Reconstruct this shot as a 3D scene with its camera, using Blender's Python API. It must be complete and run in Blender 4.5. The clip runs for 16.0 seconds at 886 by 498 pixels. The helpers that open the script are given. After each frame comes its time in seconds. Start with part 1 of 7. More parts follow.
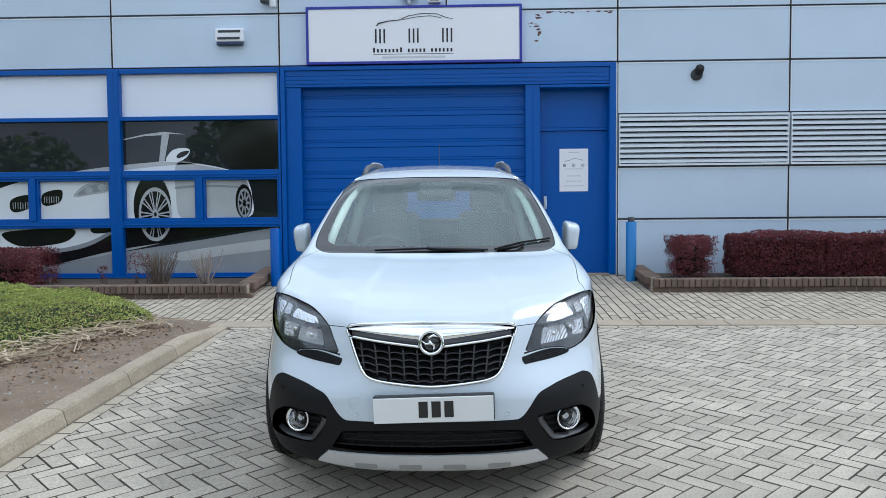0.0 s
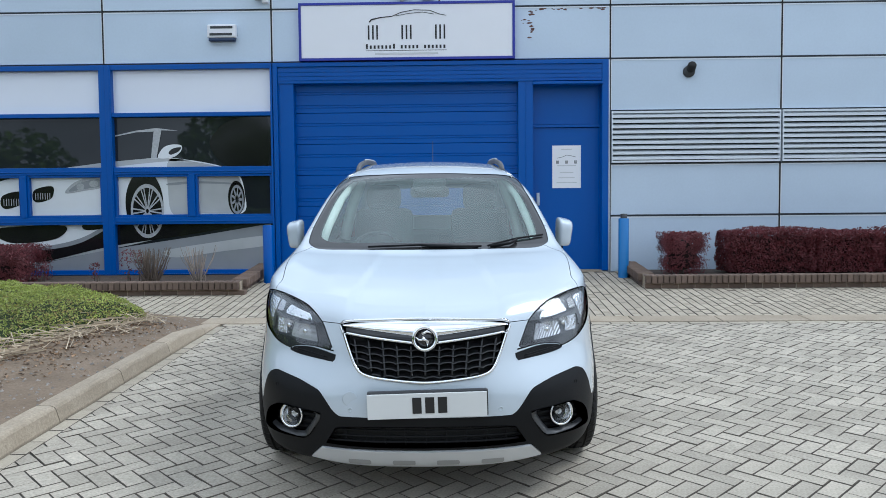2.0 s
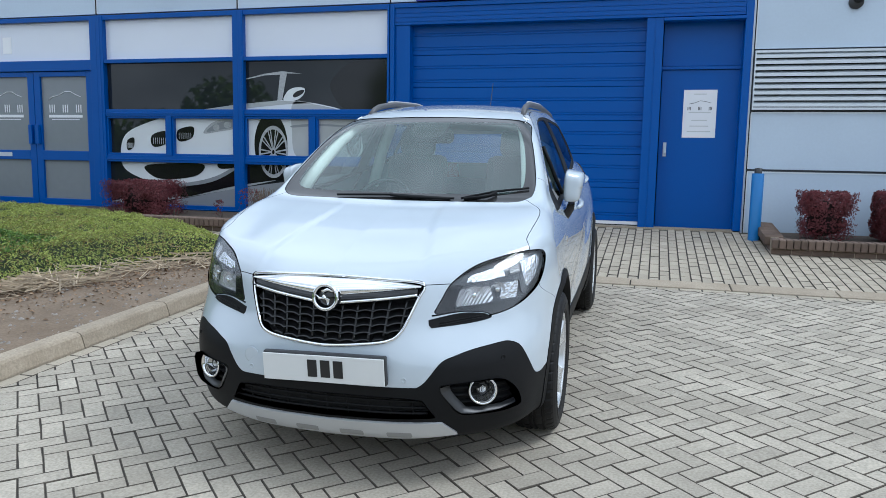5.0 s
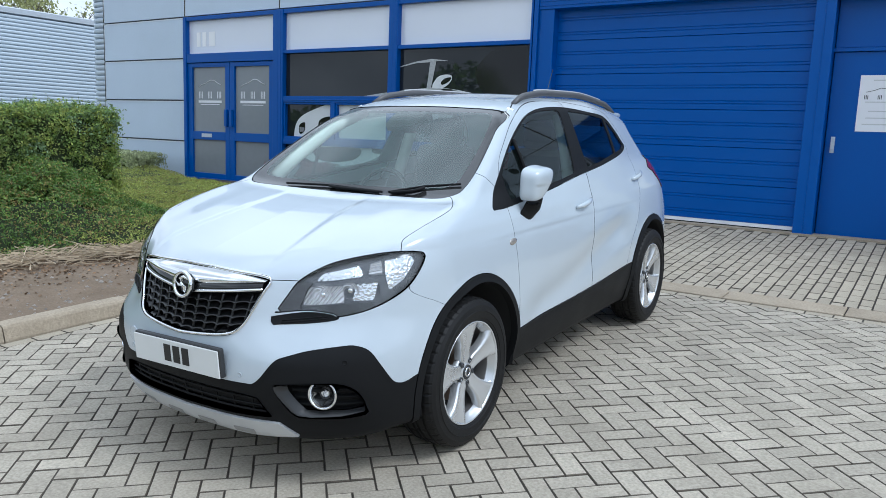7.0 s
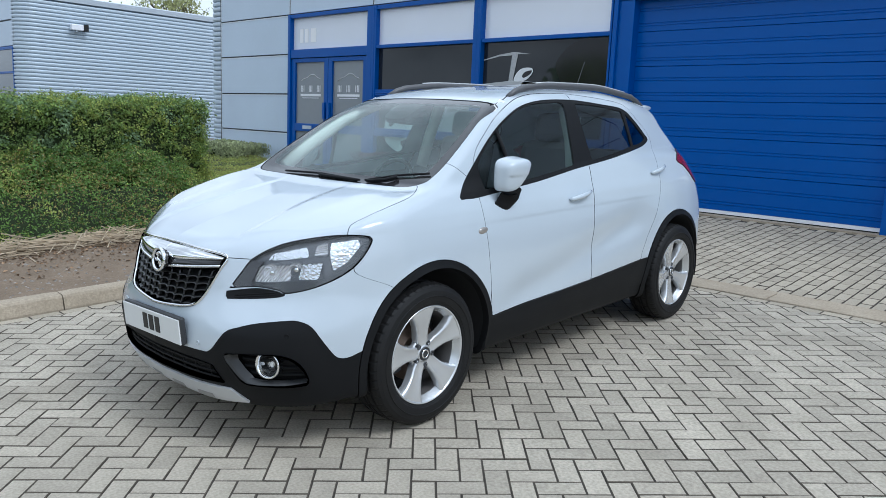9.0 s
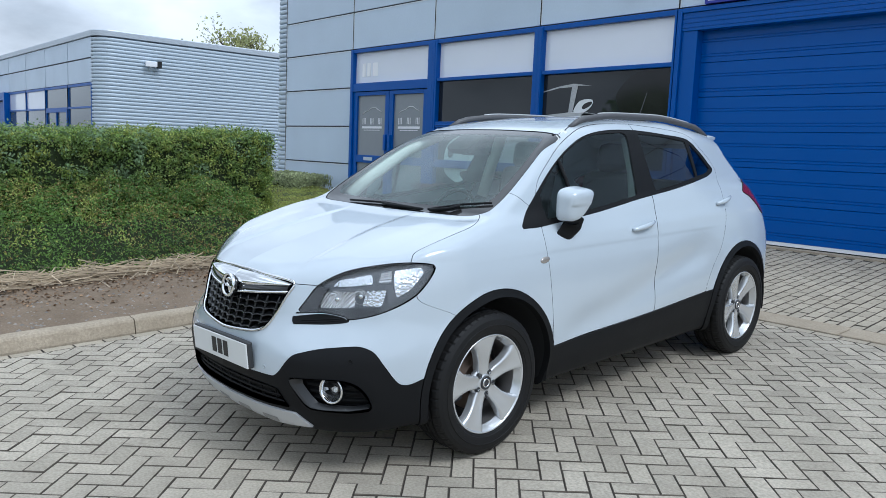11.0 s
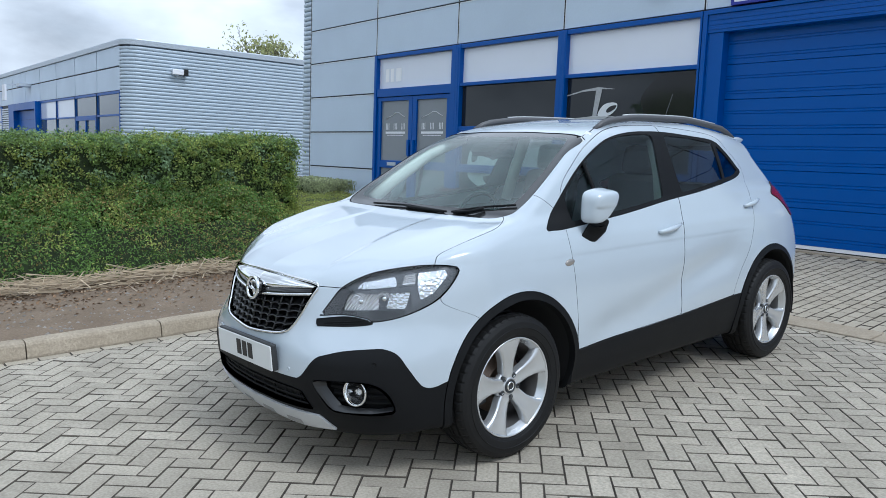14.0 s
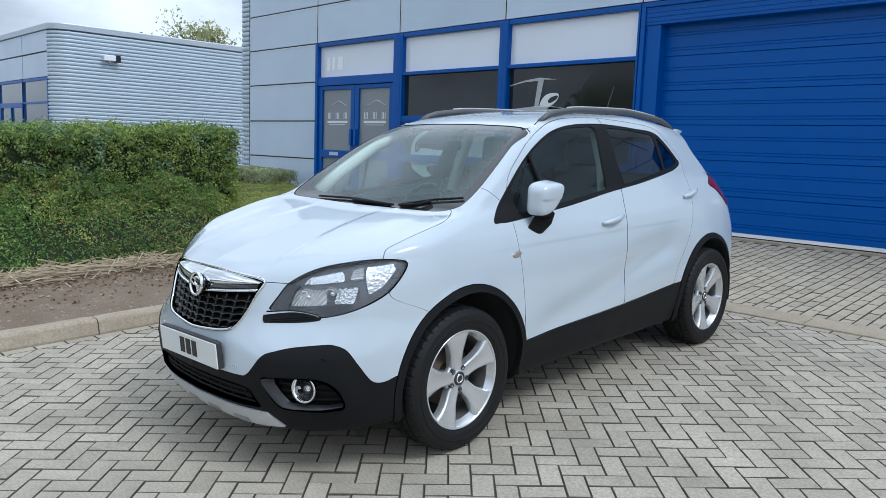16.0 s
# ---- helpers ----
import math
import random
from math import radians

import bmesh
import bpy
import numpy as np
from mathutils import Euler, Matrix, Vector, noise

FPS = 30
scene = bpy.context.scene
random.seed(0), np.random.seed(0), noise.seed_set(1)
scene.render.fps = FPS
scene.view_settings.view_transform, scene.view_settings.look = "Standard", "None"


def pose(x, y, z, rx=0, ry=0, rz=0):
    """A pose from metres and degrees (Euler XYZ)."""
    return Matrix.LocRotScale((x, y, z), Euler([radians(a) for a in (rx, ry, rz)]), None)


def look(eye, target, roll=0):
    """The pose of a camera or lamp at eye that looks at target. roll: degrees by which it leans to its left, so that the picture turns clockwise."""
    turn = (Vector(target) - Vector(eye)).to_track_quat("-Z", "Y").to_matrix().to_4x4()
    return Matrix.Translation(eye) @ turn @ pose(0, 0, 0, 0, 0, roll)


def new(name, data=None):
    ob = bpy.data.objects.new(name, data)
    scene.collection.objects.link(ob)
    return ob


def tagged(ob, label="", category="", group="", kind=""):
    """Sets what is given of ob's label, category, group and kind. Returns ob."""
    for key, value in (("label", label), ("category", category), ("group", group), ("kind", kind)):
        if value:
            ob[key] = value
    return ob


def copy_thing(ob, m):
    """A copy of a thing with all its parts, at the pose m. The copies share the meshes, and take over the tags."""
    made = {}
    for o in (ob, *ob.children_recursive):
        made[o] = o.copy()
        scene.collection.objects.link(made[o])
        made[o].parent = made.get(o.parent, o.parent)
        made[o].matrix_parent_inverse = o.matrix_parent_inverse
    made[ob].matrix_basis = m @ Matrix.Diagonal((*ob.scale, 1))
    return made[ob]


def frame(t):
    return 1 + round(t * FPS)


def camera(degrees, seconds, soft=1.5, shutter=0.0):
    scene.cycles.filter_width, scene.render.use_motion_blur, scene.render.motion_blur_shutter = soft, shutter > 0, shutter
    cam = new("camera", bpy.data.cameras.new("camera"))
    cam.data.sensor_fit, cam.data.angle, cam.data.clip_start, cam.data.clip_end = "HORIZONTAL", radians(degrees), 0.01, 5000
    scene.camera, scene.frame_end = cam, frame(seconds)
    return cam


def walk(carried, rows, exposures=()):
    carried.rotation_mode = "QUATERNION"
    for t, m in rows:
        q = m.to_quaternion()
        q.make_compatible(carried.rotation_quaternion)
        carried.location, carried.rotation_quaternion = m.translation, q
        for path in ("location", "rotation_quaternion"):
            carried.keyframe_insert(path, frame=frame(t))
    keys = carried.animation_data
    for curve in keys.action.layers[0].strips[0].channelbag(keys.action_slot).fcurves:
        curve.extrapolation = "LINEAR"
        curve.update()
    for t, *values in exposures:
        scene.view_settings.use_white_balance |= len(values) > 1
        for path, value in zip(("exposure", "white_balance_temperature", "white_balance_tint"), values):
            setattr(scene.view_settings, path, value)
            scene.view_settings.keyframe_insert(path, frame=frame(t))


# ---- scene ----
cam = camera(61.1, 16.0, soft=0.6)
PATH = [
    (0, (0.383, 0.104, 1.265), (0.325, 2.1, 1.167), -0.5),
    (0.5, (0.381, 0.106, 1.262), (0.328, 2.103, 1.164), -0.6),
    (1, (0.382, 0.109, 1.267), (0.338, 2.106, 1.181), -0.6),
    (1.5, (0.383, 0.101, 1.266), (0.345, 2.099, 1.179), -0.6),
    (2, (0.38, 0.096, 1.264), (0.341, 2.093, 1.157), -0.5),
    (2.5, (0.375, 0.095, 1.26), (0.338, 2.09, 1.132), -0.4),
    (3, (0.371, 0.105, 1.265), (0.335, 2.098, 1.102), -0.7),
    (3.5, (0.445, 0.186, 1.274), (0.34, 2.168, 1.027), -0.8),
    (3.7, (0.55, 0.233, 1.269), (0.364, 2.207, 1.005), -0.7),
    (5.8, (2.028, 0.946, 1.281), (1.266, 2.783, 1.072), 3.2),
    (6, (2.138, 1.032, 1.309), (1.299, 2.836, 1.108), 3.9),
    (6.5, (2.497, 1.234, 1.329), (1.502, 2.951, 1.078), 4.2),
    (7, (2.788, 1.462, 1.336), (1.69, 3.106, 1.036), 2.2),
    (7.5, (3.024, 1.699, 1.357), (1.822, 3.26, 1.014), 2.4),
    (8, (3.358, 1.805, 1.361), (2.044, 3.268, 1.0), 2.8),
    (8.5, (3.452, 1.815, 1.365), (2.094, 3.244, 1.027), 2.6),
    (9, (3.47, 1.828, 1.356), (2.116, 3.262, 1.026), 2.5),
    (9.5, (3.479, 1.81, 1.355), (2.107, 3.231, 1.042), 2.6),
    (10, (3.468, 1.795, 1.351), (2.054, 3.179, 1.061), 2.7),
    (12.5, (3.47, 1.792, 1.331), (1.97, 3.093, 1.096), 2.0),
    (13, (3.464, 1.792, 1.323), (1.955, 3.081, 1.076), 1.9),
    (13.5, (3.461, 1.797, 1.327), (1.944, 3.076, 1.078), 1.8),
    (14, (3.458, 1.801, 1.329), (1.945, 3.087, 1.087), 2.1),
    (14.5, (3.463, 1.813, 1.326), (1.981, 3.133, 1.084), 2.4),
    (15, (3.47, 1.809, 1.331), (2.026, 3.171, 1.082), 2.5),
    (15.5, (3.47, 1.799, 1.334), (2.045, 3.179, 1.077), 2.3),
    (16, (3.434, 1.79, 1.349), (2.027, 3.186, 1.083), 2.1),
]
walk(cam, [(t, look(eye, target, roll)) for t, eye, target, roll in PATH],
     exposures=[(0.0, 0.10, 5440, 7), (3.5, 0.06, 5440, 7), (7.0, 0.03, 5420, 7), (10.0, -0.08, 5440, 7), (16.0, -0.10, 5440, 7)])

# ---- light ----
world = bpy.data.worlds.new("sky")
scene.world = world
world.use_nodes = True
wn, wl = world.node_tree.nodes, world.node_tree.links
wn.clear()
SUN_ELEV, SUN_ROT = 52.0, 82.0
sky = wn.new("ShaderNodeTexSky")
sky.sky_type, sky.sun_disc = "NISHITA", False
sky.sun_elevation, sky.sun_rotation = radians(SUN_ELEV), radians(SUN_ROT)
sky.air_density, sky.dust_density = 1.0, 2.0
coords = wn.new("ShaderNodeTexCoord")
stretch = wn.new("ShaderNodeMapping")
stretch.inputs["Scale"].default_value = (1.0, 1.0, 2.4)
wl.new(coords.outputs["Generated"], stretch.inputs["Vector"])
cloud = wn.new("ShaderNodeTexNoise")
cloud.inputs["Scale"].default_value, cloud.inputs["Detail"].default_value = 2.2, 9.0
cloud.inputs["Roughness"].default_value = 0.55
wl.new(stretch.outputs["Vector"], cloud.inputs["Vector"])
cover = wn.new("ShaderNodeValToRGB")
cover.color_ramp.elements[0].position, cover.color_ramp.elements[0].color = 0.28, (0.72, 0.72, 0.72, 1)
cover.color_ramp.elements[1].position, cover.color_ramp.elements[1].color = 0.52, (1, 1, 1, 1)
wl.new(cloud.outputs["Fac"], cover.inputs["Fac"])
shade = wn.new("ShaderNodeTexNoise")
shade.inputs["Scale"].default_value, shade.inputs["Detail"].default_value = 3.1, 8.0
wl.new(stretch.outputs["Vector"], shade.inputs["Vector"])
grey = wn.new("ShaderNodeValToRGB")
grey.color_ramp.elements[0].position, grey.color_ramp.elements[0].color = 0.38, (4.9, 5.0, 5.15, 1)
grey.color_ramp.elements[1].position, grey.color_ramp.elements[1].color = 0.60, (10.0, 10.1, 10.2, 1)
wl.new(shade.outputs["Fac"], grey.inputs["Fac"])
up = wn.new("ShaderNodeSeparateXYZ")
wl.new(coords.outputs["Generated"], up.inputs["Vector"])
rise = wn.new("ShaderNodeMapRange")
rise.inputs["From Min"].default_value, rise.inputs["From Max"].default_value = 0.0, 1.0
rise.inputs["To Min"].default_value, rise.inputs["To Max"].default_value = 0.95, 1.4
wl.new(up.outputs["Z"], rise.inputs["Value"])
vault = wn.new("ShaderNodeVectorMath")
vault.operation = "SCALE"
wl.new(grey.outputs["Color"], vault.inputs[0])
wl.new(rise.outputs["Result"], vault.inputs["Scale"])
blend = wn.new("ShaderNodeMix")
blend.data_type = "RGBA"
wl.new(cover.outputs["Color"], blend.inputs["Factor"])
wl.new(sky.outputs["Color"], blend.inputs["A"])
wl.new(vault.outputs["Vector"], blend.inputs["B"])
wbg = wn.new("ShaderNodeBackground")
wbg.inputs["Strength"].default_value = 0.115
wl.new(blend.outputs["Result"], wbg.inputs["Color"])
wout = wn.new("ShaderNodeOutputWorld")
wl.new(wbg.outputs["Background"], wout.inputs["Surface"])

sun_data = bpy.data.lights.new("sun", "SUN")
sun_data.energy, sun_data.angle, sun_data.color = 1.7, radians(20), (1.0, 0.95, 0.88)
sun = new("sun", sun_data)
sun.matrix_world = pose(0, -6, 12, 90 - SUN_ELEV, 0, 180 - SUN_ROT)

# ---- materials ----
def mat(name, col, rough=0.6, metal=0.0, vary=0.0, scale=8.0, fine=0.0, fine_scale=120.0, bump=0.0, bump_scale=60.0,
        tint=None, rnd=0.0, coat=0.0, spec=0.5, rvary=0.0, island=0.0):
    """A painted, stone or plastic surface: base colour with broad mottling and fine grain, a bump, and gloss wear."""
    m = bpy.data.materials.new(name)
    m.use_nodes = True
    nt = m.node_tree
    b = nt.nodes["Principled BSDF"]
    b.inputs["Roughness"].default_value, b.inputs["Metallic"].default_value = rough, metal
    b.inputs["Specular IOR Level"].default_value = spec
    b.inputs["Coat Weight"].default_value, b.inputs["Coat Roughness"].default_value = coat, 0.04
    b.inputs["Base Color"].default_value = (*col, 1)
    tc = nt.nodes.new("ShaderNodeTexCoord")
    last = None

    def noise_at(sc, detail=5.0):
        n = nt.nodes.new("ShaderNodeTexNoise")
        n.inputs["Scale"].default_value, n.inputs["Detail"].default_value = sc, detail
        nt.links.new(tc.outputs["Object"], n.inputs["Vector"])
        return n

    def mixed(fac_socket, amount, other, prev):
        r = nt.nodes.new("ShaderNodeMapRange")
        r.inputs["From Min"].default_value, r.inputs["From Max"].default_value = 0.3, 0.7
        r.inputs["To Min"].default_value, r.inputs["To Max"].default_value = 0.0, amount
        nt.links.new(fac_socket, r.inputs["Value"])
        x = nt.nodes.new("ShaderNodeMix")
        x.data_type = "RGBA"
        nt.links.new(r.outputs["Result"], x.inputs["Factor"])
        if prev is None:
            x.inputs["A"].default_value = (*col, 1)
        else:
            nt.links.new(prev, x.inputs["A"])
        x.inputs["B"].default_value = (*other, 1)
        return x.outputs["Result"]

    dark = tuple(c * 0.45 for c in col) if tint is None else tint
    if vary:
        n = noise_at(scale)
        last = mixed(n.outputs["Fac"], vary, dark, last)
        if rvary:
            r = nt.nodes.new("ShaderNodeMapRange")
            r.inputs["To Min"].default_value, r.inputs["To Max"].default_value = max(0.02, rough - rvary), min(1, rough + rvary)
            nt.links.new(n.outputs["Fac"], r.inputs["Value"])
            nt.links.new(r.outputs["Result"], b.inputs["Roughness"])
    if fine:
        last = mixed(noise_at(fine_scale, 3.0).outputs["Fac"], fine, tuple(c * 0.35 for c in col), last)
    for on, node, out in ((rnd, "ShaderNodeObjectInfo", "Random"), (island, "ShaderNodeNewGeometry", "Random Per Island")):
        if on:
            src = nt.nodes.new(node)
            v = nt.nodes.new("ShaderNodeMapRange")
            v.inputs["To Min"].default_value, v.inputs["To Max"].default_value = 1 - on, 1 + on * 0.6
            nt.links.new(src.outputs[out], v.inputs["Value"])
            h = nt.nodes.new("ShaderNodeHueSaturation")
            nt.links.new(v.outputs["Result"], h.inputs["Value"])
            if last is None:
                h.inputs["Color"].default_value = (*col, 1)
            else:
                nt.links.new(last, h.inputs["Color"])
            last = h.outputs["Color"]
    if last is not None:
        nt.links.new(last, b.inputs["Base Color"])
    if bump:
        n = noise_at(bump_scale, 6.0)
        bp = nt.nodes.new("ShaderNodeBump")
        bp.inputs["Strength"].default_value, bp.inputs["Distance"].default_value = bump, 0.01
        nt.links.new(n.outputs["Fac"], bp.inputs["Height"])
        nt.links.new(bp.outputs["Normal"], b.inputs["Normal"])
    return m


def glass(name, col, rough=0.0, ior=1.52, haze=0.0, haze_col=(0.5, 0.5, 0.5)):
    m = bpy.data.materials.new(name)
    m.use_nodes = True
    nt = m.node_tree
    nt.nodes.clear()
    o = nt.nodes.new("ShaderNodeOutputMaterial")
    tr = nt.nodes.new("ShaderNodeBsdfTransparent")
    tr.inputs["Color"].default_value = (*col, 1)
    gl = nt.nodes.new("ShaderNodeBsdfGlossy")
    gl.inputs["Roughness"].default_value = rough
    # reflection by the angle alone, alike from both sides of the pane
    f0 = ((ior - 1) / (ior + 1)) ** 2
    lw = nt.nodes.new("ShaderNodeLayerWeight")
    lw.inputs["Blend"].default_value = 0.5
    pw = nt.nodes.new("ShaderNodeMath")
    pw.operation = "POWER"
    pw.inputs[1].default_value = 5.0
    ad = nt.nodes.new("ShaderNodeMath")
    ad.operation = "MULTIPLY_ADD"
    ad.inputs[1].default_value, ad.inputs[2].default_value = 1 - f0, f0
    mx = nt.nodes.new("ShaderNodeMixShader")
    nt.links.new(lw.outputs["Facing"], pw.inputs[0])
    nt.links.new(pw.outputs["Value"], ad.inputs[0])
    nt.links.new(ad.outputs["Value"], mx.inputs["Fac"])
    through_part = tr.outputs["BSDF"]
    # diffuse veil mixed in to brighten the pane like hazy daylight
    if haze:
        tc = nt.nodes.new("ShaderNodeTexCoord")
        n = nt.nodes.new("ShaderNodeTexNoise")
        n.inputs["Scale"].default_value, n.inputs["Detail"].default_value = 3.5, 6.0
        r = nt.nodes.new("ShaderNodeMapRange")
        r.inputs["From Min"].default_value, r.inputs["From Max"].default_value = 0.3, 0.7
        r.inputs["To Min"].default_value, r.inputs["To Max"].default_value = haze * 0.7, haze * 1.3
        df = nt.nodes.new("ShaderNodeBsdfDiffuse")
        df.inputs["Color"].default_value = (*haze_col, 1)
        haze_mix = nt.nodes.new("ShaderNodeMixShader")
        nt.links.new(tc.outputs["Object"], n.inputs["Vector"])
        nt.links.new(n.outputs["Fac"], r.inputs["Value"])
        nt.links.new(r.outputs["Result"], haze_mix.inputs["Fac"])
        nt.links.new(through_part, haze_mix.inputs[1])
        nt.links.new(df.outputs["BSDF"], haze_mix.inputs[2])
        through_part = haze_mix.outputs["Shader"]
    nt.links.new(through_part, mx.inputs[1])
    nt.links.new(gl.outputs["BSDF"], mx.inputs[2])
    nt.links.new(mx.outputs["Shader"], o.inputs["Surface"])
    return m


WHITE_PAINT = mat("white car paint", (0.525, 0.585, 0.64), 0.25, coat=1.0, vary=0.04, scale=1.5, fine=0.03, fine_scale=900)
BLACK_PLASTIC = mat("dark textured plastic", (0.009, 0.0095, 0.0105), 0.52, vary=0.35, scale=5, tint=(0.014, 0.014, 0.015), bump=0.05, bump_scale=700, rvary=0.08, spec=0.14)
GAP = mat("dark gap", (0.012, 0.012, 0.013), 0.8)
GLOSS_BLACK = mat("gloss black plastic", (0.012, 0.012, 0.013), 0.12, coat=0.4)
CHROME = mat("chrome", (0.86, 0.87, 0.88), 0.05, 1.0)
SATIN = mat("satin silver", (0.62, 0.63, 0.64), 0.42, 0.35, vary=0.1, scale=6)
ALLOY = mat("silver alloy", (0.70, 0.715, 0.73), 0.26, 0.7, vary=0.12, scale=7, tint=(0.55, 0.54, 0.52))
# mottled alloy darkened for the shade that lies inside the rim
BARREL = mat("dull brake-dusted alloy", (0.22, 0.215, 0.21), 0.45, 0.6, vary=0.4, scale=14, tint=(0.10, 0.09, 0.08))
RUBBER = mat("tyre rubber", (0.006, 0.006, 0.0065), 0.6, vary=0.4, scale=9, tint=(0.013, 0.0125, 0.012), bump=0.1, bump_scale=220, spec=0.3)
BRAKE = mat("rusty brake disc", (0.22, 0.16, 0.12), 0.5, 0.6, vary=0.5, scale=20)
SEATCLOTH = mat("dark seat cloth", (0.06, 0.065, 0.065), 0.95, vary=0.2, bump=0.2, bump_scale=400)
TRIM_GREY = mat("dark grey cabin trim", (0.09, 0.098, 0.097), 0.8, vary=0.15)
TRIM_BLACK = mat("black cabin plastic", (0.02, 0.02, 0.02), 0.9)
TRIM_LIGHT = mat("light headlining", (0.82, 0.84, 0.80), 0.9, vary=0.1)
# the teal veil puts the screen's pale daylight haze into its colour
SCREEN = glass("windscreen glass", (0.86, 0.97, 0.92), 0.0, 2.1, 0.075, (0.36, 0.62, 0.58))
SCREEN_BAND = mat("black printed glass border", (0.025, 0.025, 0.025), 0.10, coat=0.4, spec=0.5)
TINT = glass("side glass", (0.52, 0.64, 0.61), 0.0, 1.8)
PRIVACY = glass("rear privacy glass", (0.34, 0.39, 0.40), 0.0, 1.75)
LENS = glass("clear lamp lens", (0.93, 0.94, 0.95), 0.0, 1.62)
RED_LENS = mat("red lamp lens", (0.20, 0.004, 0.008), 0.08, coat=0.6)
AMBER = mat("clear silvered lens", (0.40, 0.37, 0.34), 0.12, 0.5, coat=0.6)
PLATE_WHITE = mat("white plate", (0.74, 0.75, 0.74), 0.35, vary=0.05)
INK = mat("black ink", (0.015, 0.015, 0.016), 0.5)

PANEL = mat("powder-coated panel", (0.60, 0.70, 0.82), 0.38, vary=0.14, scale=0.9, fine=0.05, fine_scale=30, rnd=0.035, rvary=0.06)
PANEL_DARK = mat("panel joint", (0.05, 0.055, 0.065), 0.7)
ALU = mat("pale aluminium trim", (0.58, 0.63, 0.69), 0.4, 0.3, vary=0.1)
BLUE = mat("blue paint", (0.003, 0.086, 0.385), 0.36, spec=0.3, vary=0.18, scale=1.3, tint=(0.004, 0.108, 0.43), fine=0.06, fine_scale=60, rvary=0.08)
BLUE_LIGHT = mat("faded blue paint", (0.02, 0.17, 0.47), 0.4, vary=0.25, scale=5, tint=(0.05, 0.22, 0.5))
WHITE_BOARD = mat("white board", (0.86, 0.865, 0.90), 0.45, vary=0.05, scale=2)
WHITE_VINYL = mat("white vinyl", (0.95, 0.95, 0.96), 0.5)
WHITE_PANE = mat("white opaque pane", (0.82, 0.85, 0.93), 0.14, vary=0.06, scale=1.2, coat=0.3)
FROST = mat("frosted film pane", (0.24, 0.26, 0.28), 0.25, vary=0.08, coat=0.3)
FILM = mat("dark window film", (0.014, 0.018, 0.021), 0.02, vary=0.3, scale=0.8, tint=(0.035, 0.035, 0.04))
FILM_WHITE = mat("printed white film", (0.82, 0.84, 0.85), 0.12, coat=0.4, vary=0.4, scale=0.9, tint=(0.62, 0.64, 0.66))
FILM_GREY = mat("printed grey film", (0.27, 0.285, 0.30), 0.12, coat=0.5, vary=0.7, scale=2.2, tint=(0.33, 0.34, 0.36))
FILM_DUSK = mat("printed dusky film", (0.52, 0.53, 0.53), 0.12, coat=0.4, vary=0.6, scale=1.2, tint=(0.26, 0.27, 0.27))
FILM_BLACK = mat("printed black film", (0.010, 0.010, 0.011), 0.08)
FILM_SILVER = mat("printed silver film", (0.50, 0.51, 0.52), 0.12, coat=0.5, vary=0.5, scale=30)
DARK_METAL = mat("dark metal", (0.05, 0.052, 0.055), 0.45, 0.4)
RUST = mat("rusty patch", (0.16, 0.085, 0.075), 0.9, vary=0.6, scale=30)
LOUVRE = mat("silver louvre", (0.72, 0.77, 0.82), 0.42, 0.1, vary=0.12, scale=3)
ZINC = mat("corrugated cladding", (0.56, 0.64, 0.72), 0.40, 0.15, vary=0.10, scale=0.6)
WINDOW_FAR = mat("dark window", (0.10, 0.12, 0.13), 0.05, coat=0.5)

JOINT = mat("dirty paver edge", (0.13, 0.11, 0.085), 0.95, vary=0.8, scale=9, tint=(0.05, 0.043, 0.034))
PAVER = mat("concrete paver", (0.575, 0.515, 0.415), 0.85, vary=0.55, scale=2.6, tint=(0.30, 0.262, 0.20), fine=0.55, fine_scale=70, bump=0.5, bump_scale=160, rnd=0.15, island=0.0)
PAVER_MANY = mat("concrete pavers", (0.575, 0.515, 0.415), 0.85, vary=0.55, scale=2.6, tint=(0.30, 0.262, 0.20), fine=0.55, fine_scale=70, bump=0.5, bump_scale=160, island=0.15)
PAVER_WARM = mat("buff pavers", (0.50, 0.44, 0.34), 0.85, vary=0.5, scale=3, tint=(0.35, 0.295, 0.215), fine=0.4, fine_scale=75, bump=0.35, bump_scale=160, island=0.13)
PAVER_WARM_ONE = mat("buff paver", (0.50, 0.44, 0.34), 0.85, vary=0.5, scale=3, tint=(0.35, 0.295, 0.215), fine=0.4, fine_scale=75, bump=0.35, bump_scale=160, rnd=0.13)
SAND = mat("jointing sand", (0.055, 0.048, 0.040), 0.95, vary=0.5, scale=7, tint=(0.04, 0.037, 0.03), bump=0.4, bump_scale=200)
YARD = mat("worn yard surface", (0.20, 0.185, 0.15), 0.95, vary=0.5, scale=0.8, tint=(0.13, 0.12, 0.10), fine=0.4, fine_scale=40, bump=0.3, bump_scale=60)
KERB = mat("kerb concrete", (0.47, 0.395, 0.295), 0.9, vary=0.6, scale=4, tint=(0.33, 0.27, 0.19), fine=0.45, fine_scale=60, bump=0.5, bump_scale=90, rnd=0.08)
BRICK = mat("brown brick", (0.20, 0.14, 0.105), 0.9, vary=0.5, scale=14, tint=(0.10, 0.075, 0.06), fine=0.3, fine_scale=200, bump=0.5, bump_scale=120, rnd=0.25)
SOIL = mat("dry soil", (0.26, 0.195, 0.135), 0.97, vary=0.7, scale=3, tint=(0.15, 0.108, 0.07), fine=0.45, fine_scale=60, bump=0.9, bump_scale=40)
MULCH = mat("dark bark mulch", (0.085, 0.062, 0.045), 0.97, vary=0.7, scale=14, tint=(0.04, 0.03, 0.022), bump=0.9, bump_scale=45)
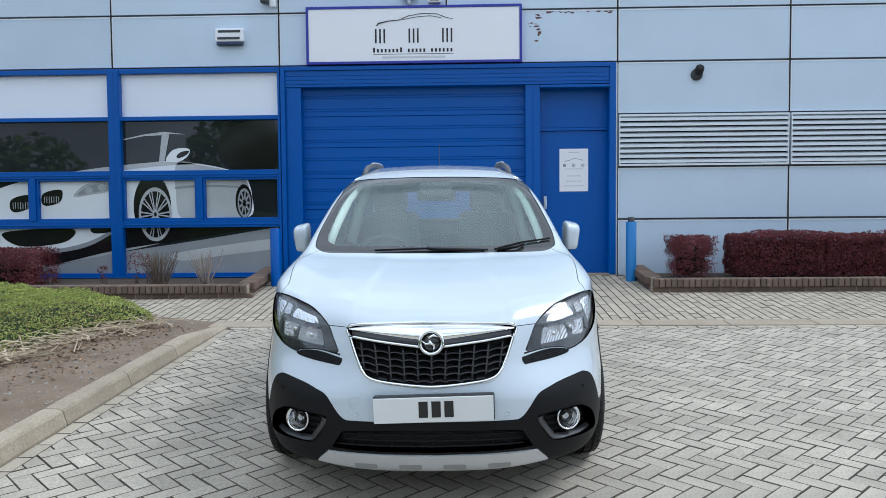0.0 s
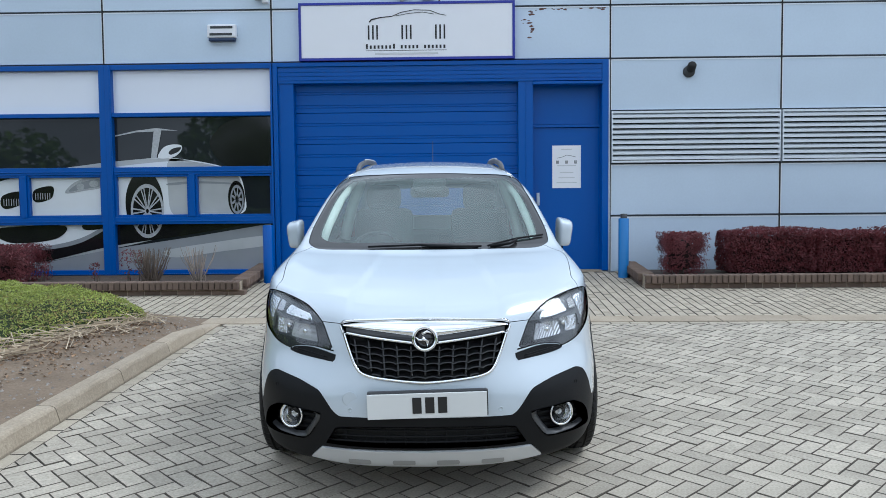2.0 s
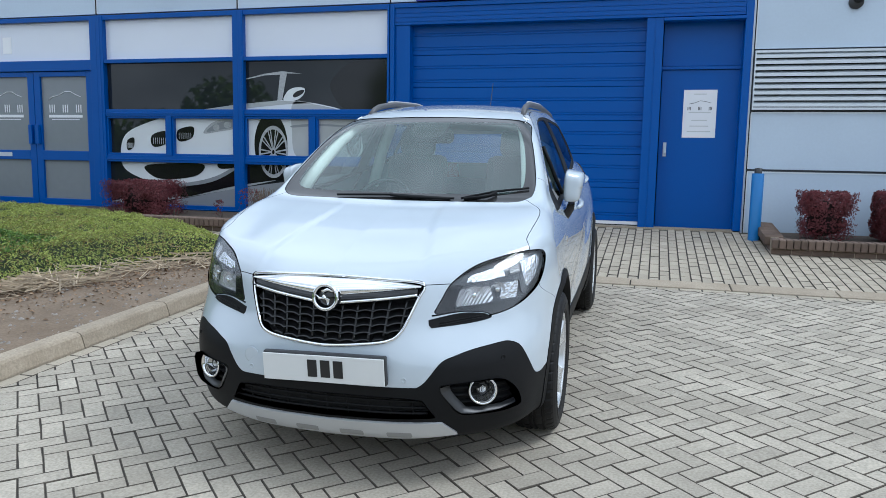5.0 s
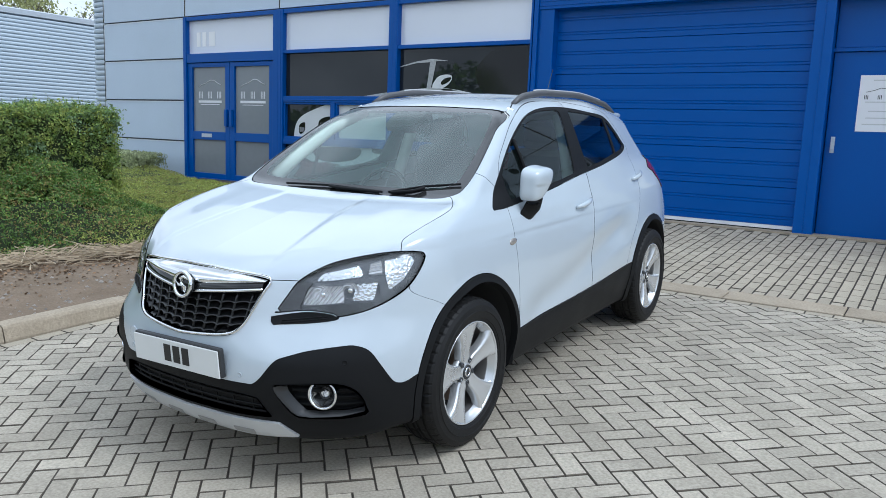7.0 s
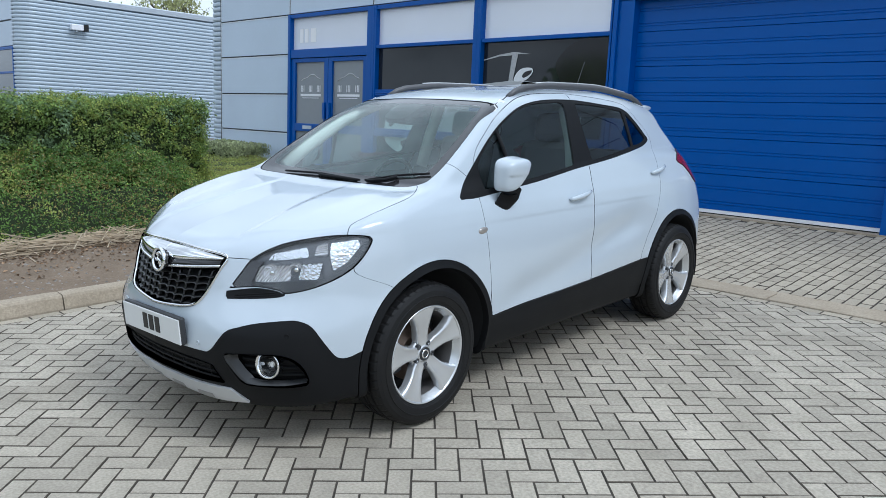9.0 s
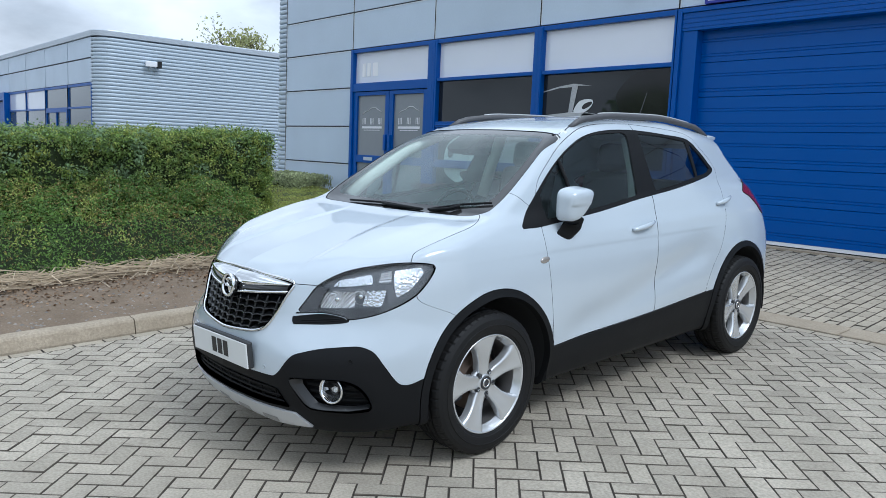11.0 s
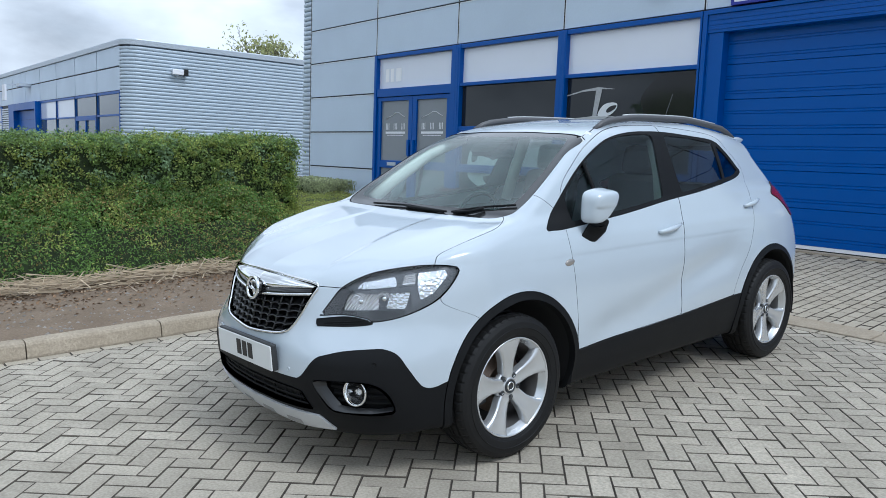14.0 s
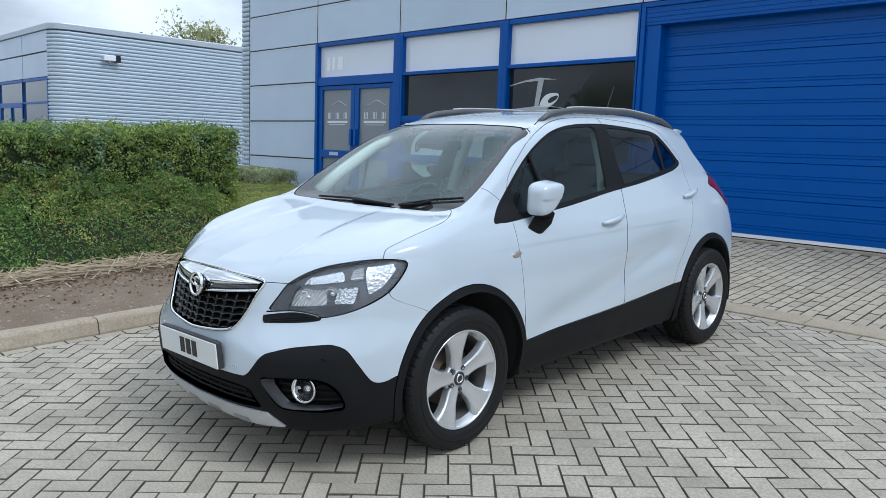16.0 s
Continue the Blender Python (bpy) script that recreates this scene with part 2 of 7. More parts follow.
STONE_BIT = mat("pebble", (0.30, 0.27, 0.235), 0.9, vary=0.3, island=0.35)
TWIG = mat("dead twig", (0.54, 0.44, 0.31), 0.9, island=0.4)
LITTER = mat("dead leaves", (0.26, 0.17, 0.10), 0.9, island=0.55)
STEM_BROWN = mat("brown bare stems", (0.17, 0.13, 0.10), 0.9, island=0.4)
STEM_PALE = mat("pale bare stems", (0.36, 0.30, 0.25), 0.9, island=0.4)
BARK = mat("bark", (0.10, 0.08, 0.06), 0.95, vary=0.5, scale=12, bump=0.6, bump_scale=60)


def leaf_mat(name, col, spread=0.45, gloss=0.45):
    m = mat(name, col, gloss, island=spread, vary=0.6, scale=1.4, tint=tuple(c * 0.6 for c in col))
    nt = m.node_tree
    b, o = nt.nodes["Principled BSDF"], nt.nodes["Material Output"]
    tl = nt.nodes.new("ShaderNodeBsdfTranslucent")
    mx = nt.nodes.new("ShaderNodeMixShader")
    mx.inputs["Fac"].default_value = 0.35
    nt.links.new(b.inputs["Base Color"].links[0].from_socket, tl.inputs["Color"])
    nt.links.new(b.outputs["BSDF"], mx.inputs[1])
    nt.links.new(tl.outputs["BSDF"], mx.inputs[2])
    nt.links.new(mx.outputs["Shader"], o.inputs["Surface"])
    return m


LEAF_HEDGE = leaf_mat("hedge leaves", (0.27, 0.39, 0.10), 0.55)
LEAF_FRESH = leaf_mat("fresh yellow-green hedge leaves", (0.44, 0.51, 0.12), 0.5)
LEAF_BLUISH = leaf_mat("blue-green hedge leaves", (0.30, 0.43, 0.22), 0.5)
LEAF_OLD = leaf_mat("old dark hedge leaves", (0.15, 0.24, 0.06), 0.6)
LEAF_COVER = leaf_mat("ground cover leaves", (0.45, 0.51, 0.12))
LEAF_FOOT = leaf_mat("dark evergreen leaves", (0.17, 0.30, 0.06), 0.6)
LEAF_RED = leaf_mat("dark red leaves", (0.20, 0.048, 0.055))
LEAF_DRY = leaf_mat("yellowing leaves", (0.40, 0.30, 0.10))
LEAF_TREE = leaf_mat("tree leaves", (0.46, 0.48, 0.20))
LEAF_PALE = leaf_mat("pale variegated leaves", (0.45, 0.50, 0.26))
# near-black green: the shade between the leaves, put into the core's colour
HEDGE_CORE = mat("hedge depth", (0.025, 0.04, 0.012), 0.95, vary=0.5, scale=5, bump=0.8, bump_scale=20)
# near-black red: shade deep in the barberries, painted on their cores
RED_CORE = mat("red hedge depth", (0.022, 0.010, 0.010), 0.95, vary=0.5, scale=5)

# ---- building tools ----
def link_mesh(name, verts, faces, material, parent=None, label="", smooth=False, normals=None, extra=None, index=None):
    me = bpy.data.meshes.new(name)
    me.from_pydata([tuple(v) for v in verts], [], [tuple(f) for f in faces])
    me.materials.append(material)
    if extra is not None:
        me.materials.append(extra)
        me.polygons.foreach_set("material_index", np.asarray(index, dtype=np.int32))
    if smooth or normals is not None:
        me.polygons.foreach_set("use_smooth", np.ones(len(me.polygons), dtype=bool))
    if normals is not None:
        me.normals_split_custom_set_from_vertices([tuple(n) for n in normals])
    me.update()
    ob = new(name, me)
    if parent is not None:
        ob.parent = parent
    if label:
        ob["label"] = label
    return ob


def part(name, bm, material, parent=None, label="", smooth=False):
    me = bpy.data.meshes.new(name)
    bm.to_mesh(me)
    bm.free()
    me.materials.append(material)
    if smooth:
        me.polygons.foreach_set("use_smooth", np.ones(len(me.polygons), dtype=bool))
    ob = new(name, me)
    if parent is not None:
        ob.parent = parent
    if label:
        ob["label"] = label
    return ob


def holder(name, m=None):
    ob = new(name)
    if m is not None:
        ob.matrix_world = m
    return ob


def box_into(bm, x0, x1, y0, y1, z0, z1, bevel=0.0, m=None):
    r = bmesh.ops.create_cube(bm, size=1)
    vs = r["verts"]
    bmesh.ops.scale(bm, vec=(x1 - x0, y1 - y0, z1 - z0), verts=vs)
    bmesh.ops.translate(bm, vec=((x0 + x1) / 2, (y0 + y1) / 2, (z0 + z1) / 2), verts=vs)
    if bevel:
        es = list({e for v in vs for e in v.link_edges})
        r = bmesh.ops.bevel(bm, geom=es, offset=bevel, segments=2, affect="EDGES", profile=0.5)
        vs = list({v for f in r["faces"] for v in f.verts} | {v for v in vs if v.is_valid})
    if m is not None:
        bmesh.ops.transform(bm, matrix=m, verts=vs)
    return vs


def box(name, x0, x1, y0, y1, z0, z1, material, parent=None, bevel=0.0, label=""):
    bm = bmesh.new()
    box_into(bm, x0, x1, y0, y1, z0, z1, bevel)
    return part(name, bm, material, parent, label)


def lathe(name, prof, material, parent=None, n=48, axis="x", label="", smooth=True, m=None):
    """Turns a profile of (along, radius) about an axis."""
    vs, fs = [], []
    for a, r in prof:
        for i in range(n):
            t = 2 * math.pi * i / n
            c, s = r * math.cos(t), r * math.sin(t)
            vs.append({"x": (a, c, s), "y": (c, a, s), "z": (c, s, a)}[axis])
    for j in range(len(prof) - 1):
        for i in range(n):
            k = (i + 1) % n
            fs.append((j * n + i, j * n + k, (j + 1) * n + k, (j + 1) * n + i))
    if m is not None:
        vs = [tuple(m @ Vector(v)) for v in vs]
    return link_mesh(name, vs, fs, material, parent, label, smooth=smooth)


def tube(name, pts, radius, material, parent=None, n=8, label="", closed=False, radii=None):
    """A round bar along points."""
    P = [Vector(p) for p in pts]
    vs, fs = [], []
    N = len(P)
    for i, p in enumerate(P):
        a = P[(i - 1) % N] if closed or i else P[i]
        b = P[(i + 1) % N] if closed or i < N - 1 else P[i]
        d = (b - a).normalized()
        u = d.cross(Vector((0, 0, 1)) if abs(d.z) < 0.9 else Vector((0, 1, 0))).normalized()
        w = d.cross(u)
        r = radii[i] if radii else radius
        for k in range(n):
            t = 2 * math.pi * k / n
            vs.append(p + (u * math.cos(t) + w * math.sin(t)) * r)
    for i in range(N if closed else N - 1):
        j = (i + 1) % N
        for k in range(n):
            q = (k + 1) % n
            fs.append((i * n + k, i * n + q, j * n + q, j * n + k))
    if not closed:
        fs.append(tuple(range(n))[::-1])
        fs.append(tuple((N - 1) * n + k for k in range(n)))
    return link_mesh(name, vs, fs, material, parent, label, smooth=True)


def curve(xs, ys):
    """A smooth curve through points that never overshoots them."""
    xs, ys = np.array(xs, float), np.array(ys, float)
    h = np.diff(xs)
    d = np.diff(ys) / h
    m = np.zeros(len(xs))
    m[0], m[-1] = d[0], d[-1]
    for i in range(1, len(xs) - 1):
        if d[i - 1] * d[i] > 0:
            w1, w2 = 2 * h[i] + h[i - 1], h[i] + 2 * h[i - 1]
            m[i] = (w1 + w2) / (w1 / d[i - 1] + w2 / d[i])

    def f(x):
        x = np.clip(np.asarray(x, float), xs[0], xs[-1])
        i = np.clip(np.searchsorted(xs, x) - 1, 0, len(h) - 1)
        t = (x - xs[i]) / h[i]
        return ((1 + 2 * t) * (1 - t) ** 2 * ys[i] + t * (1 - t) ** 2 * h[i] * m[i]
                + t * t * (3 - 2 * t) * ys[i + 1] + t * t * (t - 1) * h[i] * m[i + 1])
    return f


def outline(pts, per=10, sharp=()):
    """A closed smooth outline through points; corners named in sharp stay sharp."""
    P = np.array(pts, float)
    n = len(P)
    out = []
    for i in range(n):
        p0, p1, p2, p3 = P[i - 1], P[i], P[(i + 1) % n], P[(i + 2) % n]
        if i in sharp:
            p0 = 2 * p1 - p2
        if (i + 1) % n in sharp:
            p3 = 2 * p2 - p1
        for k in range(per):
            t = k / per
            out.append(0.5 * (2 * p1 + (p2 - p0) * t + (2 * p0 - 5 * p1 + 4 * p2 - p3) * t ** 2 + (3 * p1 - p0 - 3 * p2 + p3) * t ** 3))
    return np.array(out)


def inside(poly, u, v):
    """Signed distance of points to an outline, negative inside."""
    lo, hi = poly.min(0) - 0.04, poly.max(0) + 0.04
    near = (u > lo[0]) & (u < hi[0]) & (v > lo[1]) & (v < hi[1])
    if not near.all():
        far = np.full(len(u), 0.04)
        if near.any():
            far[near] = inside(poly, u[near], v[near])
        return far
    P = np.stack([u, v], 1)
    best = np.full(len(P), 1e9)
    odd = np.zeros(len(P), bool)
    Q = np.roll(poly, -1, axis=0)
    for a, b in zip(poly, Q):
        e = b - a
        L = e @ e
        if L < 1e-14:
            continue
        t = np.clip(((P - a) @ e) / L, 0, 1)
        d = P - a - t[:, None] * e
        best = np.minimum(best, (d * d).sum(1))
        cross = (a[1] > P[:, 1]) != (b[1] > P[:, 1])
        if b[1] != a[1]:
            odd ^= cross & (P[:, 0] < (b[0] - a[0]) * (P[:, 1] - a[1]) / (b[1] - a[1]) + a[0])
    d = np.sqrt(best)
    return np.where(odd, -d, d)

# ---- the car's form: x across from the centre line, y back from the front axle, z up from the ground ----
def smax(a, b, k):
    h = np.maximum(k - np.abs(a - b), 0) / k
    return np.maximum(a, b) + h * h * k / 4


def smin(a, b, k):
    return -smax(-a, -b, k)


def ease(v, a, b):
    t = np.clip((v - a) / (b - a), 0, 1)
    return t * t * (3 - 2 * t)


HUB, BASE = 0.332, 2.555
NOSE = curve((0.15, 0.24, 0.33, 0.47, 0.58, 0.70, 0.80, 0.87, 0.95), (-0.800, -0.855, -0.895, -0.915, -0.905, -0.880, -0.852, -0.825, -0.770))
SWEEP = curve((0, 0.20, 0.30, 0.42, 0.54, 0.64, 0.74, 0.82, 0.90), (0, 0.010, 0.023, 0.052, 0.100, 0.165, 0.275, 0.43, 0.74))
SWEEP_MORE = curve((0, 0.42, 0.63, 0.78, 0.95), (1.0, 1.0, 0.42, 0.15, 0.1))
HOOD = curve((-0.92, -0.86, -0.80, -0.70, -0.50, -0.20, 0.10, 0.60, 1.4, 2.6, 3.4), (0.835, 0.868, 0.893, 0.928, 0.986, 1.053, 1.102, 1.13, 1.16, 1.20, 1.20))
HOOD_FALL = curve((0, 0.35, 0.55, 0.68, 0.78, 0.88), (0, 0.010, 0.024, 0.040, 0.066, 0.125))
PLAN = curve((-0.95, -0.60, -0.35, 0.0, 0.45, 1.3, 2.3, 2.75, 3.1, 3.35), (0.80, 0.852, 0.868, 0.872, 0.866, 0.866, 0.868, 0.852, 0.80, 0.73))
TUCK = curve((0.15, 0.25, 0.34, 0.45, 0.60, 0.78, 0.90, 0.99, 1.07, 1.15, 1.3), (0.085, 0.05, 0.026, 0.006, 0.0, 0.008, 0.022, 0.042, 0.078, 0.12, 0.2))
ROOF = curve((0.3, 0.72, 1.1, 1.5, 1.95, 2.35, 2.6, 2.78, 3.2), (1.44, 1.535, 1.602, 1.630, 1.628, 1.592, 1.553, 1.508, 1.40))
TAIL = curve((0.15, 0.30, 0.50, 0.75, 0.95, 1.10, 1.22, 1.40, 1.50, 1.62), (3.10, 3.22, 3.29, 3.28, 3.20, 3.09, 2.98, 2.80, 2.76, 2.70))


def form(x, y, z):
    """Less than nought inside the body, greater outside, about in metres."""
    ax = np.abs(x)
    front = NOSE(z) + SWEEP(ax) * (1 + SWEEP_MORE(ax) * ease(z, 0.53, 0.72)) - y
    rf = np.hypot(y, z - HUB)
    rr = np.hypot(y - BASE, z - HUB)
    flare = 0.020 * np.exp(-((rf - 0.385) / 0.055) ** 2) + 0.022 * np.exp(-((rr - 0.385) / 0.055) ** 2)
    # a fold that climbs along the doors and a scoop under it
    line = 0.40 + 0.30 * ease(y, 0.5, 2.3)
    scoop = 0.020 * np.exp(-((z - line - 0.10) / 0.10) ** 2) * ease(y, 0.45, 0.8) * (1 - ease(y, 1.9, 2.25))
    side = ax - (PLAN(y) - TUCK(z) + flare - scoop)
    ridge = 0.007 * ease(ax, 0.235 + 0.10 * ease(-y, 0.0, 0.8), 0.285 + 0.10 * ease(-y, 0.0, 0.8)) * ease(-y, -0.25, 0.35) * (1 - ease(ax, 0.45, 0.62))
    top = z - (HOOD(y) - HOOD_FALL(ax) * (1 - 1.15 * ease(y, -0.75, 0.10)) + ridge)
    under = 0.20 + 0.03 * ease(y, -0.8, -0.3) - z
    tail = y - (TAIL(z) - 0.28 * ax ** 2.6)
    low = smax(smax(smax(front * 0.95, top, 0.075), side, 0.07), tail, 0.12)
    low = smax(low, under, 0.05)
    up = z - 1.08
    cabin = ax - (0.772 - 0.30 * up - 0.30 * up * np.abs(up) - 0.10 * ease(y, 2.0, 3.2) - 0.008 * ease(-y, -0.8, 0.0))
    screen = ((z - 1.112) / 0.60 + 0.06 + 0.13 * ax ** 2.2 - y) * 0.55
    roof = z - (ROOF(y) - 0.10 * ax ** 2 - 0.14 * np.maximum(ax - 0.42, 0) ** 1.3)
    hatch = (y - (TAIL(z) - 0.20 * ax ** 2.2)) * 0.8
    high = smax(smax(cabin * 0.92, screen, 0.05), roof, 0.07)
    high = smax(smax(high, hatch, 0.05), 0.95 - z, 0.02)
    return smin(low, high, 0.035)


def slope(P, e=0.0015):
    x, y, z = P[:, 0], P[:, 1], P[:, 2]
    g = np.stack([form(x + e, y, z) - form(x - e, y, z), form(x, y + e, z) - form(x, y - e, z), form(x, y, z + e) - form(x, y, z - e)], 1)
    return g / (2 * e)


def settle(P, off=0.0, steps=4):
    """Moves points on to the body, or to off metres outside it."""
    P = P.copy()
    for _ in range(steps):
        g = slope(P)
        P -= g * ((form(P[:, 0], P[:, 1], P[:, 2]) - off) / np.maximum((g * g).sum(1), 1e-6))[:, None]
    return P


def shell(cell=0.02):
    """The half body as triangles."""
    xs, ys, zs = np.arange(-0.05, 1.0, cell), np.arange(-1.0, 3.44, cell), np.arange(0.13, 1.72, cell)
    X, Y, Z = np.meshgrid(xs, ys, zs, indexing="ij")
    D = form(X, Y, Z)
    S = D < 0
    corners = [(i, j, k) for i in (0, 1) for j in (0, 1) for k in (0, 1)]
    nx, ny, nz = S.shape

    def sub(A, c):
        return A[c[0]:nx - 1 + c[0], c[1]:ny - 1 + c[1], c[2]:nz - 1 + c[2]]
    cnt = sum(sub(S, c).astype(int) for c in corners)
    act = (cnt > 0) & (cnt < 8)
    ids = -np.ones(act.shape, int)
    ids[act] = np.arange(act.sum())
    acc, num = np.zeros((act.sum(), 3)), np.zeros(act.sum())
    for a in corners:
        for b in corners:
            if sum(b) - sum(a) == 1 and all(q >= p for p, q in zip(a, b)):
                da, db = sub(D, a)[act], sub(D, b)[act]
                hit = (da < 0) != (db < 0)
                t = np.where(hit, da / np.where(hit, da - db, 1), 0)
                p = np.array(a) + t[:, None] * (np.array(b) - np.array(a))
                acc += np.where(hit[:, None], p, 0)
                num += hit
    base = np.stack(np.nonzero(act), 1)
    V = (base + acc / num[:, None]) * cell + np.array([xs[0], ys[0], zs[0]])
    T = []
    for ax in range(3):
        o = [0, 0, 0]
        o[ax] = 1
        A = S[:nx - o[0], :ny - o[1], :nz - o[2]]
        B = S[o[0]:, o[1]:, o[2]:]
        i, j, k = np.nonzero(A != B)
        u, v = [(1, 2), (2, 0), (0, 1)][ax]
        idx = np.stack([i, j, k], 1)
        lim = np.array(act.shape)
        ok = np.all(idx < lim, 1) & (idx[:, u] > 0) & (idx[:, v] > 0)
        idx = idx[ok]
        flip = ~A[tuple(idx.T)]

        def cid(du, dv):
            q = idx.copy()
            q[:, u] -= du
            q[:, v] -= dv
            return ids[tuple(q.T)]
        a, b, c, d = cid(1, 1), cid(0, 1), cid(0, 0), cid(1, 0)
        quad = np.stack([a, b, c, d], 1)
        quad[flip] = quad[flip][:, ::-1]
        T += [quad[:, [0, 1, 2]], quad[:, [0, 2, 3]]]
    return settle(V), np.concatenate(T)


def split(V, T, f, gap=0.0):
    """Cuts triangles where f is nought: those below -gap and those above nought."""
    def keep(V, T, f):
        ins = f < 0
        n = ins[T].sum(1)
        full = T[n == 3]
        part_t = T[(n == 1) | (n == 2)]
        newv, cuts, tris = [], {}, []

        def cut(a, b):
            key = (a, b) if a < b else (b, a)
            if key not in cuts:
                a, b = key
                t = f[a] / (f[a] - f[b])
                cuts[key] = len(V) + len(newv)
                newv.append(V[a] + (V[b] - V[a]) * t)
            return cuts[key]
        for t in part_t.tolist():
            poly = []
            for q in range(3):
                a, b = t[q], t[(q + 1) % 3]
                if ins[a]:
                    poly.append(a)
                if ins[a] != ins[b]:
                    poly.append(cut(a, b))
            for q in range(1, len(poly) - 1):
                tris.append((poly[0], poly[q], poly[q + 1]))
        W = np.concatenate([V, np.array(newv)]) if newv else V
        R = np.concatenate([full, np.array(tris, int).reshape(-1, 3)])
        used, inv = np.unique(R, return_inverse=True)
        return W[used], inv.reshape(-1, 3)
    return keep(V, T, f + gap), keep(V, T, -f)

# ---- ground ----
def lie(y):
    """Height of the ground: a gentle rise across the yard and a steeper apron up to the building."""
    y = np.asarray(y, float)
    return np.where(y < 8.3, 0.0395 * (y - 5.875) - 0.012, np.minimum(0.0838 + 0.082 * (y - 8.3), 0.334))


def sheet(name, xs, ys, height, material, parent=None, smooth=True):
    X, Y = np.meshgrid(xs, ys, indexing="ij")
    Z = height(X, Y)
    n, m = X.shape
    vs = np.stack([X.ravel(), Y.ravel(), Z.ravel()], 1)
    fs = [(i * m + j, (i + 1) * m + j, (i + 1) * m + j + 1, i * m + j + 1) for i in range(n - 1) for j in range(m - 1)]
    return link_mesh(name, vs, fs, material, parent, smooth=smooth)


ground = tagged(sheet("ground", np.array([-220, -60, -30, -13, -7, -2.3, 3, 9, 30, 220.0]), np.array([-220, -40, -8, 0, 4, 8.3, 9.3, 10.3, 11.35, 14, 60, 220.0]),
                      lambda x, y: lie(np.maximum(y, -40)) - 0.035, YARD), "worn grey ground round the paved yard", "ground", kind="structure")


def paver_mesh(length, width, material, name, h=0.05, c=0.0035):
    a, b = length / 2, width / 2
    vs = [(sx * a, sy * b, -h) for sx, sy in ((-1, -1), (1, -1), (1, 1), (-1, 1))]
    vs += [(sx * a, sy * b, -c) for sx, sy in ((-1, -1), (1, -1), (1, 1), (-1, 1))]
    vs += [(sx * (a - c), sy * (b - c), 0) for sx, sy in ((-1, -1), (1, -1), (1, 1), (-1, 1))]
    fs = [(8, 9, 10, 11)]
    for o in (0, 4):
        for i in range(4):
            k = (i + 1) % 4
            fs.append((o + i, o + k, o + 4 + k, o + 4 + i))
    me = bpy.data.meshes.new(name)
    me.from_pydata(vs, [], fs)
    me.materials.append(material)
    me.materials.append(JOINT)
    me.polygons.foreach_set("material_index", [0] + [1] * 8)
    return me, np.array(vs), fs


def trim(poly, axis, limit, sign):
    """Cuts a paver's face off at a straight edge."""
    out = []
    for i, p in enumerate(poly):
        q = poly[(i + 1) % len(poly)]
        a, b = sign * (p[axis] - limit), sign * (q[axis] - limit)
        if a >= 0:
            out.append(p)
        if a * b < 0:
            t = a / (a - b)
            out.append(tuple(u + (v - u) * t for u, v in zip(p, q)))
    return out


def lay(name, cells, length, width, one, many, parent, label, near, cut=None):
    """Lays pavers: those for which near() holds as pieces of their own, the rest joined."""
    me, vs, fs = paver_mesh(length, width, one, name)
    rng = np.random.default_rng(5)
    V, F, I, k = [], [], [], 0
    for x, y, ang in cells:
        z = float(lie(y)) + rng.normal(0, 0.0011)
        tilt = math.degrees(math.atan((float(lie(y + 0.05)) - float(lie(y - 0.05))) / 0.1))
        m = pose(x, y, z, tilt + rng.normal(0, 0.35), rng.normal(0, 0.35), 0) @ pose(0, 0, 0, 0, 0, ang + rng.normal(0, 0.5))
        if near(x, y):
            ob = new(name, me)
            ob.parent = parent
            ob.matrix_basis = m
        else:
            M = np.array(m)
            Q = vs @ M[:3, :3].T + M[:3, 3]
            if cut and (Q[:, 0].min() < cut[0] or Q[:, 1].max() > cut[1]):
                top = trim(trim([tuple(q) for q in Q[8:]], 0, cut[0], 1), 1, cut[1], -1)
                n = len(top)
                if n < 3:
                    continue
                V.append(np.array(top + [(a, b, c - 0.05) for a, b, c in top]))
                F += [tuple(k + i for i in range(n))] + [(k + n + i, k + n + (i + 1) % n, k + (i + 1) % n, k + i) for i in range(n)]
                I += [0] + [1] * n
                k += 2 * n
                continue
            V.append(Q)
            F += [tuple(i + k for i in f) for f in fs]
            I += [0] + [1] * 8
            k += len(vs)
    if V:
        tagged(link_mesh(name + "s", np.concatenate(V), F, many, parent, label, extra=JOINT, index=np.array(I)), kind="stuff")


yard = tagged(sheet("pavement_1", np.linspace(-2.1, 9, 6), np.array([-1.5, 3, 7.95]), lambda x, y: lie(y) - 0.006, SAND), "grey herringbone block paving of the yard", "paving", kind="structure")
KX = -2.13
cells = []
for i in range(-110, 110):
    for n in range(-40, 40):
        for a, b, ang in ((-i + 4 * n + 1.0, i + 0.5, 0), (-i + 4 * n + 2.5, i + 1.0, 90)):
            a, b = a * 0.1005, b * 0.1005
            x, y = 3.0 + (a - b) * 0.70711, 3.0 + (a + b) * 0.70711
            if KX - 0.01 < x < 8.6 and -1.2 < y < 7.92:
                cells.append((x, y, ang + 45))
lay("paver", cells, 0.1981, 0.0971, PAVER, PAVER_MANY, yard, "grey concrete block pavers with dark joints", lambda x, y: 0.0 < x < 3.4 and 2.35 < y < 4.1, (KX + 0.106, 7.802))
cells = [(KX + 0.055, y, 90) for y in np.arange(-1.2, 7.75, 0.202)] + [(x, 7.855, 0) for x in np.arange(KX + 0.15, 8.6, 0.202)]
lay("edging_paver", cells, 0.196, 0.0945, PAVER_WARM_ONE, PAVER_WARM, yard, "buff edging course of block pavers", lambda x, y: False)

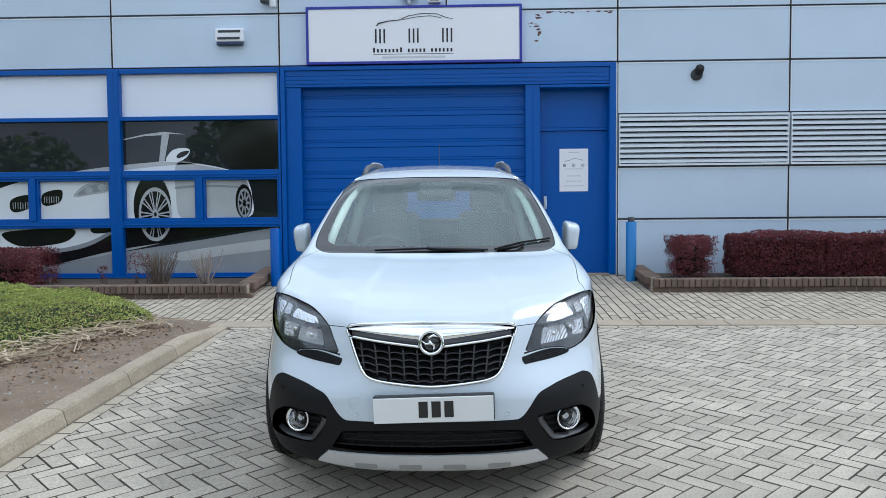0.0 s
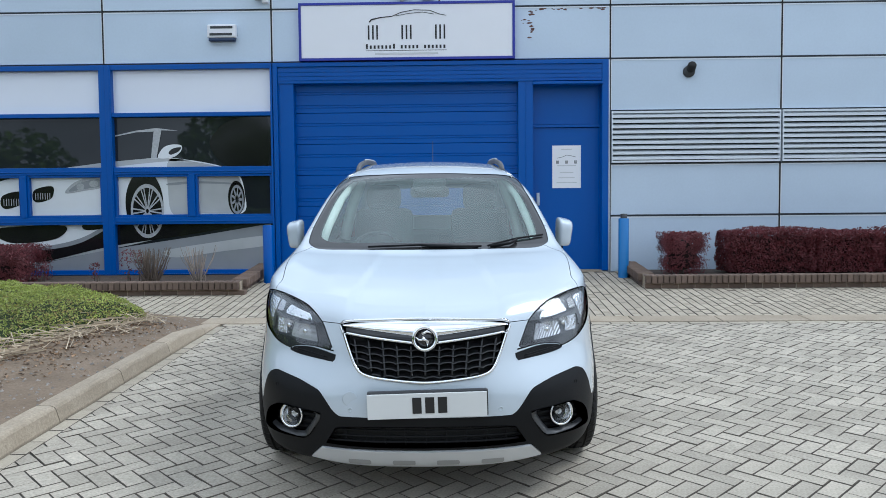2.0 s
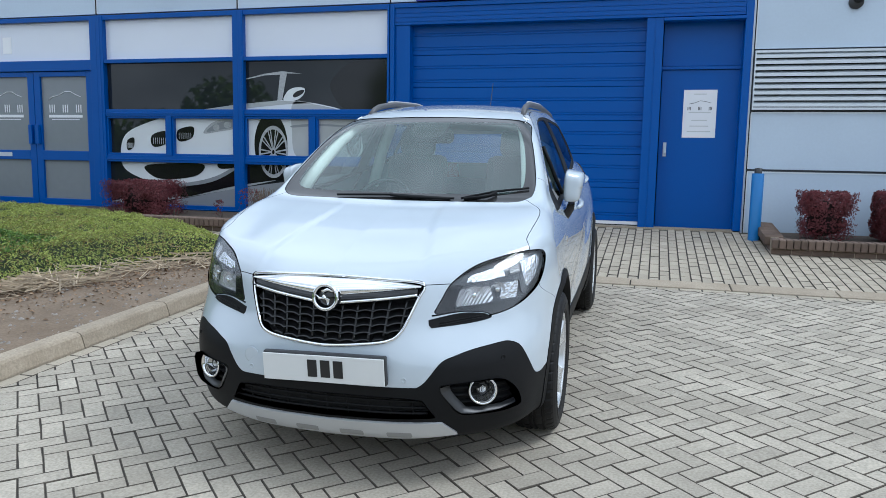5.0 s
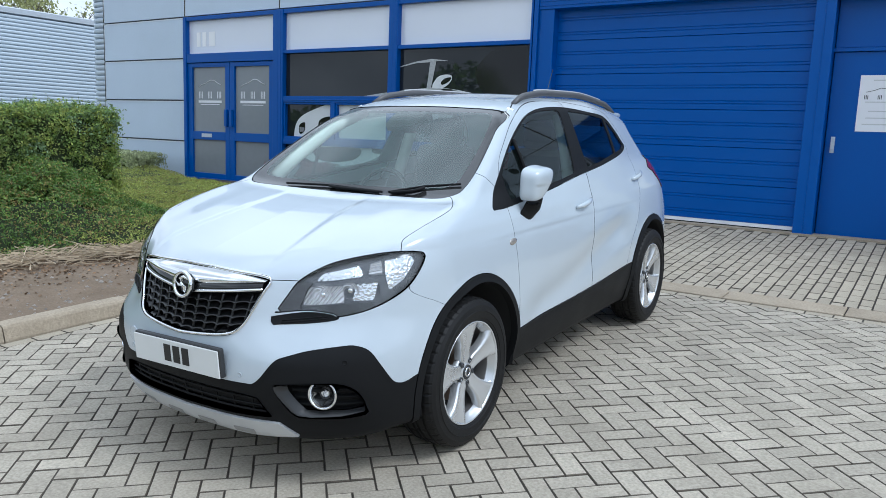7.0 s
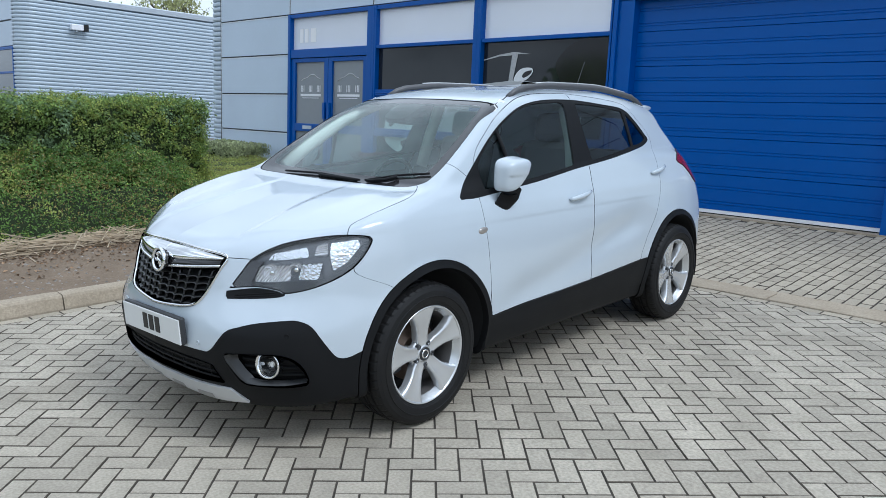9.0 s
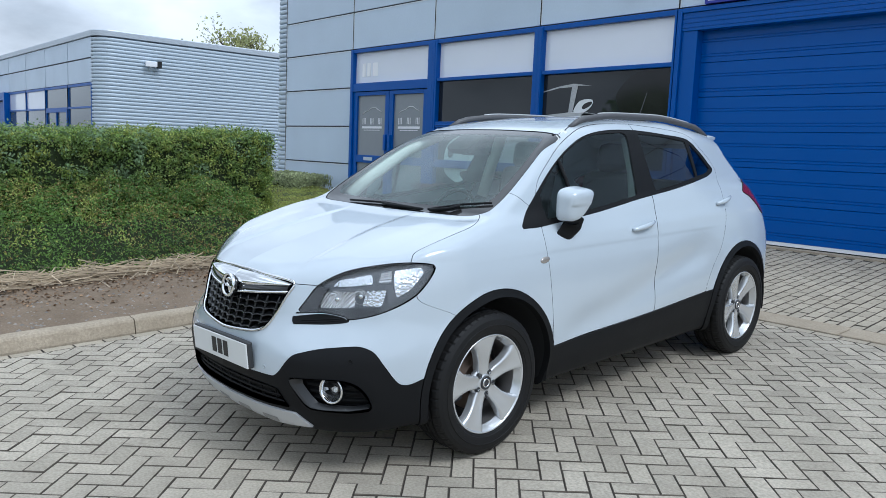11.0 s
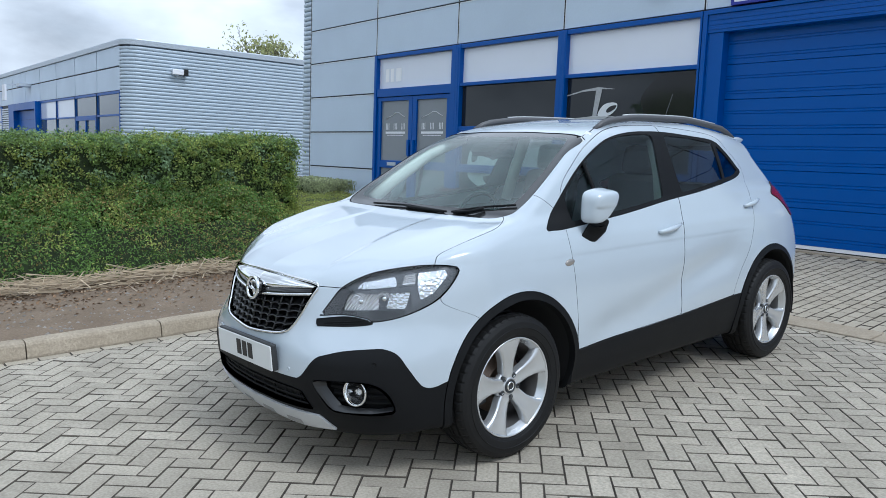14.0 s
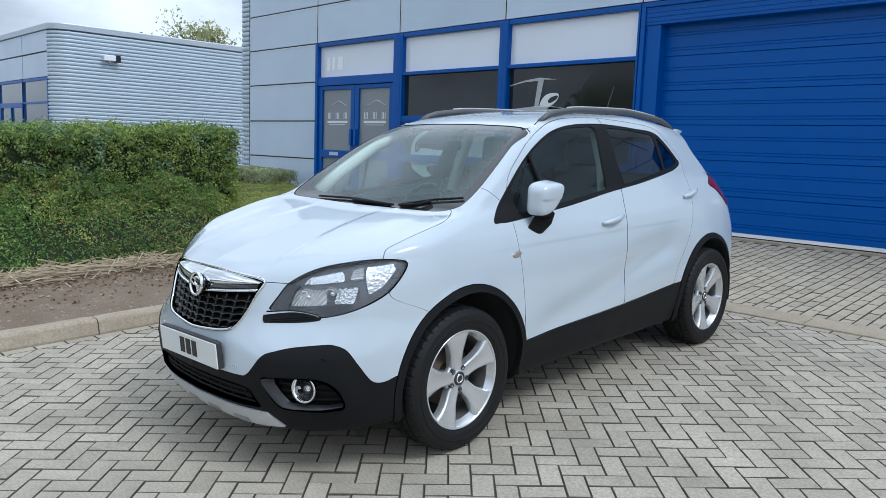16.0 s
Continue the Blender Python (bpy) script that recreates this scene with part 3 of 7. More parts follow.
apron = tagged(sheet("pavement_2", np.linspace(-9.5, 9, 6), np.array([8.0, 8.3, 9.3, 10.3, 11.3]), lambda x, y: lie(y) - 0.009, SAND), "buff block paving apron before the building", "paving", kind="structure")
cells = []
for i, x in enumerate(np.arange(-9.3, 8.8, 0.1012)):
    for y in np.arange(8.36 - (0.1 if i % 2 else 0.0), 11.12, 0.2022):
        if x > -6.6 or y > 9.9:
            if not (x < -2.45 and y > 9.7) and not (x > 2.85 and y > 9.95):
                cells.append((x, y, 90))
lay("apron_paver", cells, 0.1975, 0.0935, PAVER_WARM_ONE, PAVER_WARM, apron, "buff concrete block pavers laid in straight courses", lambda x, y: 0.95 < x < 3.0 and 8.2 < y < 9.9)

# flush kerb across the yard
flush = tagged(holder("kerb_flush"), "flush concrete kerb stones level with the paving", "kerb", kind="structure")
x = -2.35
while x < 8.6:
    bm = bmesh.new()
    box_into(bm, x + 0.004, x + 0.908, 7.925, 8.235, -0.10, 0.006, 0.008)
    for v in bm.verts:
        v.co.z += float(lie(v.co.y))
    part("kerb_stone", bm, KERB, flush)
    x += 0.915

# raised kerb along the planted bed
raised = tagged(holder("kerb_raised"), "raised concrete kerb stones, weathered and chipped", "kerb", kind="structure")
rng = random.Random(3)
y = -2.61
while y < 7.8:
    y1 = min(y + 0.915, 7.93)
    last = y1 > 7.5
    sec = [(KX, -0.12), (KX, 0.012), (KX - 0.022, 0.088), (KX - 0.034, 0.103), (KX - 0.055, 0.112), (KX - 0.140, 0.112), (KX - 0.158, 0.10), (KX - 0.158, -0.12)]
    vs, fs = [], []
    ny = 12
    for j in range(ny):
        yy = y + 0.004 + (y1 - y - 0.008) * j / (ny - 1)
        drop = max(0.0, (yy - 6.95) / 0.95)
        edge = 0.005 if j in (0, ny - 1) else 0.0
        for k, (px, pz) in enumerate(sec):
            wob = 0.003 * noise.noise((px * 20, yy * 9, pz * 20)) if 1 <= k <= 6 else 0
            z = pz if pz < 0 else pz * (1 - 0.92 * drop) - edge
            vs.append((px - edge * 0.4 + wob, yy, float(lie(yy)) + z + wob))
    m = len(sec)
    for j in range(ny - 1):
        for k in range(m - 1):
            fs.append((j * m + k, j * m + k + 1, (j + 1) * m + k + 1, (j + 1) * m + k))
    fs += [tuple(range(m)), tuple(range((ny - 1) * m, ny * m))[::-1]]
    link_mesh("kerb_stone", vs, fs, KERB, raised)
    y = y1

# planted bed of bare soil behind the kerb
def bed_height(x, y):
    back = np.clip(KX - 0.145 - x, 0, 3.0)
    kerb_top = 0.112 * (1 - 0.92 * np.clip((y - 6.95) / 0.95, 0, 1))
    base = lie(y) + np.minimum(0.075 + 0.025 * np.minimum(back, 1.5), kerb_top - 0.014 + 0.22 * back)
    fade = np.clip((8.28 + 0.34 * np.maximum(-2.4 - x, 0) - y) / 0.8, 0, 1)
    bumps = np.array([[0.018 * noise.noise((a * 2.3, b * 2.3, 0.3)) + 0.012 * noise.noise((a * 9, b * 9, 1.7)) for a, b in zip(r, s)] for r, s in zip(x, y)])
    return np.where(fade > 0, lie(y) - 0.006 + (base - lie(y) + 0.006) * fade ** 0.6 + bumps * fade, lie(y) - 0.05)


soil = tagged(sheet("soil_bed", np.concatenate([np.arange(-13, -5, 0.5), np.arange(-5, KX - 0.13, 0.06), [KX - 0.13]]), np.concatenate([np.arange(-3, 2, 0.25), np.arange(2, 11.2, 0.07)]), bed_height, SOIL), "bare dry brown soil with small stones", "soil", kind="structure")
soil.name = "ground_bed"


def bed_z(x, y):
    return float(bed_height(np.array([[x]]), np.array([[y]]))[0, 0])


rng = np.random.default_rng(11)
V, F = [], []
for _ in range(1500):
    x, y = KX - 0.2 - abs(rng.normal(0, 0.9)), rng.uniform(1.0, 8.1)
    r = abs(rng.normal(0.006, 0.005)) + 0.003
    z = bed_z(x, y)
    k = len(V)
    for sx, sy, sz in ((1, 0, 0), (-1, 0, 0), (0, 1, 0), (0, -1, 0), (0, 0, 1)):
        V.append((x + sx * r * rng.uniform(0.7, 1.4), y + sy * r * rng.uniform(0.7, 1.4), z + sz * r * 0.8))
    F += [(k, k + 2, k + 4), (k + 2, k + 1, k + 4), (k + 1, k + 3, k + 4), (k + 3, k, k + 4)]
tagged(link_mesh("gravel", V, F, STONE_BIT), "scattered pale pebbles and crumbs on the soil", "gravel", kind="stuff")
V, F = [], []
for _ in range(2400):
    y = rng.uniform(-0.5, 6.0) if rng.uniform() < 0.86 else rng.uniform(5.5, 7.7)
    x = np.interp(y, (0, 5.0, 5.7, 6.5, 7.5, 8.0), (-4.0, -3.95, -3.58, -3.32, -2.9, -2.85)) + rng.normal(0.03, 0.15)
    a, ln, w = rng.normal(1.57, 0.8), rng.uniform(0.06, 0.46), rng.uniform(0.0025, 0.0075)
    z = bed_z(x, y) + rng.uniform(0.004, 0.09)
    dx, dy, dz = math.cos(a) * ln / 2, math.sin(a) * ln / 2, rng.normal(0, 0.03)
    k = len(V)
    for e in (-1, 1):
        for q in range(3):
            t = q * 2.094
            V.append((x + e * dx - math.sin(a) * w * math.cos(t), y + e * dy + math.cos(a) * w * math.cos(t), max(z + e * dz + w * math.sin(t), z - 0.01)))
    F += [(k + q, k + (q + 1) % 3, k + 3 + (q + 1) % 3, k + 3 + q) for q in range(3)]
tagged(link_mesh("dead_twigs", V, F, TWIG), "dry fallen twigs along the foot of the hedge", "twigs", kind="stuff")
LITTER_Y = rng.uniform(-0.5, 7.6, 3600)
LITTER_X = np.interp(LITTER_Y, (0, 5.0, 5.7, 6.5, 7.5, 8.0), (-3.85, -3.8, -3.45, -3.2, -2.8, -2.75)) + np.abs(rng.normal(0, 0.45, 3600)) - 0.12

# ---- the car ----
CAR_AT = pose(0.215, 4.283, -0.075, 2.26, 0, 1.1)
car = tagged(holder("car", CAR_AT), "white compact crossover car with black cladding, parked on grey block paving", "car")
MIRROR = np.array([-1.0, 1.0, 1.0])

half_v, half_t = shell(0.0155)
half_v, half_t = split(half_v, half_t, -half_v[:, 0])[0]
half_v[np.abs(half_v[:, 0]) < 1e-3, 0] = 0.0
rest = [half_v, half_t]


def carve(fn, gap=0.004):
    """Takes the panel where fn is below nought out of what is left of the half body."""
    V, T = rest
    f = fn(V[:, 0], V[:, 1], V[:, 2])
    (a, b), (c, d) = split(V, T, f, gap)
    rest[0], rest[1] = c, d
    return a, b


def normals_at(V):
    N = slope(V)
    return N / np.maximum(np.linalg.norm(N, axis=1), 1e-9)[:, None]


def panel(name, VT, material, parent, both=None, off=0.0, rim=0.014, rim_mat=None, label=""):
    """A skin panel with turned-in edges. both: 'joined' mirrors it into one mesh, 'pair' makes one each side."""
    V, T = VT
    V = settle(V, off, 2)
    V[np.abs(V[:, 0]) < 2e-3, 0] = 0.0
    N = normals_at(V)
    E = np.concatenate([T[:, [0, 1]], T[:, [1, 2]], T[:, [2, 0]]])
    key = np.sort(E, 1)
    _, inv, cnt = np.unique(key, axis=0, return_inverse=True, return_counts=True)
    edge = E[cnt[inv.ravel()] == 1]
    edge = edge[~((V[edge[:, 0], 0] < 1e-4) & (V[edge[:, 1], 0] < 1e-4))]
    vs, fs, ns, mi = [V], [T], [N], [np.zeros(len(T), int)]
    if rim and len(edge):
        a, b = V[edge[:, 0]], V[edge[:, 1]]
        na, nb = N[edge[:, 0]], N[edge[:, 1]]
        s = np.cross(b - a, na + nb)
        s /= np.maximum(np.linalg.norm(s, axis=1), 1e-9)[:, None]
        m, q = len(edge), len(V)
        vs += [a, b, b - nb * rim, a - na * rim]
        ns += [s, s, s, s]
        i = np.arange(m)
        fs += [np.stack([q + m + i, q + i, q + 3 * m + i], 1), np.stack([q + m + i, q + 3 * m + i, q + 2 * m + i], 1)]
        mi += [np.ones(2 * m, int)]
    V, T, N, M = np.concatenate(vs), np.concatenate(fs), np.concatenate(ns), np.concatenate(mi)
    dark = rim_mat or GAP
    if both == "joined":
        k = len(V)
        return link_mesh(name, np.concatenate([V, V * MIRROR]), np.concatenate([T, T[:, ::-1] + k]), material, parent, label,
                         normals=np.concatenate([N, N * MIRROR]), extra=dark, index=np.concatenate([M, M]))
    left = link_mesh(name, V, T, material, parent, label, normals=N, extra=dark, index=M)
    right = link_mesh(name, V * MIRROR, T[:, ::-1], material, parent, label, normals=N * MIRROR, extra=dark, index=M)
    return left, right


def in_u(poly):
    return lambda x, y, z: np.where(y < 0.2, inside(poly, (x + y) * 0.7071, z), 9.0)


def in_front(poly, y0=-2.0, y1=0.0):
    return lambda x, y, z: np.maximum(inside(poly, x, z), np.maximum(y0 - y, y - y1))


def in_side(poly, x0=0.4):
    return lambda x, y, z: np.maximum(inside(poly, y, z), x0 - x)


def both_halves(pts):
    return [(-a, b) for a, b in pts[::-1] if a > 1e-6] + list(pts)


def nose_y(x, z, off=0.0):
    """Where the front of the body lies at a height and a distance from the middle."""
    x, z = np.atleast_1d(np.asarray(x, float)), np.atleast_1d(np.asarray(z, float))
    lo, hi = np.full(x.shape, -1.3), np.full(x.shape, 0.3)
    for _ in range(40):
        m = (lo + hi) / 2
        out = form(x, m, z) > off
        lo, hi = np.where(out, m, lo), np.where(out, hi, m)
    return lo


def flank_x(y, z, off=0.0):
    y, z = np.atleast_1d(np.asarray(y, float)), np.atleast_1d(np.asarray(z, float))
    lo, hi = np.full(y.shape, 0.2), np.full(y.shape, 1.2)
    for _ in range(40):
        m = (lo + hi) / 2
        out = form(m, y, z) > off
        lo, hi = np.where(out, lo, m), np.where(out, m, hi)
    return lo


# outlines of the panels
O_LAMP = outline([(-0.252, 0.724), (-0.203, 0.79), (-0.145, 0.857), (-0.03, 0.914), (0.113, 0.945), (0.235, 0.958), (0.324, 0.953), (0.362, 0.936),
                  (0.342, 0.886), (0.286, 0.82), (0.208, 0.775), (0.107, 0.738), (0.0, 0.717), (-0.03, 0.729), (-0.122, 0.737)], 6, (0,))
O_DRL = outline([(-0.264, 0.713), (-0.266, 0.680), (-0.125, 0.690), (-0.006, 0.708), (-0.026, 0.726), (-0.12, 0.734)], 6, (0, 1))
O_GRILLE = outline(both_halves([(0, 0.878), (0.16, 0.874), (0.34, 0.864), (0.384, 0.846), (0.366, 0.80), (0.335, 0.72), (0.308, 0.668), (0.270, 0.640), (0.18, 0.624), (0, 0.611)]), 6)
O_CLAD = outline([(-0.72, 0.456), (-0.345, 0.455), (-0.318, 0.478), (-0.258, 0.553), (-0.197, 0.579), (-0.109, 0.601), (0.012, 0.614), (0.062, 0.611), (0.112, 0.588),
                  (0.155, 0.530), (0.205, 0.457), (0.235, 0.438), (0.270, 0.438), (0.31, 0.452), (0.37, 0.47), (0.40, 0.10), (-0.72, 0.10)], 6, (0, 1, 14, 15, 16))
O_INTAKE = outline(both_halves([(0, 0.412), (0.30, 0.409), (0.405, 0.398), (0.455, 0.318), (0.30, 0.311), (0, 0.308)]), 4, (2, 3, 6, 7))
O_SKID = outline(both_halves([(0, 0.297), (0.30, 0.299), (0.475, 0.300), (0.535, 0.236), (0.30, 0.214), (0, 0.208)]), 4, (2, 3, 6, 7))
O_FOG = outline([(-0.236, 0.465), (-0.262, 0.452), (-0.228, 0.392), (-0.175, 0.336), (-0.105, 0.330), (0.02, 0.332), (0.105, 0.345), (0.080, 0.408), (0.035, 0.452), (-0.03, 0.472), (-0.12, 0.472)], 5, (6,))
O_DLO = outline([(0.292, 1.072), (0.488, 1.231), (0.647, 1.341), (0.804, 1.425), (0.976, 1.492), (1.138, 1.528), (1.318, 1.546), (1.523, 1.549), (1.672, 1.543),
                 (1.914, 1.523), (2.165, 1.494), (2.28, 1.419), (2.366, 1.331), (2.40, 1.288), (2.30, 1.252), (2.10, 1.222), (1.817, 1.186), (1.577, 1.163),
                 (1.362, 1.143), (0.975, 1.10), (0.714, 1.078), (0.454, 1.056), (0.344, 1.054)], 5)
O_GLASS_F = outline([(0.50, 1.205), (0.565, 1.268), (0.729, 1.374), (0.97, 1.480), (1.167, 1.522), (1.43, 1.535), (1.468, 1.505), (1.417, 1.34), (1.376, 1.168), (0.984, 1.127), (0.626, 1.098), (0.50, 1.088)], 5, (0, 5, 8, 11))
O_GLASS_R = outline([(1.60, 1.528), (1.88, 1.511), (2.135, 1.480), (2.112, 1.252), (1.83, 1.213), (1.587, 1.186), (1.575, 1.33)], 5, (0, 2, 3, 5))
O_GLASS_Q = outline([(2.172, 1.470), (2.262, 1.400), (2.362, 1.298), (2.29, 1.273), (2.140, 1.256)], 5, (0, 2, 4))
O_DOOR_F = outline([(0.43, 1.06), (0.428, 0.966), (0.443, 0.84), (0.463, 0.624), (0.482, 0.437), (1.437, 0.477), (1.445, 0.60), (1.464, 0.908), (1.495, 1.06), (1.53, 1.20),
                    (1.575, 1.586), (1.311, 1.583), (1.137, 1.567), (0.975, 1.53), (0.767, 1.45), (0.62, 1.362), (0.505, 1.275), (0.445, 1.17)], 5, (4, 5, 10))
O_DOOR_R = outline([(1.437, 0.477), (1.445, 0.60), (1.464, 0.908), (1.495, 1.06), (1.53, 1.20), (1.575, 1.586), (1.926, 1.560), (2.20, 1.522), (2.31, 1.44), (2.44, 1.30), (2.40, 1.16),
                    (2.34, 1.00), (2.24, 0.80), (2.12, 0.66), (2.06, 0.56), (2.05, 0.514)], 5, (0, 5, 15))
O_HOOD = outline(both_halves([(0, -0.815), (0.16, -0.81), (0.36, -0.782), (0.49, -0.745), (0.60, -0.67), (0.71, -0.535), (0.765, -0.425), (0.738, -0.353), (0.744, -0.257), (0.753, -0.157), (0.755, -0.055),
                              (0.740, 0.016), (0.700, 0.080), (0.656, 0.126), (0.59, 0.108), (0.504, 0.090), (0.35, 0.074), (0, 0.052)]), 4)
O_SCREEN = outline(both_halves([(0, 1.541), (0.27, 1.537), (0.545, 1.515), (0.611, 1.415), (0.655, 1.310), (0.686, 1.212), (0.689, 1.152), (0.668, 1.130), (0.60, 1.114), (0.408, 1.112), (0, 1.110)]), 5, (2, 18))
O_CLEAR = outline(both_halves([(0, 1.512), (0.26, 1.513), (0.449, 1.509), (0.512, 1.494), (0.573, 1.405), (0.614, 1.284), (0.629, 1.192), (0.601, 1.163), (0.548, 1.151), (0.415, 1.147), (0, 1.145)]), 5)
O_ROOF = outline(both_halves([(0, 0.66), (0.518, 0.80), (0.478, 1.1), (0.456, 1.5), (0.455, 2.2), (0.465, 2.5), (0.49, 2.66), (0.30, 2.75), (0, 2.78)]), 4, (1, 15))
O_REAR_GLASS = outline(both_halves([(0, 1.455), (0.40, 1.44), (0.50, 1.40), (0.58, 1.20), (0.50, 1.165), (0, 1.16)]), 5)
O_REAR_LAMP = outline([(2.72, 1.135), (2.86, 1.20), (3.05, 1.19), (3.20, 1.10), (3.16, 0.97), (2.95, 0.965), (2.86, 1.04), (2.80, 1.09)], 5)
ARCHES = ((0.045, 0.345, 0.452), (2.56, 0.345, 0.458))


def arch(k, r_less=0.0):
    cy, cz, r = ARCHES[k]
    return lambda x, y, z: np.maximum(np.hypot(y - cy, z - cz) - (r - r_less), 0.45 - x)


# take the panels out, one by one
for k in (0, 1):
    carve(arch(k, 0.040), 0.0)
p_trim = []
for k in (0, 1):
    p_trim.append(carve(arch(k)))
p_lamp = carve(in_u(O_LAMP))
p_drl = carve(in_u(O_DRL), 0.002)
p_grille = carve(in_front(O_GRILLE, y1=-0.5), 0.0)
p_intake = carve(in_front(O_INTAKE, y1=-0.5), 0.0)
p_skid = carve(in_front(O_SKID, y1=-0.5), 0.002)
p_fog = carve(in_u(O_FOG), 0.0)
p_clad = carve(in_u(O_CLAD), 0.002)
p_glass_f = carve(in_side(O_GLASS_F), 0.001)
p_glass_r = carve(in_side(O_GLASS_R), 0.001)
p_glass_q = carve(in_side(O_GLASS_Q), 0.001)
p_dlo = carve(in_side(O_DLO), 0.003)
p_clear = carve(in_front(O_CLEAR, 0.0, 1.2), 0.0)
p_screen = carve(in_front(O_SCREEN, 0.0, 1.2), 0.003)
p_hood = carve(lambda x, y, z: np.maximum(np.maximum(inside(O_HOOD, x, y), 0.848 - z), z - 1.3), 0.003)
p_cowl = carve(lambda x, y, z: np.maximum(np.maximum(y - 0.34, -0.05 - y), np.maximum(x - 0.655, 1.068 - z)), 0.001)
p_rglass = carve(in_front(O_REAR_GLASS, 2.5, 3.5), 0.003)
p_rlamp = carve(in_side(O_REAR_LAMP), 0.003)
p_roof = carve(lambda x, y, z: np.maximum(inside(O_ROOF, x, y), 1.45 - z), 0.006)
SILL_TOP = curve((0.3, 0.482, 1.437, 2.05, 2.3), (0.428, 0.437, 0.477, 0.514, 0.525))
p_sill = carve(lambda x, y, z: np.maximum(np.maximum(z - 0.332, np.abs(y - 1.25) - 0.95), 0.3 - x), 0.003)
p_band = carve(lambda x, y, z: np.maximum(np.maximum(z - SILL_TOP(y), np.abs(y - 1.25) - 0.95), 0.3 - x), 0.003)
p_door_f = carve(in_side(O_DOOR_F), 0.0024)
p_door_r = carve(in_side(O_DOOR_R), 0.0024)
p_rbump = carve(lambda x, y, z: np.maximum(z - 0.52, 2.6 - y), 0.003)
SEAM = curve((0.15, 0.64, 0.69, 0.81, 1.2), (-0.21, -0.21, -0.20, -0.40, -0.40))
p_bumper = carve(lambda x, y, z: np.maximum(y - SEAM(z), z - 0.90), 0.003)
p_wing = carve(lambda x, y, z: np.maximum(y - 0.47, z - 1.223 + 0.75 * (y - 0.311)), 0.003)
p_under = carve(lambda x, y, z: z - 0.235, 0.0)

# skin
hood = panel("hood", p_hood, WHITE_PAINT, car, "joined")
bumper = panel("front_bumper", p_bumper, WHITE_PAINT, car, "joined")
panel("lower_bumper", p_clad, BLACK_PLASTIC, car, "joined", rim=0.03, label="black textured plastic lower bumper")
panel("front_wing", p_wing, WHITE_PAINT, car, "pair")
panel("body_side", (rest[0], rest[1]), WHITE_PAINT, car, "pair")
panel("roof", p_roof, WHITE_PAINT, car, "joined")
doors_f = panel("front_door", p_door_f, WHITE_PAINT, car, "pair")
doors_r = panel("rear_door", p_door_r, WHITE_PAINT, car, "pair")
panel("door_cladding", p_band, BLACK_PLASTIC, car, "pair", off=0.004, label="black plastic door cladding")
panel("sill", p_sill, BLACK_PLASTIC, car, "pair", label="black plastic sill")
panel("rear_bumper", p_rbump, BLACK_PLASTIC, car, "joined", label="black plastic rear bumper")
panel("underside", p_under, GAP, car, "joined")
for k in (0, 1):
    panel("wheel_arch_trim", p_trim[k], BLACK_PLASTIC, car, "pair", off=0.007, rim=0.035, rim_mat=BLACK_PLASTIC, label="black plastic wheel arch trim")
panel("skid_plate", p_skid, SATIN, car, "joined", off=0.010, rim=0.03, rim_mat=SATIN, label="satin silver skid plate")
panel("window_frame", p_dlo, BLACK_PLASTIC, car, "pair", off=-0.002, label="black window surround")
for d, g in zip(doors_f, panel("door_glass", p_glass_f, TINT, car, "pair", off=-0.006, rim=0.008)):
    g.parent = d
for d, g in zip(doors_r, panel("door_glass", p_glass_r, PRIVACY, car, "pair", off=-0.006, rim=0.008, label="dark privacy glass")):
    g.parent = d
panel("quarter_glass", p_glass_q, PRIVACY, car, "pair", off=-0.006, rim=0.008, label="dark privacy glass")
panel("windscreen_surround", p_screen, SCREEN_BAND, car, "joined", off=-0.003, label="black screen border")
screen_glass = panel("windscreen", p_clear, SCREEN, car, "joined", off=-0.003, rim=0.0, label="greenish windscreen glass")
panel("scuttle", p_cowl, BLACK_PLASTIC, car, "joined", off=-0.012, label="black scuttle panel")
panel("rear_window", p_rglass, TINT, car, "joined", off=-0.002, rim=0.008, label="dark rear window")
panel("tail_lamp", p_rlamp, RED_LENS, car, "pair", off=0.006, label="red tail lamp")

# headlamps
def fluted(name, turn, pitch):
    """Bright reflector pressed into fine vertical flutes."""
    m = mat(name, (0.90, 0.91, 0.93), 0.10, 0.7)
    nt = m.node_tree
    tc = nt.nodes.new("ShaderNodeTexCoord")
    mp = nt.nodes.new("ShaderNodeMapping")
    mp.inputs["Rotation"].default_value = (0, radians(turn), radians(40))
    wv = nt.nodes.new("ShaderNodeTexWave")
    wv.inputs["Scale"].default_value, wv.inputs["Distortion"].default_value, wv.inputs["Detail"].default_value = pitch, 0.25, 0.0
    bp = nt.nodes.new("ShaderNodeBump")
    bp.inputs["Strength"].default_value, bp.inputs["Distance"].default_value = 0.8, 0.008
    nt.links.new(tc.outputs["Object"], mp.inputs["Vector"])
    nt.links.new(mp.outputs["Vector"], wv.inputs["Vector"])
    nt.links.new(wv.outputs["Fac"], bp.inputs["Height"])
    nt.links.new(bp.outputs["Normal"], nt.nodes["Principled BSDF"].inputs["Normal"])
    return m


FLUTE = fluted("fluted reflector", 0, 55)


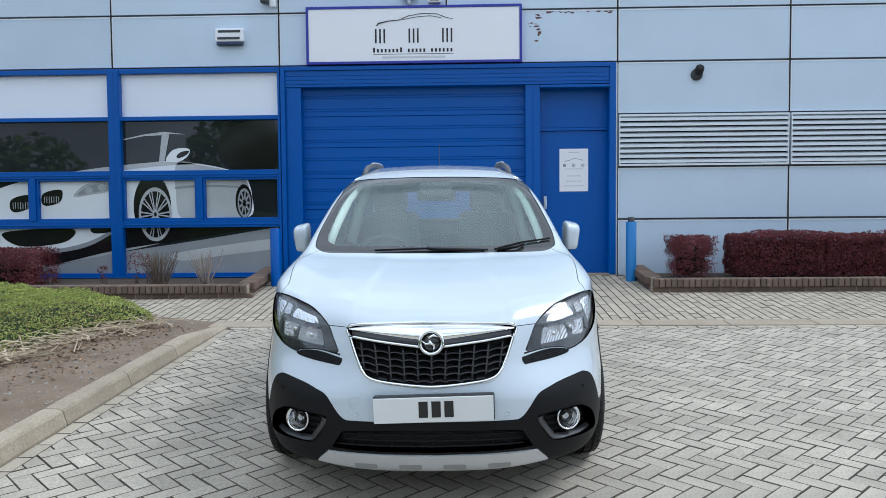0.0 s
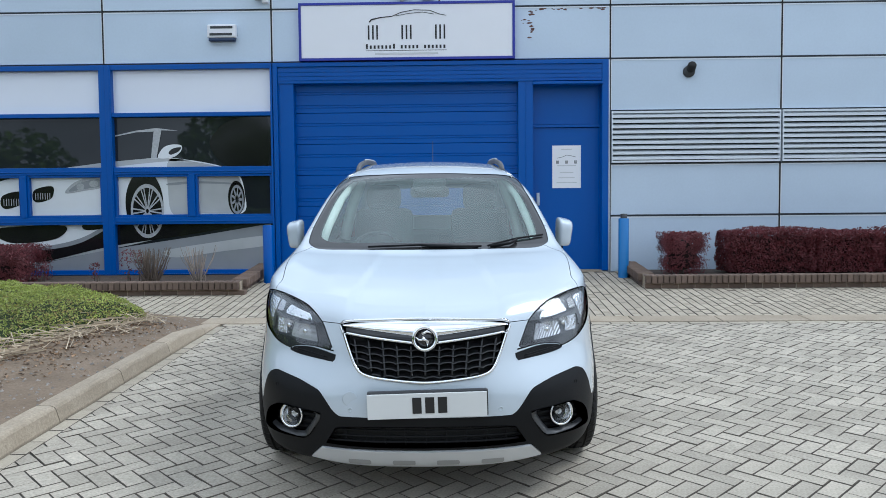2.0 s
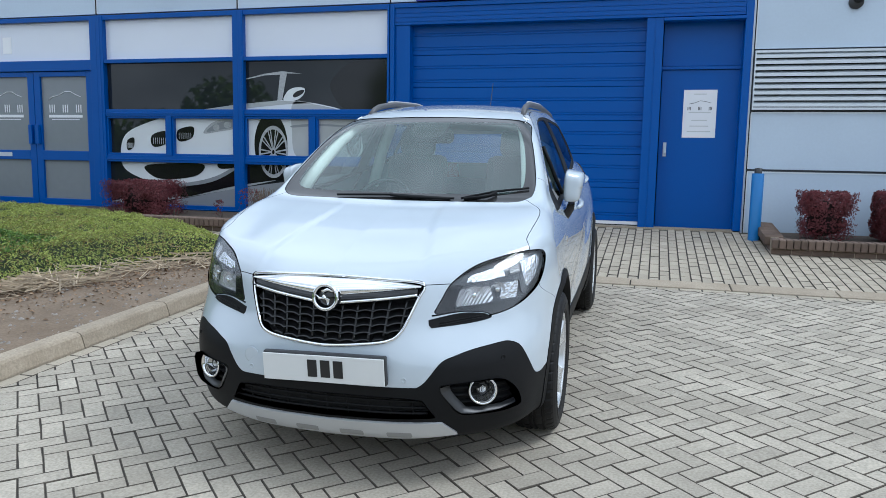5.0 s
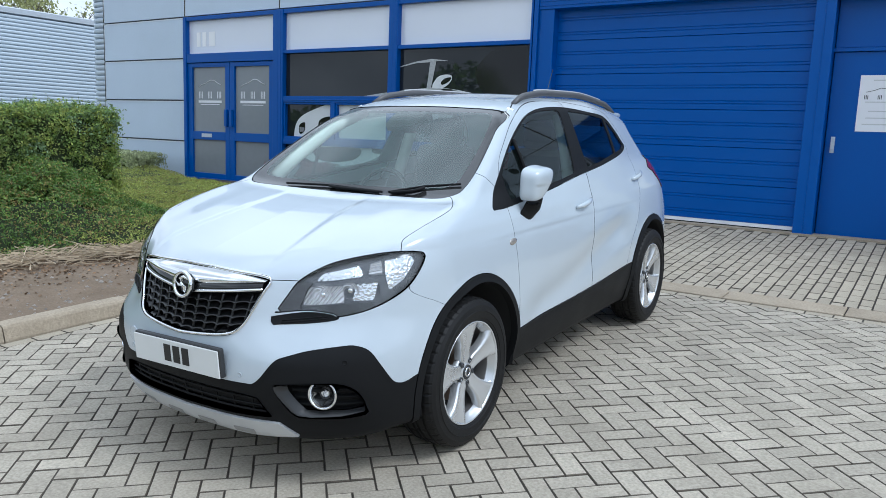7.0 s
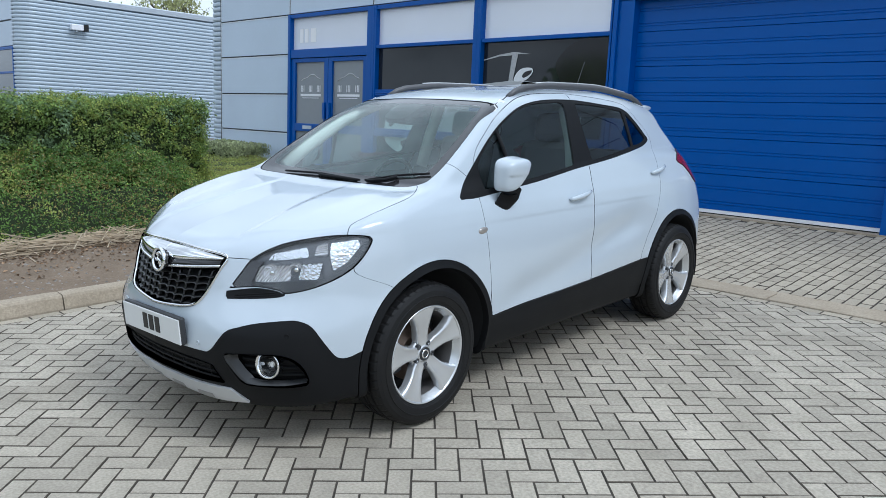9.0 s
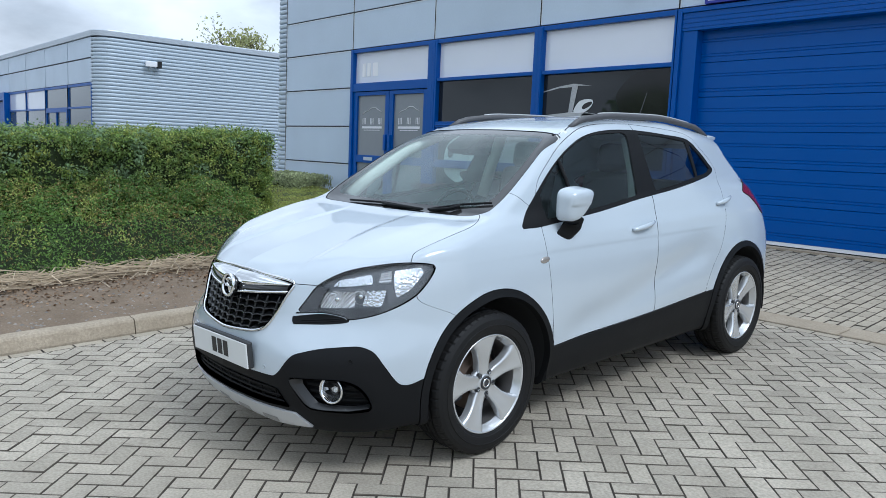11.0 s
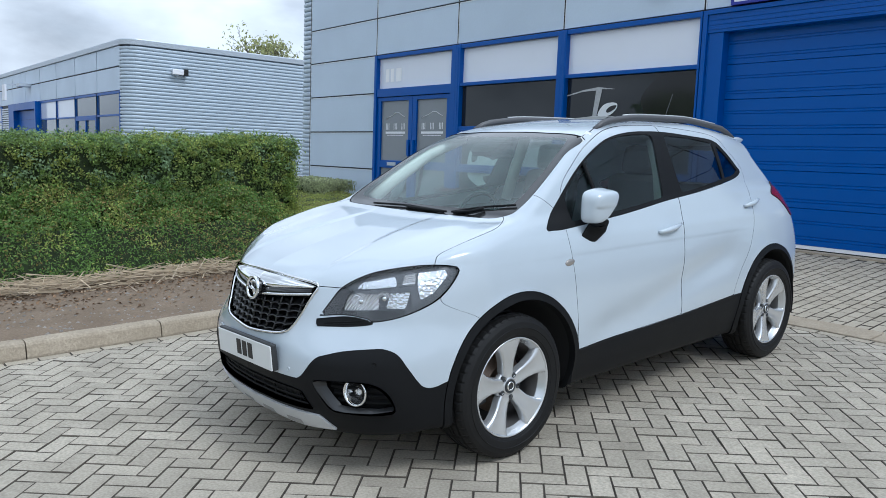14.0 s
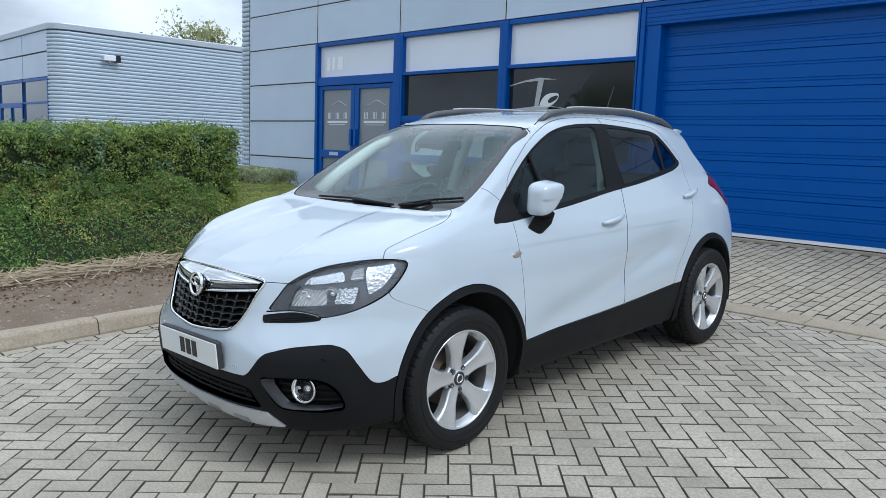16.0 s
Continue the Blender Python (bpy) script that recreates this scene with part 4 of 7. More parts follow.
def faceted(name, cells):
    """Bright reflector pressed into small tilted facets."""
    m = mat(name, (0.86, 0.88, 0.91), 0.08, 0.85)
    nt = m.node_tree
    tc = nt.nodes.new("ShaderNodeTexCoord")
    vo = nt.nodes.new("ShaderNodeTexVoronoi")
    vo.inputs["Scale"].default_value = cells
    bp = nt.nodes.new("ShaderNodeBump")
    bp.inputs["Strength"].default_value, bp.inputs["Distance"].default_value = 0.6, 0.008
    nt.links.new(tc.outputs["Object"], vo.inputs["Vector"])
    nt.links.new(vo.outputs["Distance"], bp.inputs["Height"])
    nt.links.new(bp.outputs["Normal"], nt.nodes["Principled BSDF"].inputs["Normal"])
    return m


FLUTE_LEAN = faceted("faceted reflector", 85)
LAMP_BACK = mat("grey lamp housing", (0.11, 0.115, 0.122), 0.18, 0.4)
LAMP_SMOKE = mat("grey smoked bezel", (0.035, 0.037, 0.04), 0.15, coat=0.5)
LAMP_GREY = mat("silver-grey lamp divider", (0.13, 0.135, 0.145), 0.18, 0.3, coat=0.4)
LAMP_DARK = mat("smoked lamp bezel", (0.012, 0.012, 0.014), 0.12, coat=0.5)
lens_l, lens_r = panel("headlamp", p_lamp, LENS, car, "pair", off=0.002, rim=0.004, label="clear wraparound headlamp")
backs = panel("housing", p_lamp, LAMP_BACK, car, "pair", off=-0.022, rim=-0.017, rim_mat=LAMP_DARK)
for lamp, b in zip((lens_l, lens_r), backs):
    b.parent = lamp


def lamp_piece(name, pts, material, off, rim, rim_mat):
    V, T = p_lamp
    pr = split(V, T, inside(outline(pts, 5, range(len(pts))), (V[:, 0] + V[:, 1]) * 0.7071, V[:, 2]))[0]
    for lamp, r in zip((lens_l, lens_r), panel(name, pr, material, car, "pair", off=off, rim=rim, rim_mat=rim_mat)):
        r.parent = lamp


lamp_piece("bezel", [(-0.30, 0.70), (-0.20, 0.80), (-0.150, 0.845), (-0.095, 0.846), (-0.120, 0.826), (-0.152, 0.755), (-0.150, 0.70)], LAMP_DARK, -0.004, 0.018, LAMP_DARK)
lamp_piece("lower_bezel", [(-0.146, 0.70), (-0.146, 0.756), (0.023, 0.766), (0.14, 0.772), (0.10, 0.70)], LAMP_SMOKE, -0.005, 0.018, LAMP_SMOKE)
lamp_piece("divider", [(-0.100, 0.842), (0.0, 0.853), (0.115, 0.866), (0.180, 0.872), (0.198, 0.800), (0.164, 0.788), (0.158, 0.848), (0.07, 0.844), (0.0, 0.835), (-0.09, 0.830)], LAMP_GREY, -0.007, 0.015, LAMP_GREY)
for pts, m in (([(-0.149, 0.757), (-0.117, 0.827), (0.010, 0.842), (0.020, 0.772)], FLUTE), ([(0.050, 0.778), (0.072, 0.850), (0.158, 0.855), (0.138, 0.778)], FLUTE_LEAN),
               ([(-0.092, 0.850), (-0.06, 0.884), (0.088, 0.915), (0.095, 0.871)], FLUTE_LEAN), ([(0.117, 0.874), (0.128, 0.920), (0.173, 0.930), (0.177, 0.880)], FLUTE),
               ([(0.201, 0.812), (0.186, 0.872), (0.187, 0.930), (0.298, 0.938), (0.318, 0.918), (0.263, 0.848)], FLUTE_LEAN)):
    lamp_piece("reflector", pts, m, -0.016, 0.006, CHROME)
for sx, lamp in ((1, lens_l), (-1, lens_r)):
    for x, z, r, turn in ((0.652, 0.815, 0.034, 34), (0.566, 0.797, 0.040, 28)):
        aim = pose(sx * x, float(nose_y(x, z)[0]) + 0.018, z, 0, 0, turn * sx)
        bowl = lathe("reflector_bowl", [(-0.006, r), (-0.004, r * 0.97), (0.001, r * 0.8), (0.006, r * 0.5), (0.007, 0.001)], FLUTE, lamp, 36, "y", m=aim)
        lathe("bulb_shield", [(0.010, 0.011), (-0.006, 0.011), (-0.009, 0.008), (-0.010, 0.001)], CHROME, bowl, 20, "y", m=aim)
drl = panel("daytime_lamp", p_drl, BLACK_PLASTIC, car, "pair", off=0.004, rim=0.012, label="black finned strip under the headlamp")
for sx, d in ((1, drl[0]), (-1, drl[1])):
    for lo in (0.25, 0.6):
        pts = []
        for t in np.linspace(0.06, 0.94, 8):
            u, z = -0.262 + 0.24 * t, 0.682 + 0.026 * t + 0.026 * lo
            x = 0.44 + 0.18 * t
            pts.append((sx * x, float(nose_y(x, z)[0]) - 0.005, z))
        tube("fin", pts, 0.0025, BLACK_PLASTIC, d, 6)

# grille
grille = link_mesh("grille", [(0, -0.80, 0.70)], [], GAP, car, "black grille of rectangular cells")
g = panel("backing", p_grille, GAP, car, "joined", off=-0.05, rim=-0.06, rim_mat=GLOSS_BLACK)
g.parent = grille


def across(name, z_of, x0, x1, off, radius, material, parent, n=24, poly=None, squash=1.0, label=""):
    xs = np.linspace(x0, x1, n)
    zs = np.array([z_of(x) for x in xs])
    ok = np.ones(n, bool) if poly is None else inside(poly, xs, zs) < -0.006
    pts = list(zip(xs[ok], nose_y(np.abs(xs[ok]), zs[ok]) - off, zs[ok]))
    return tube(name, pts, radius, material, parent, 8, label) if len(pts) > 1 else None


def scallop(z0):
    """One row of the grille: a shelf that curls forward at its lower edge, pointed at every cell wall."""
    pitch = 0.064
    xs = np.linspace(-0.365, 0.365, 115)
    sec = ((0.016, 0.040), (0.008, 0.034), (0.0, 0.022), (-0.006, 0.010), (-0.009, 0.004), (-0.0125, 0.010), (-0.012, 0.034))
    vs = []
    for x in xs:
        zc = z0 + 0.018 * (x / 0.35) ** 2
        ph = abs(((x / pitch) + 0.5) % 1.0 - 0.5) * 2
        tip = (1 - ph) ** 2.2
        for dz, dy in sec:
            low = dz < -0.004
            z = zc + dz - (0.006 * tip if low else 0.0)
            vs.append((x, dy - (0.007 * tip if low else 0.0), z))
    vs = np.array(vs)
    vs[:, 1] += nose_y(np.abs(vs[:, 0]), np.minimum(vs[:, 2], 0.87)) + 0.004
    m = len(sec)
    ok = (inside(O_GRILLE, vs[:, 0], vs[:, 2]) < -0.003).reshape(-1, m).all(1)
    fs = []
    for i in range(len(xs) - 1):
        if ok[i] and ok[i + 1]:
            fs += [(i * m + j, (i + 1) * m + j, (i + 1) * m + j + 1, i * m + j + 1) for j in range(m - 1)]
    used = sorted({k for f in fs for k in f})
    at = {k: i for i, k in enumerate(used)}
    return link_mesh("slat", vs[used], [tuple(at[k] for k in f) for f in fs], GRILLE_BLACK, grille, smooth=True)


GRILLE_BLACK = mat("satin black grille", (0.010, 0.010, 0.011), 0.30, coat=0.2)
for z in (0.757, 0.728, 0.699, 0.670, 0.641):
    scallop(z)
for i in range(-5, 6):
    x0 = i * 0.064
    zs = np.linspace(0.615, 0.79, 10)
    xs = x0 * (0.92 + 0.08 * (zs - 0.615) / 0.175)
    ok = (inside(O_GRILLE, xs, zs) < -0.006) & (zs < 0.775 + 0.10 * np.abs(xs))
    pts = list(zip(xs[ok], nose_y(np.abs(xs[ok]), zs[ok]) + 0.015, zs[ok]))
    if len(pts) > 1:
        tube("fin", pts, 0.0058, GRILLE_BLACK, grille, 6)
ring = list(zip(O_GRILLE[:, 0], nose_y(np.abs(O_GRILLE[:, 0]), O_GRILLE[:, 1]) - 0.002, O_GRILLE[:, 1]))
tube("surround", ring, 0.0075, CHROME, grille, 8, "chrome grille surround", closed=True)


def band(name, top_of, low_of, x0, x1, proud, material, parent, n=26, rows=7, label=""):
    fs = []
    xs, t = np.repeat(np.linspace(x0, x1, n), rows), np.tile(np.linspace(0, 1, rows), n)
    zs = np.array([top_of(x) + (low_of(x) - top_of(x)) * q for x, q in zip(xs, t)])
    vs = list(zip(xs, nose_y(np.abs(xs), zs) - proud * np.sqrt(np.maximum(1 - (2 * t - 1) ** 2, 0)) - 0.001, zs))
    for i in range(n - 1):
        for j in range(rows - 1):
            fs.append((i * rows + j, i * rows + j + 1, (i + 1) * rows + j + 1, (i + 1) * rows + j))
    return link_mesh(name, vs, fs, material, parent, label, smooth=True)


band("chrome_bar", lambda x: 0.871 - 0.022 * (abs(x) / 0.37) ** 3, lambda x: 0.803 + 0.038 * (abs(x) / 0.37), -0.374, 0.374, 0.016, CHROME, grille, 51, label="chrome wing bar")
for sx in (1, -1):
    band("slot", lambda x: 0.806 + 0.034 * (abs(x) / 0.37), lambda x: 0.778 + 0.040 * (abs(x) / 0.37), sx * 0.045, sx * 0.36, 0.002, GLOSS_BLACK, grille)
    across("lower_strip", lambda x: 0.774 + 0.040 * (abs(x) / 0.37), sx * 0.045, sx * 0.366, 0.004, 0.0065, CHROME, grille, 16, label="thin chrome strip")
ey = float(nose_y(0, 0.80)[0])
emblem = lathe("emblem", [(-0.018 + 0.009 * math.sin(a), 0.050 + 0.008 * math.cos(a)) for a in np.linspace(0, 2 * math.pi, 13)], CHROME, grille, 40, "y", m=pose(0, ey - 0.004, 0.80, -8, 0, 0), label="round chrome badge")
lathe("disc", [(0.0, 0.050), (-0.012, 0.048), (-0.016, 0.001)], GLOSS_BLACK, emblem, 32, "y", m=pose(0, ey - 0.004, 0.80, -8, 0, 0))
for pts, radii in ((((0.032, 0.026), (0.010, 0.035), (-0.012, 0.026), (-0.008, 0.006), (0.010, -0.010), (0.010, -0.038)), (0.003, 0.007, 0.009, 0.011, 0.010, 0.004)),
                   (((-0.040, 0.010), (-0.026, -0.004), (-0.006, -0.002)), (0.003, 0.006, 0.005))):
    tube("badge_shape", [(x, ey - 0.020, 0.80 + z) for x, z in pts], 0.008, CHROME, emblem, 8, radii=radii)

# lower intake
intake = panel("lower_intake", p_intake, GAP, car, "joined", off=-0.05, rim=-0.055, rim_mat=BLACK_PLASTIC, label="black slatted lower intake")
for z in (0.388, 0.360, 0.333):
    across("slat", lambda x, z=z: z, -0.44, 0.44, -0.022, 0.0055, BLACK_PLASTIC, intake, 41, O_INTAKE)
for i in range(-4, 5):
    x = i * 0.09
    tube("rib", [(x, float(nose_y(abs(x), z)[0]) + 0.024, z) for z in (0.312, 0.34, 0.37, 0.404)], 0.004, BLACK_PLASTIC, intake, 6)
RECESS = mat("grey recess", (0.30, 0.30, 0.295), 0.5)
for x in (0.10, 0.30):
    V, T = p_skid
    pr = split(V, T, inside(outline([(x - 0.052, 0.226), (x - 0.052, 0.250), (x + 0.052, 0.250), (x + 0.052, 0.226)], 3, range(4)), V[:, 0], V[:, 2]))[0]
    panel("recess", pr, RECESS, car, "pair", off=0.0112, rim=0.0)

FOG_BOWL = mat("dark chrome bowl", (0.50, 0.505, 0.51), 0.08, 0.9)
# paler than the other black plastic: the light on the lip, in its colour
LIP_PLASTIC = mat("satin dark plastic", (0.035, 0.036, 0.038), 0.35, vary=0.3, scale=8)
# fog lamps
def at_u(u, z, off=0.0):
    """Point of the nose at a place along its corner and a height."""
    x = np.linspace(0.40, 0.88, 240)
    y = nose_y(x, np.full(240, z), off)
    i = int(np.argmin(np.abs((x + y) * 0.7071 - u)))
    return np.array([x[i], y[i], z])


pockets = panel("fog_recess", p_fog, BLACK_PLASTIC, car, "pair", off=-0.068, rim=-0.069, rim_mat=BLACK_PLASTIC, label="black fog lamp recess")
for sx, pk in ((1, pockets[0]), (-1, pockets[1])):
    for z, u0, u1 in ((0.366, -0.16, 0.092), (0.398, -0.18, 0.078), (0.430, -0.19, 0.05)):
        vs = []
        us = np.linspace(u0, u1, 12)
        for u in us:
            for dz, d in ((0.011, -0.068), (0.006, -0.056), (0.0, -0.050), (-0.008, -0.056), (-0.010, -0.068)):
                p = at_u(u, z + dz, d)
                vs.append((sx * p[0], p[1], p[2]))
        fs = [(i * 5 + j, (i + 1) * 5 + j, (i + 1) * 5 + j + 1, i * 5 + j + 1) for i in range(11) for j in range(4)]
        link_mesh("slat", vs, [f if sx < 0 else f[::-1] for f in fs], BLACK_PLASTIC, pk, smooth=True)
    vs = []
    edge = [(-0.236, 0.462), (-0.262, 0.452), (-0.258, 0.430), (-0.228, 0.392), (-0.192, 0.352), (-0.168, 0.336), (-0.120, 0.330), (0.0, 0.331), (0.098, 0.344)]
    for k, (u, z) in enumerate(edge):
        for f, d in ((0.0, 0.0015), (0.35, -0.004), (1.0, -0.034)):
            du, dz = ((0.055, 0.0) if k < 5 else (0.03, 0.016))
            p = at_u(u + du * f, z + dz * f, d)
            vs.append((sx * p[0], p[1], p[2]))
    fs = [(i * 3 + j, i * 3 + j + 1, (i + 1) * 3 + j + 1, (i + 1) * 3 + j) for i in range(len(edge) - 1) for j in range(2)]
    link_mesh("lip", vs, [f if sx < 0 else f[::-1] for f in fs], LIP_PLASTIC, pk, "satin black lip of the recess, coloured paler for the light it catches", smooth=True)
    fy = float(nose_y(0.662, 0.424)[0])
    at = pose(sx * 0.616, fy + 0.026, 0.418, -4, 0, 20 * sx)
    fog = lathe("fog_lamp", [(0.03, 0.050), (0.0, 0.056), (-0.022, 0.0600), (-0.033, 0.0605), (-0.038, 0.0575), (-0.035, 0.0515), (-0.022, 0.0480)], CHROME, car, 48, "y", m=at, label="round fog lamp in a chrome ring")
    lathe("reflector", [(-0.022, 0.0485), (-0.010, 0.045), (0.002, 0.034), (0.012, 0.024), (0.02, 0.001)], FOG_BOWL, fog, 32, "y", m=at)
    lathe("lens_ring", [(0.004, 0.026), (-0.006, 0.025), (-0.007, 0.019), (0.0, 0.018)], GLOSS_BLACK, fog, 28, "y", m=at)
    lathe("lens", [(-0.002, 0.018), (-0.009, 0.014), (-0.012, 0.007), (-0.013, 0.001)], FLUTE, fog, 28, "y", m=at)

# number plate: plain bars stand for the writing
plate_at = pose(0.008, float(nose_y(0, 0.517)[0]) - 0.017, 0.519, 3, -1.4, 0)
bm = bmesh.new()
box_into(bm, -0.262, 0.268, 0.0, 0.026, -0.058, 0.064, 0.006, plate_at)
plate = part("number_plate_holder", bm, DARK_METAL, car, "dark number plate holder")
bm = bmesh.new()
box_into(bm, -0.262, 0.262, -0.006, 0.001, -0.057, 0.056, 0.002, plate_at)
part("number_plate", bm, PLATE_WHITE, plate, "white number plate with black bars")
for x in (-0.044, 0.012, 0.068):
    bm = bmesh.new()
    box_into(bm, x - 0.020, x + 0.020, -0.0085, -0.005, -0.034, 0.038, 0.0, plate_at)
    part("bar", bm, INK, plate)
for sx in (1, -1):
    for x, z in ((0.335, 0.487), (0.70, 0.553)):
        y = float(nose_y(x, z)[0])
        lathe("parking_sensor", [(0.0, 0.0105), (-0.003, 0.0100), (-0.003, 0.0085), (-0.0015, 0.008), (-0.002, 0.001)], WHITE_PAINT if x < 0.5 else BLACK_PLASTIC, car, 20, "y", m=pose(sx * x, y, z, 0, 0, (6 if x < 0.5 else 40) * sx))
lathe("tow_eye_cover", [(0.002, 0.034), (-0.0012, 0.034), (-0.0016, 0.032), (-0.0016, 0.001)], WHITE_PAINT, car, 28, "y", m=pose(-0.335, float(nose_y(0.335, 0.535)[0]), 0.535, 0, 0, -7))

# ---- wheels, mirrors and fittings of the car ----
def spoke_mesh():
    vs, fs = [], []
    rs = (0.030, 0.055, 0.085, 0.12, 0.155, 0.19, 0.222, 0.232)
    w = curve((0.03, 0.06, 0.11, 0.17, 0.215, 0.235), (0.026, 0.033, 0.036, 0.049, 0.070, 0.085))
    face = curve((0.03, 0.07, 0.14, 0.20, 0.235), (0.000, 0.000, 0.012, 0.022, 0.026))
    n = 9
    for r in rs:
        h, f = float(w(r)), float(face(r))
        sec = ((-1.0, -0.045), (-0.98, -0.012), (-0.86, -0.001), (-0.62, -0.0045), (0.0, -0.006), (0.62, -0.0045), (0.86, -0.001), (0.98, -0.012), (1.0, -0.045))
        for a, d in sec:
            vs.append((f + d, a * h, math.sqrt(r * r - (a * h) ** 2) if r > 0.15 else r))
    for i in range(len(rs) - 1):
        for j in range(n - 1):
            fs.append((i * n + j, i * n + j + 1, (i + 1) * n + j + 1, (i + 1) * n + j))
    return vs, fs


def tyre_mesh():
    """Tyre section turned about the axle, with grooves round it and notched shoulders."""
    half = [(0.078, 0.2345), (0.098, 0.243), (0.1005, 0.2445), (0.104, 0.253), (0.1065, 0.2545), (0.1085, 0.264), (0.111, 0.284), (0.1135, 0.2855), (0.1135, 0.2885), (0.1105, 0.290), (0.107, 0.312), (0.098, 0.329), (0.088, 0.338), (0.072, 0.3425), (0.060, 0.344), (0.058, 0.337), (0.046, 0.337), (0.044, 0.3455), (0.020, 0.3465), (0.018, 0.338), (0.006, 0.338), (0.004, 0.3468)]
    prof = [(a, r) for a, r in half] + [(-a, r) for a, r in half[::-1]]
    n = 240
    vs, fs = [], []
    for i in range(n):
        t = 2 * math.pi * i / n
        for a, r in prof:
            if r > 0.327 and 0.062 < abs(a) < 0.092 and i % 5 == 0:
                r -= 0.0045
            if r > 0.342 and abs(a) < 0.06 and (i + (2 if a > 0 else 0)) % 9 == 0:
                r -= 0.006
            vs.append((a, r * math.cos(t), r * math.sin(t)))
    m = len(prof)
    for i in range(n):
        k = (i + 1) % n
        for j in range(m - 1):
            fs.append((i * m + j, k * m + j, k * m + j + 1, i * m + j + 1))
    return vs, fs


def build_wheel():
    """An alloy wheel at its centre, its face towards +x."""
    wh = holder("wheel")
    vs, fs = tyre_mesh()
    link_mesh("tyre", vs, fs, RUBBER, wh, "black low-profile tyre")
    rim = lathe("rim", [(0.058, 0.211), (0.072, 0.219), (0.088, 0.226), (0.096, 0.2315), (0.099, 0.2365), (0.095, 0.2405), (0.078, 0.236)], ALLOY, wh, 96, label="silver five-spoke alloy rim")
    lathe("barrel", [(-0.09, 0.232), (-0.09, 0.225), (-0.06, 0.205), (0.02, 0.204), (0.058, 0.211)], BARREL, rim, 64, label="inner rim barrel, coloured dark for the shade behind the spokes")
    sv, sf = spoke_mesh()
    for i in range(5):
        m = pose(0.072, 0, 0, 72 * i + 8)
        link_mesh("spoke", [tuple(m @ Vector(v)) for v in sv], sf, ALLOY, rim, smooth=True)
        m2 = m @ pose(0, 0, 0, 36)
        lathe("wheel_nut", [(-0.02, 0.0125), (0.000, 0.0125), (0.003, 0.009), (-0.004, 0.008), (-0.004, 0.001)], DARK_METAL, rim, 12, m=m2 @ pose(0, 0, 0.0545))
    lathe("hub", [(-0.04, 0.075), (-0.022, 0.074), (-0.016, 0.066), (-0.013, 0.046), (-0.0015, 0.040), (-0.0015, 0.033)], ALLOY, rim, 48, m=pose(0.072, 0, 0))
    cap = lathe("centre_cap", [(-0.002, 0.034), (0.004, 0.033), (0.005, 0.030), (0.002, 0.028), (0.004, 0.001)], DARK_METAL, rim, 36, m=pose(0.072, 0, 0), label="centre cap with plain badge")
    lathe("badge", [(0.004, 0.023), (0.0065, 0.021), (0.0065, 0.017), (0.004, 0.016)], CHROME, cap, 30, m=pose(0.072, 0, 0))
    lathe("brake_disc", [(-0.020, 0.001), (-0.020, 0.07), (0.004, 0.075), (0.004, 0.085), (-0.012, 0.086), (-0.012, 0.148), (-0.034, 0.148)], BRAKE, wh, 60, label="rust-tinged brake disc")
    bm = bmesh.new()
    box_into(bm, -0.045, 0.012, -0.06, 0.06, 0.10, 0.165, 0.012, pose(0, 0, 0, 100))
    part("brake_caliper", bm, DARK_METAL, wh)
    lathe("back_plate", [(-0.05, 0.001), (-0.05, 0.20)], GAP, wh, 40)
    return wh


wheel = build_wheel()
for sx in (1, -1):
    for y, spin in ((0.0, 0.0), (BASE, 19.0)):
        m = pose(sx * 0.773, y, HUB + 0.0145, spin, 0, 0 if sx > 0 else 180)
        if sx > 0 and y == 0:
            w = wheel
            w.matrix_basis = m
        else:
            w = copy_thing(wheel, m)
        w.parent = car
        vs, fs = [], []
        cy = ARCHES[0][0] if y == 0 else ARCHES[1][0]
        for a in np.linspace(-0.22, math.pi + 0.22, 25):
            for ax, r in ((0.845, 0.413), (0.45, 0.413), (0.45, 0.02)):
                vs.append((sx * ax, cy + r * math.cos(a), 0.345 + r * math.sin(a)))
        for j in range(24):
            fs += [(j * 3, j * 3 + 1, j * 3 + 4, j * 3 + 3), (j * 3 + 1, j * 3 + 2, j * 3 + 5, j * 3 + 4)]
        link_mesh("wheel_well", vs, fs, GAP, car, "black wheel well liner", smooth=True)

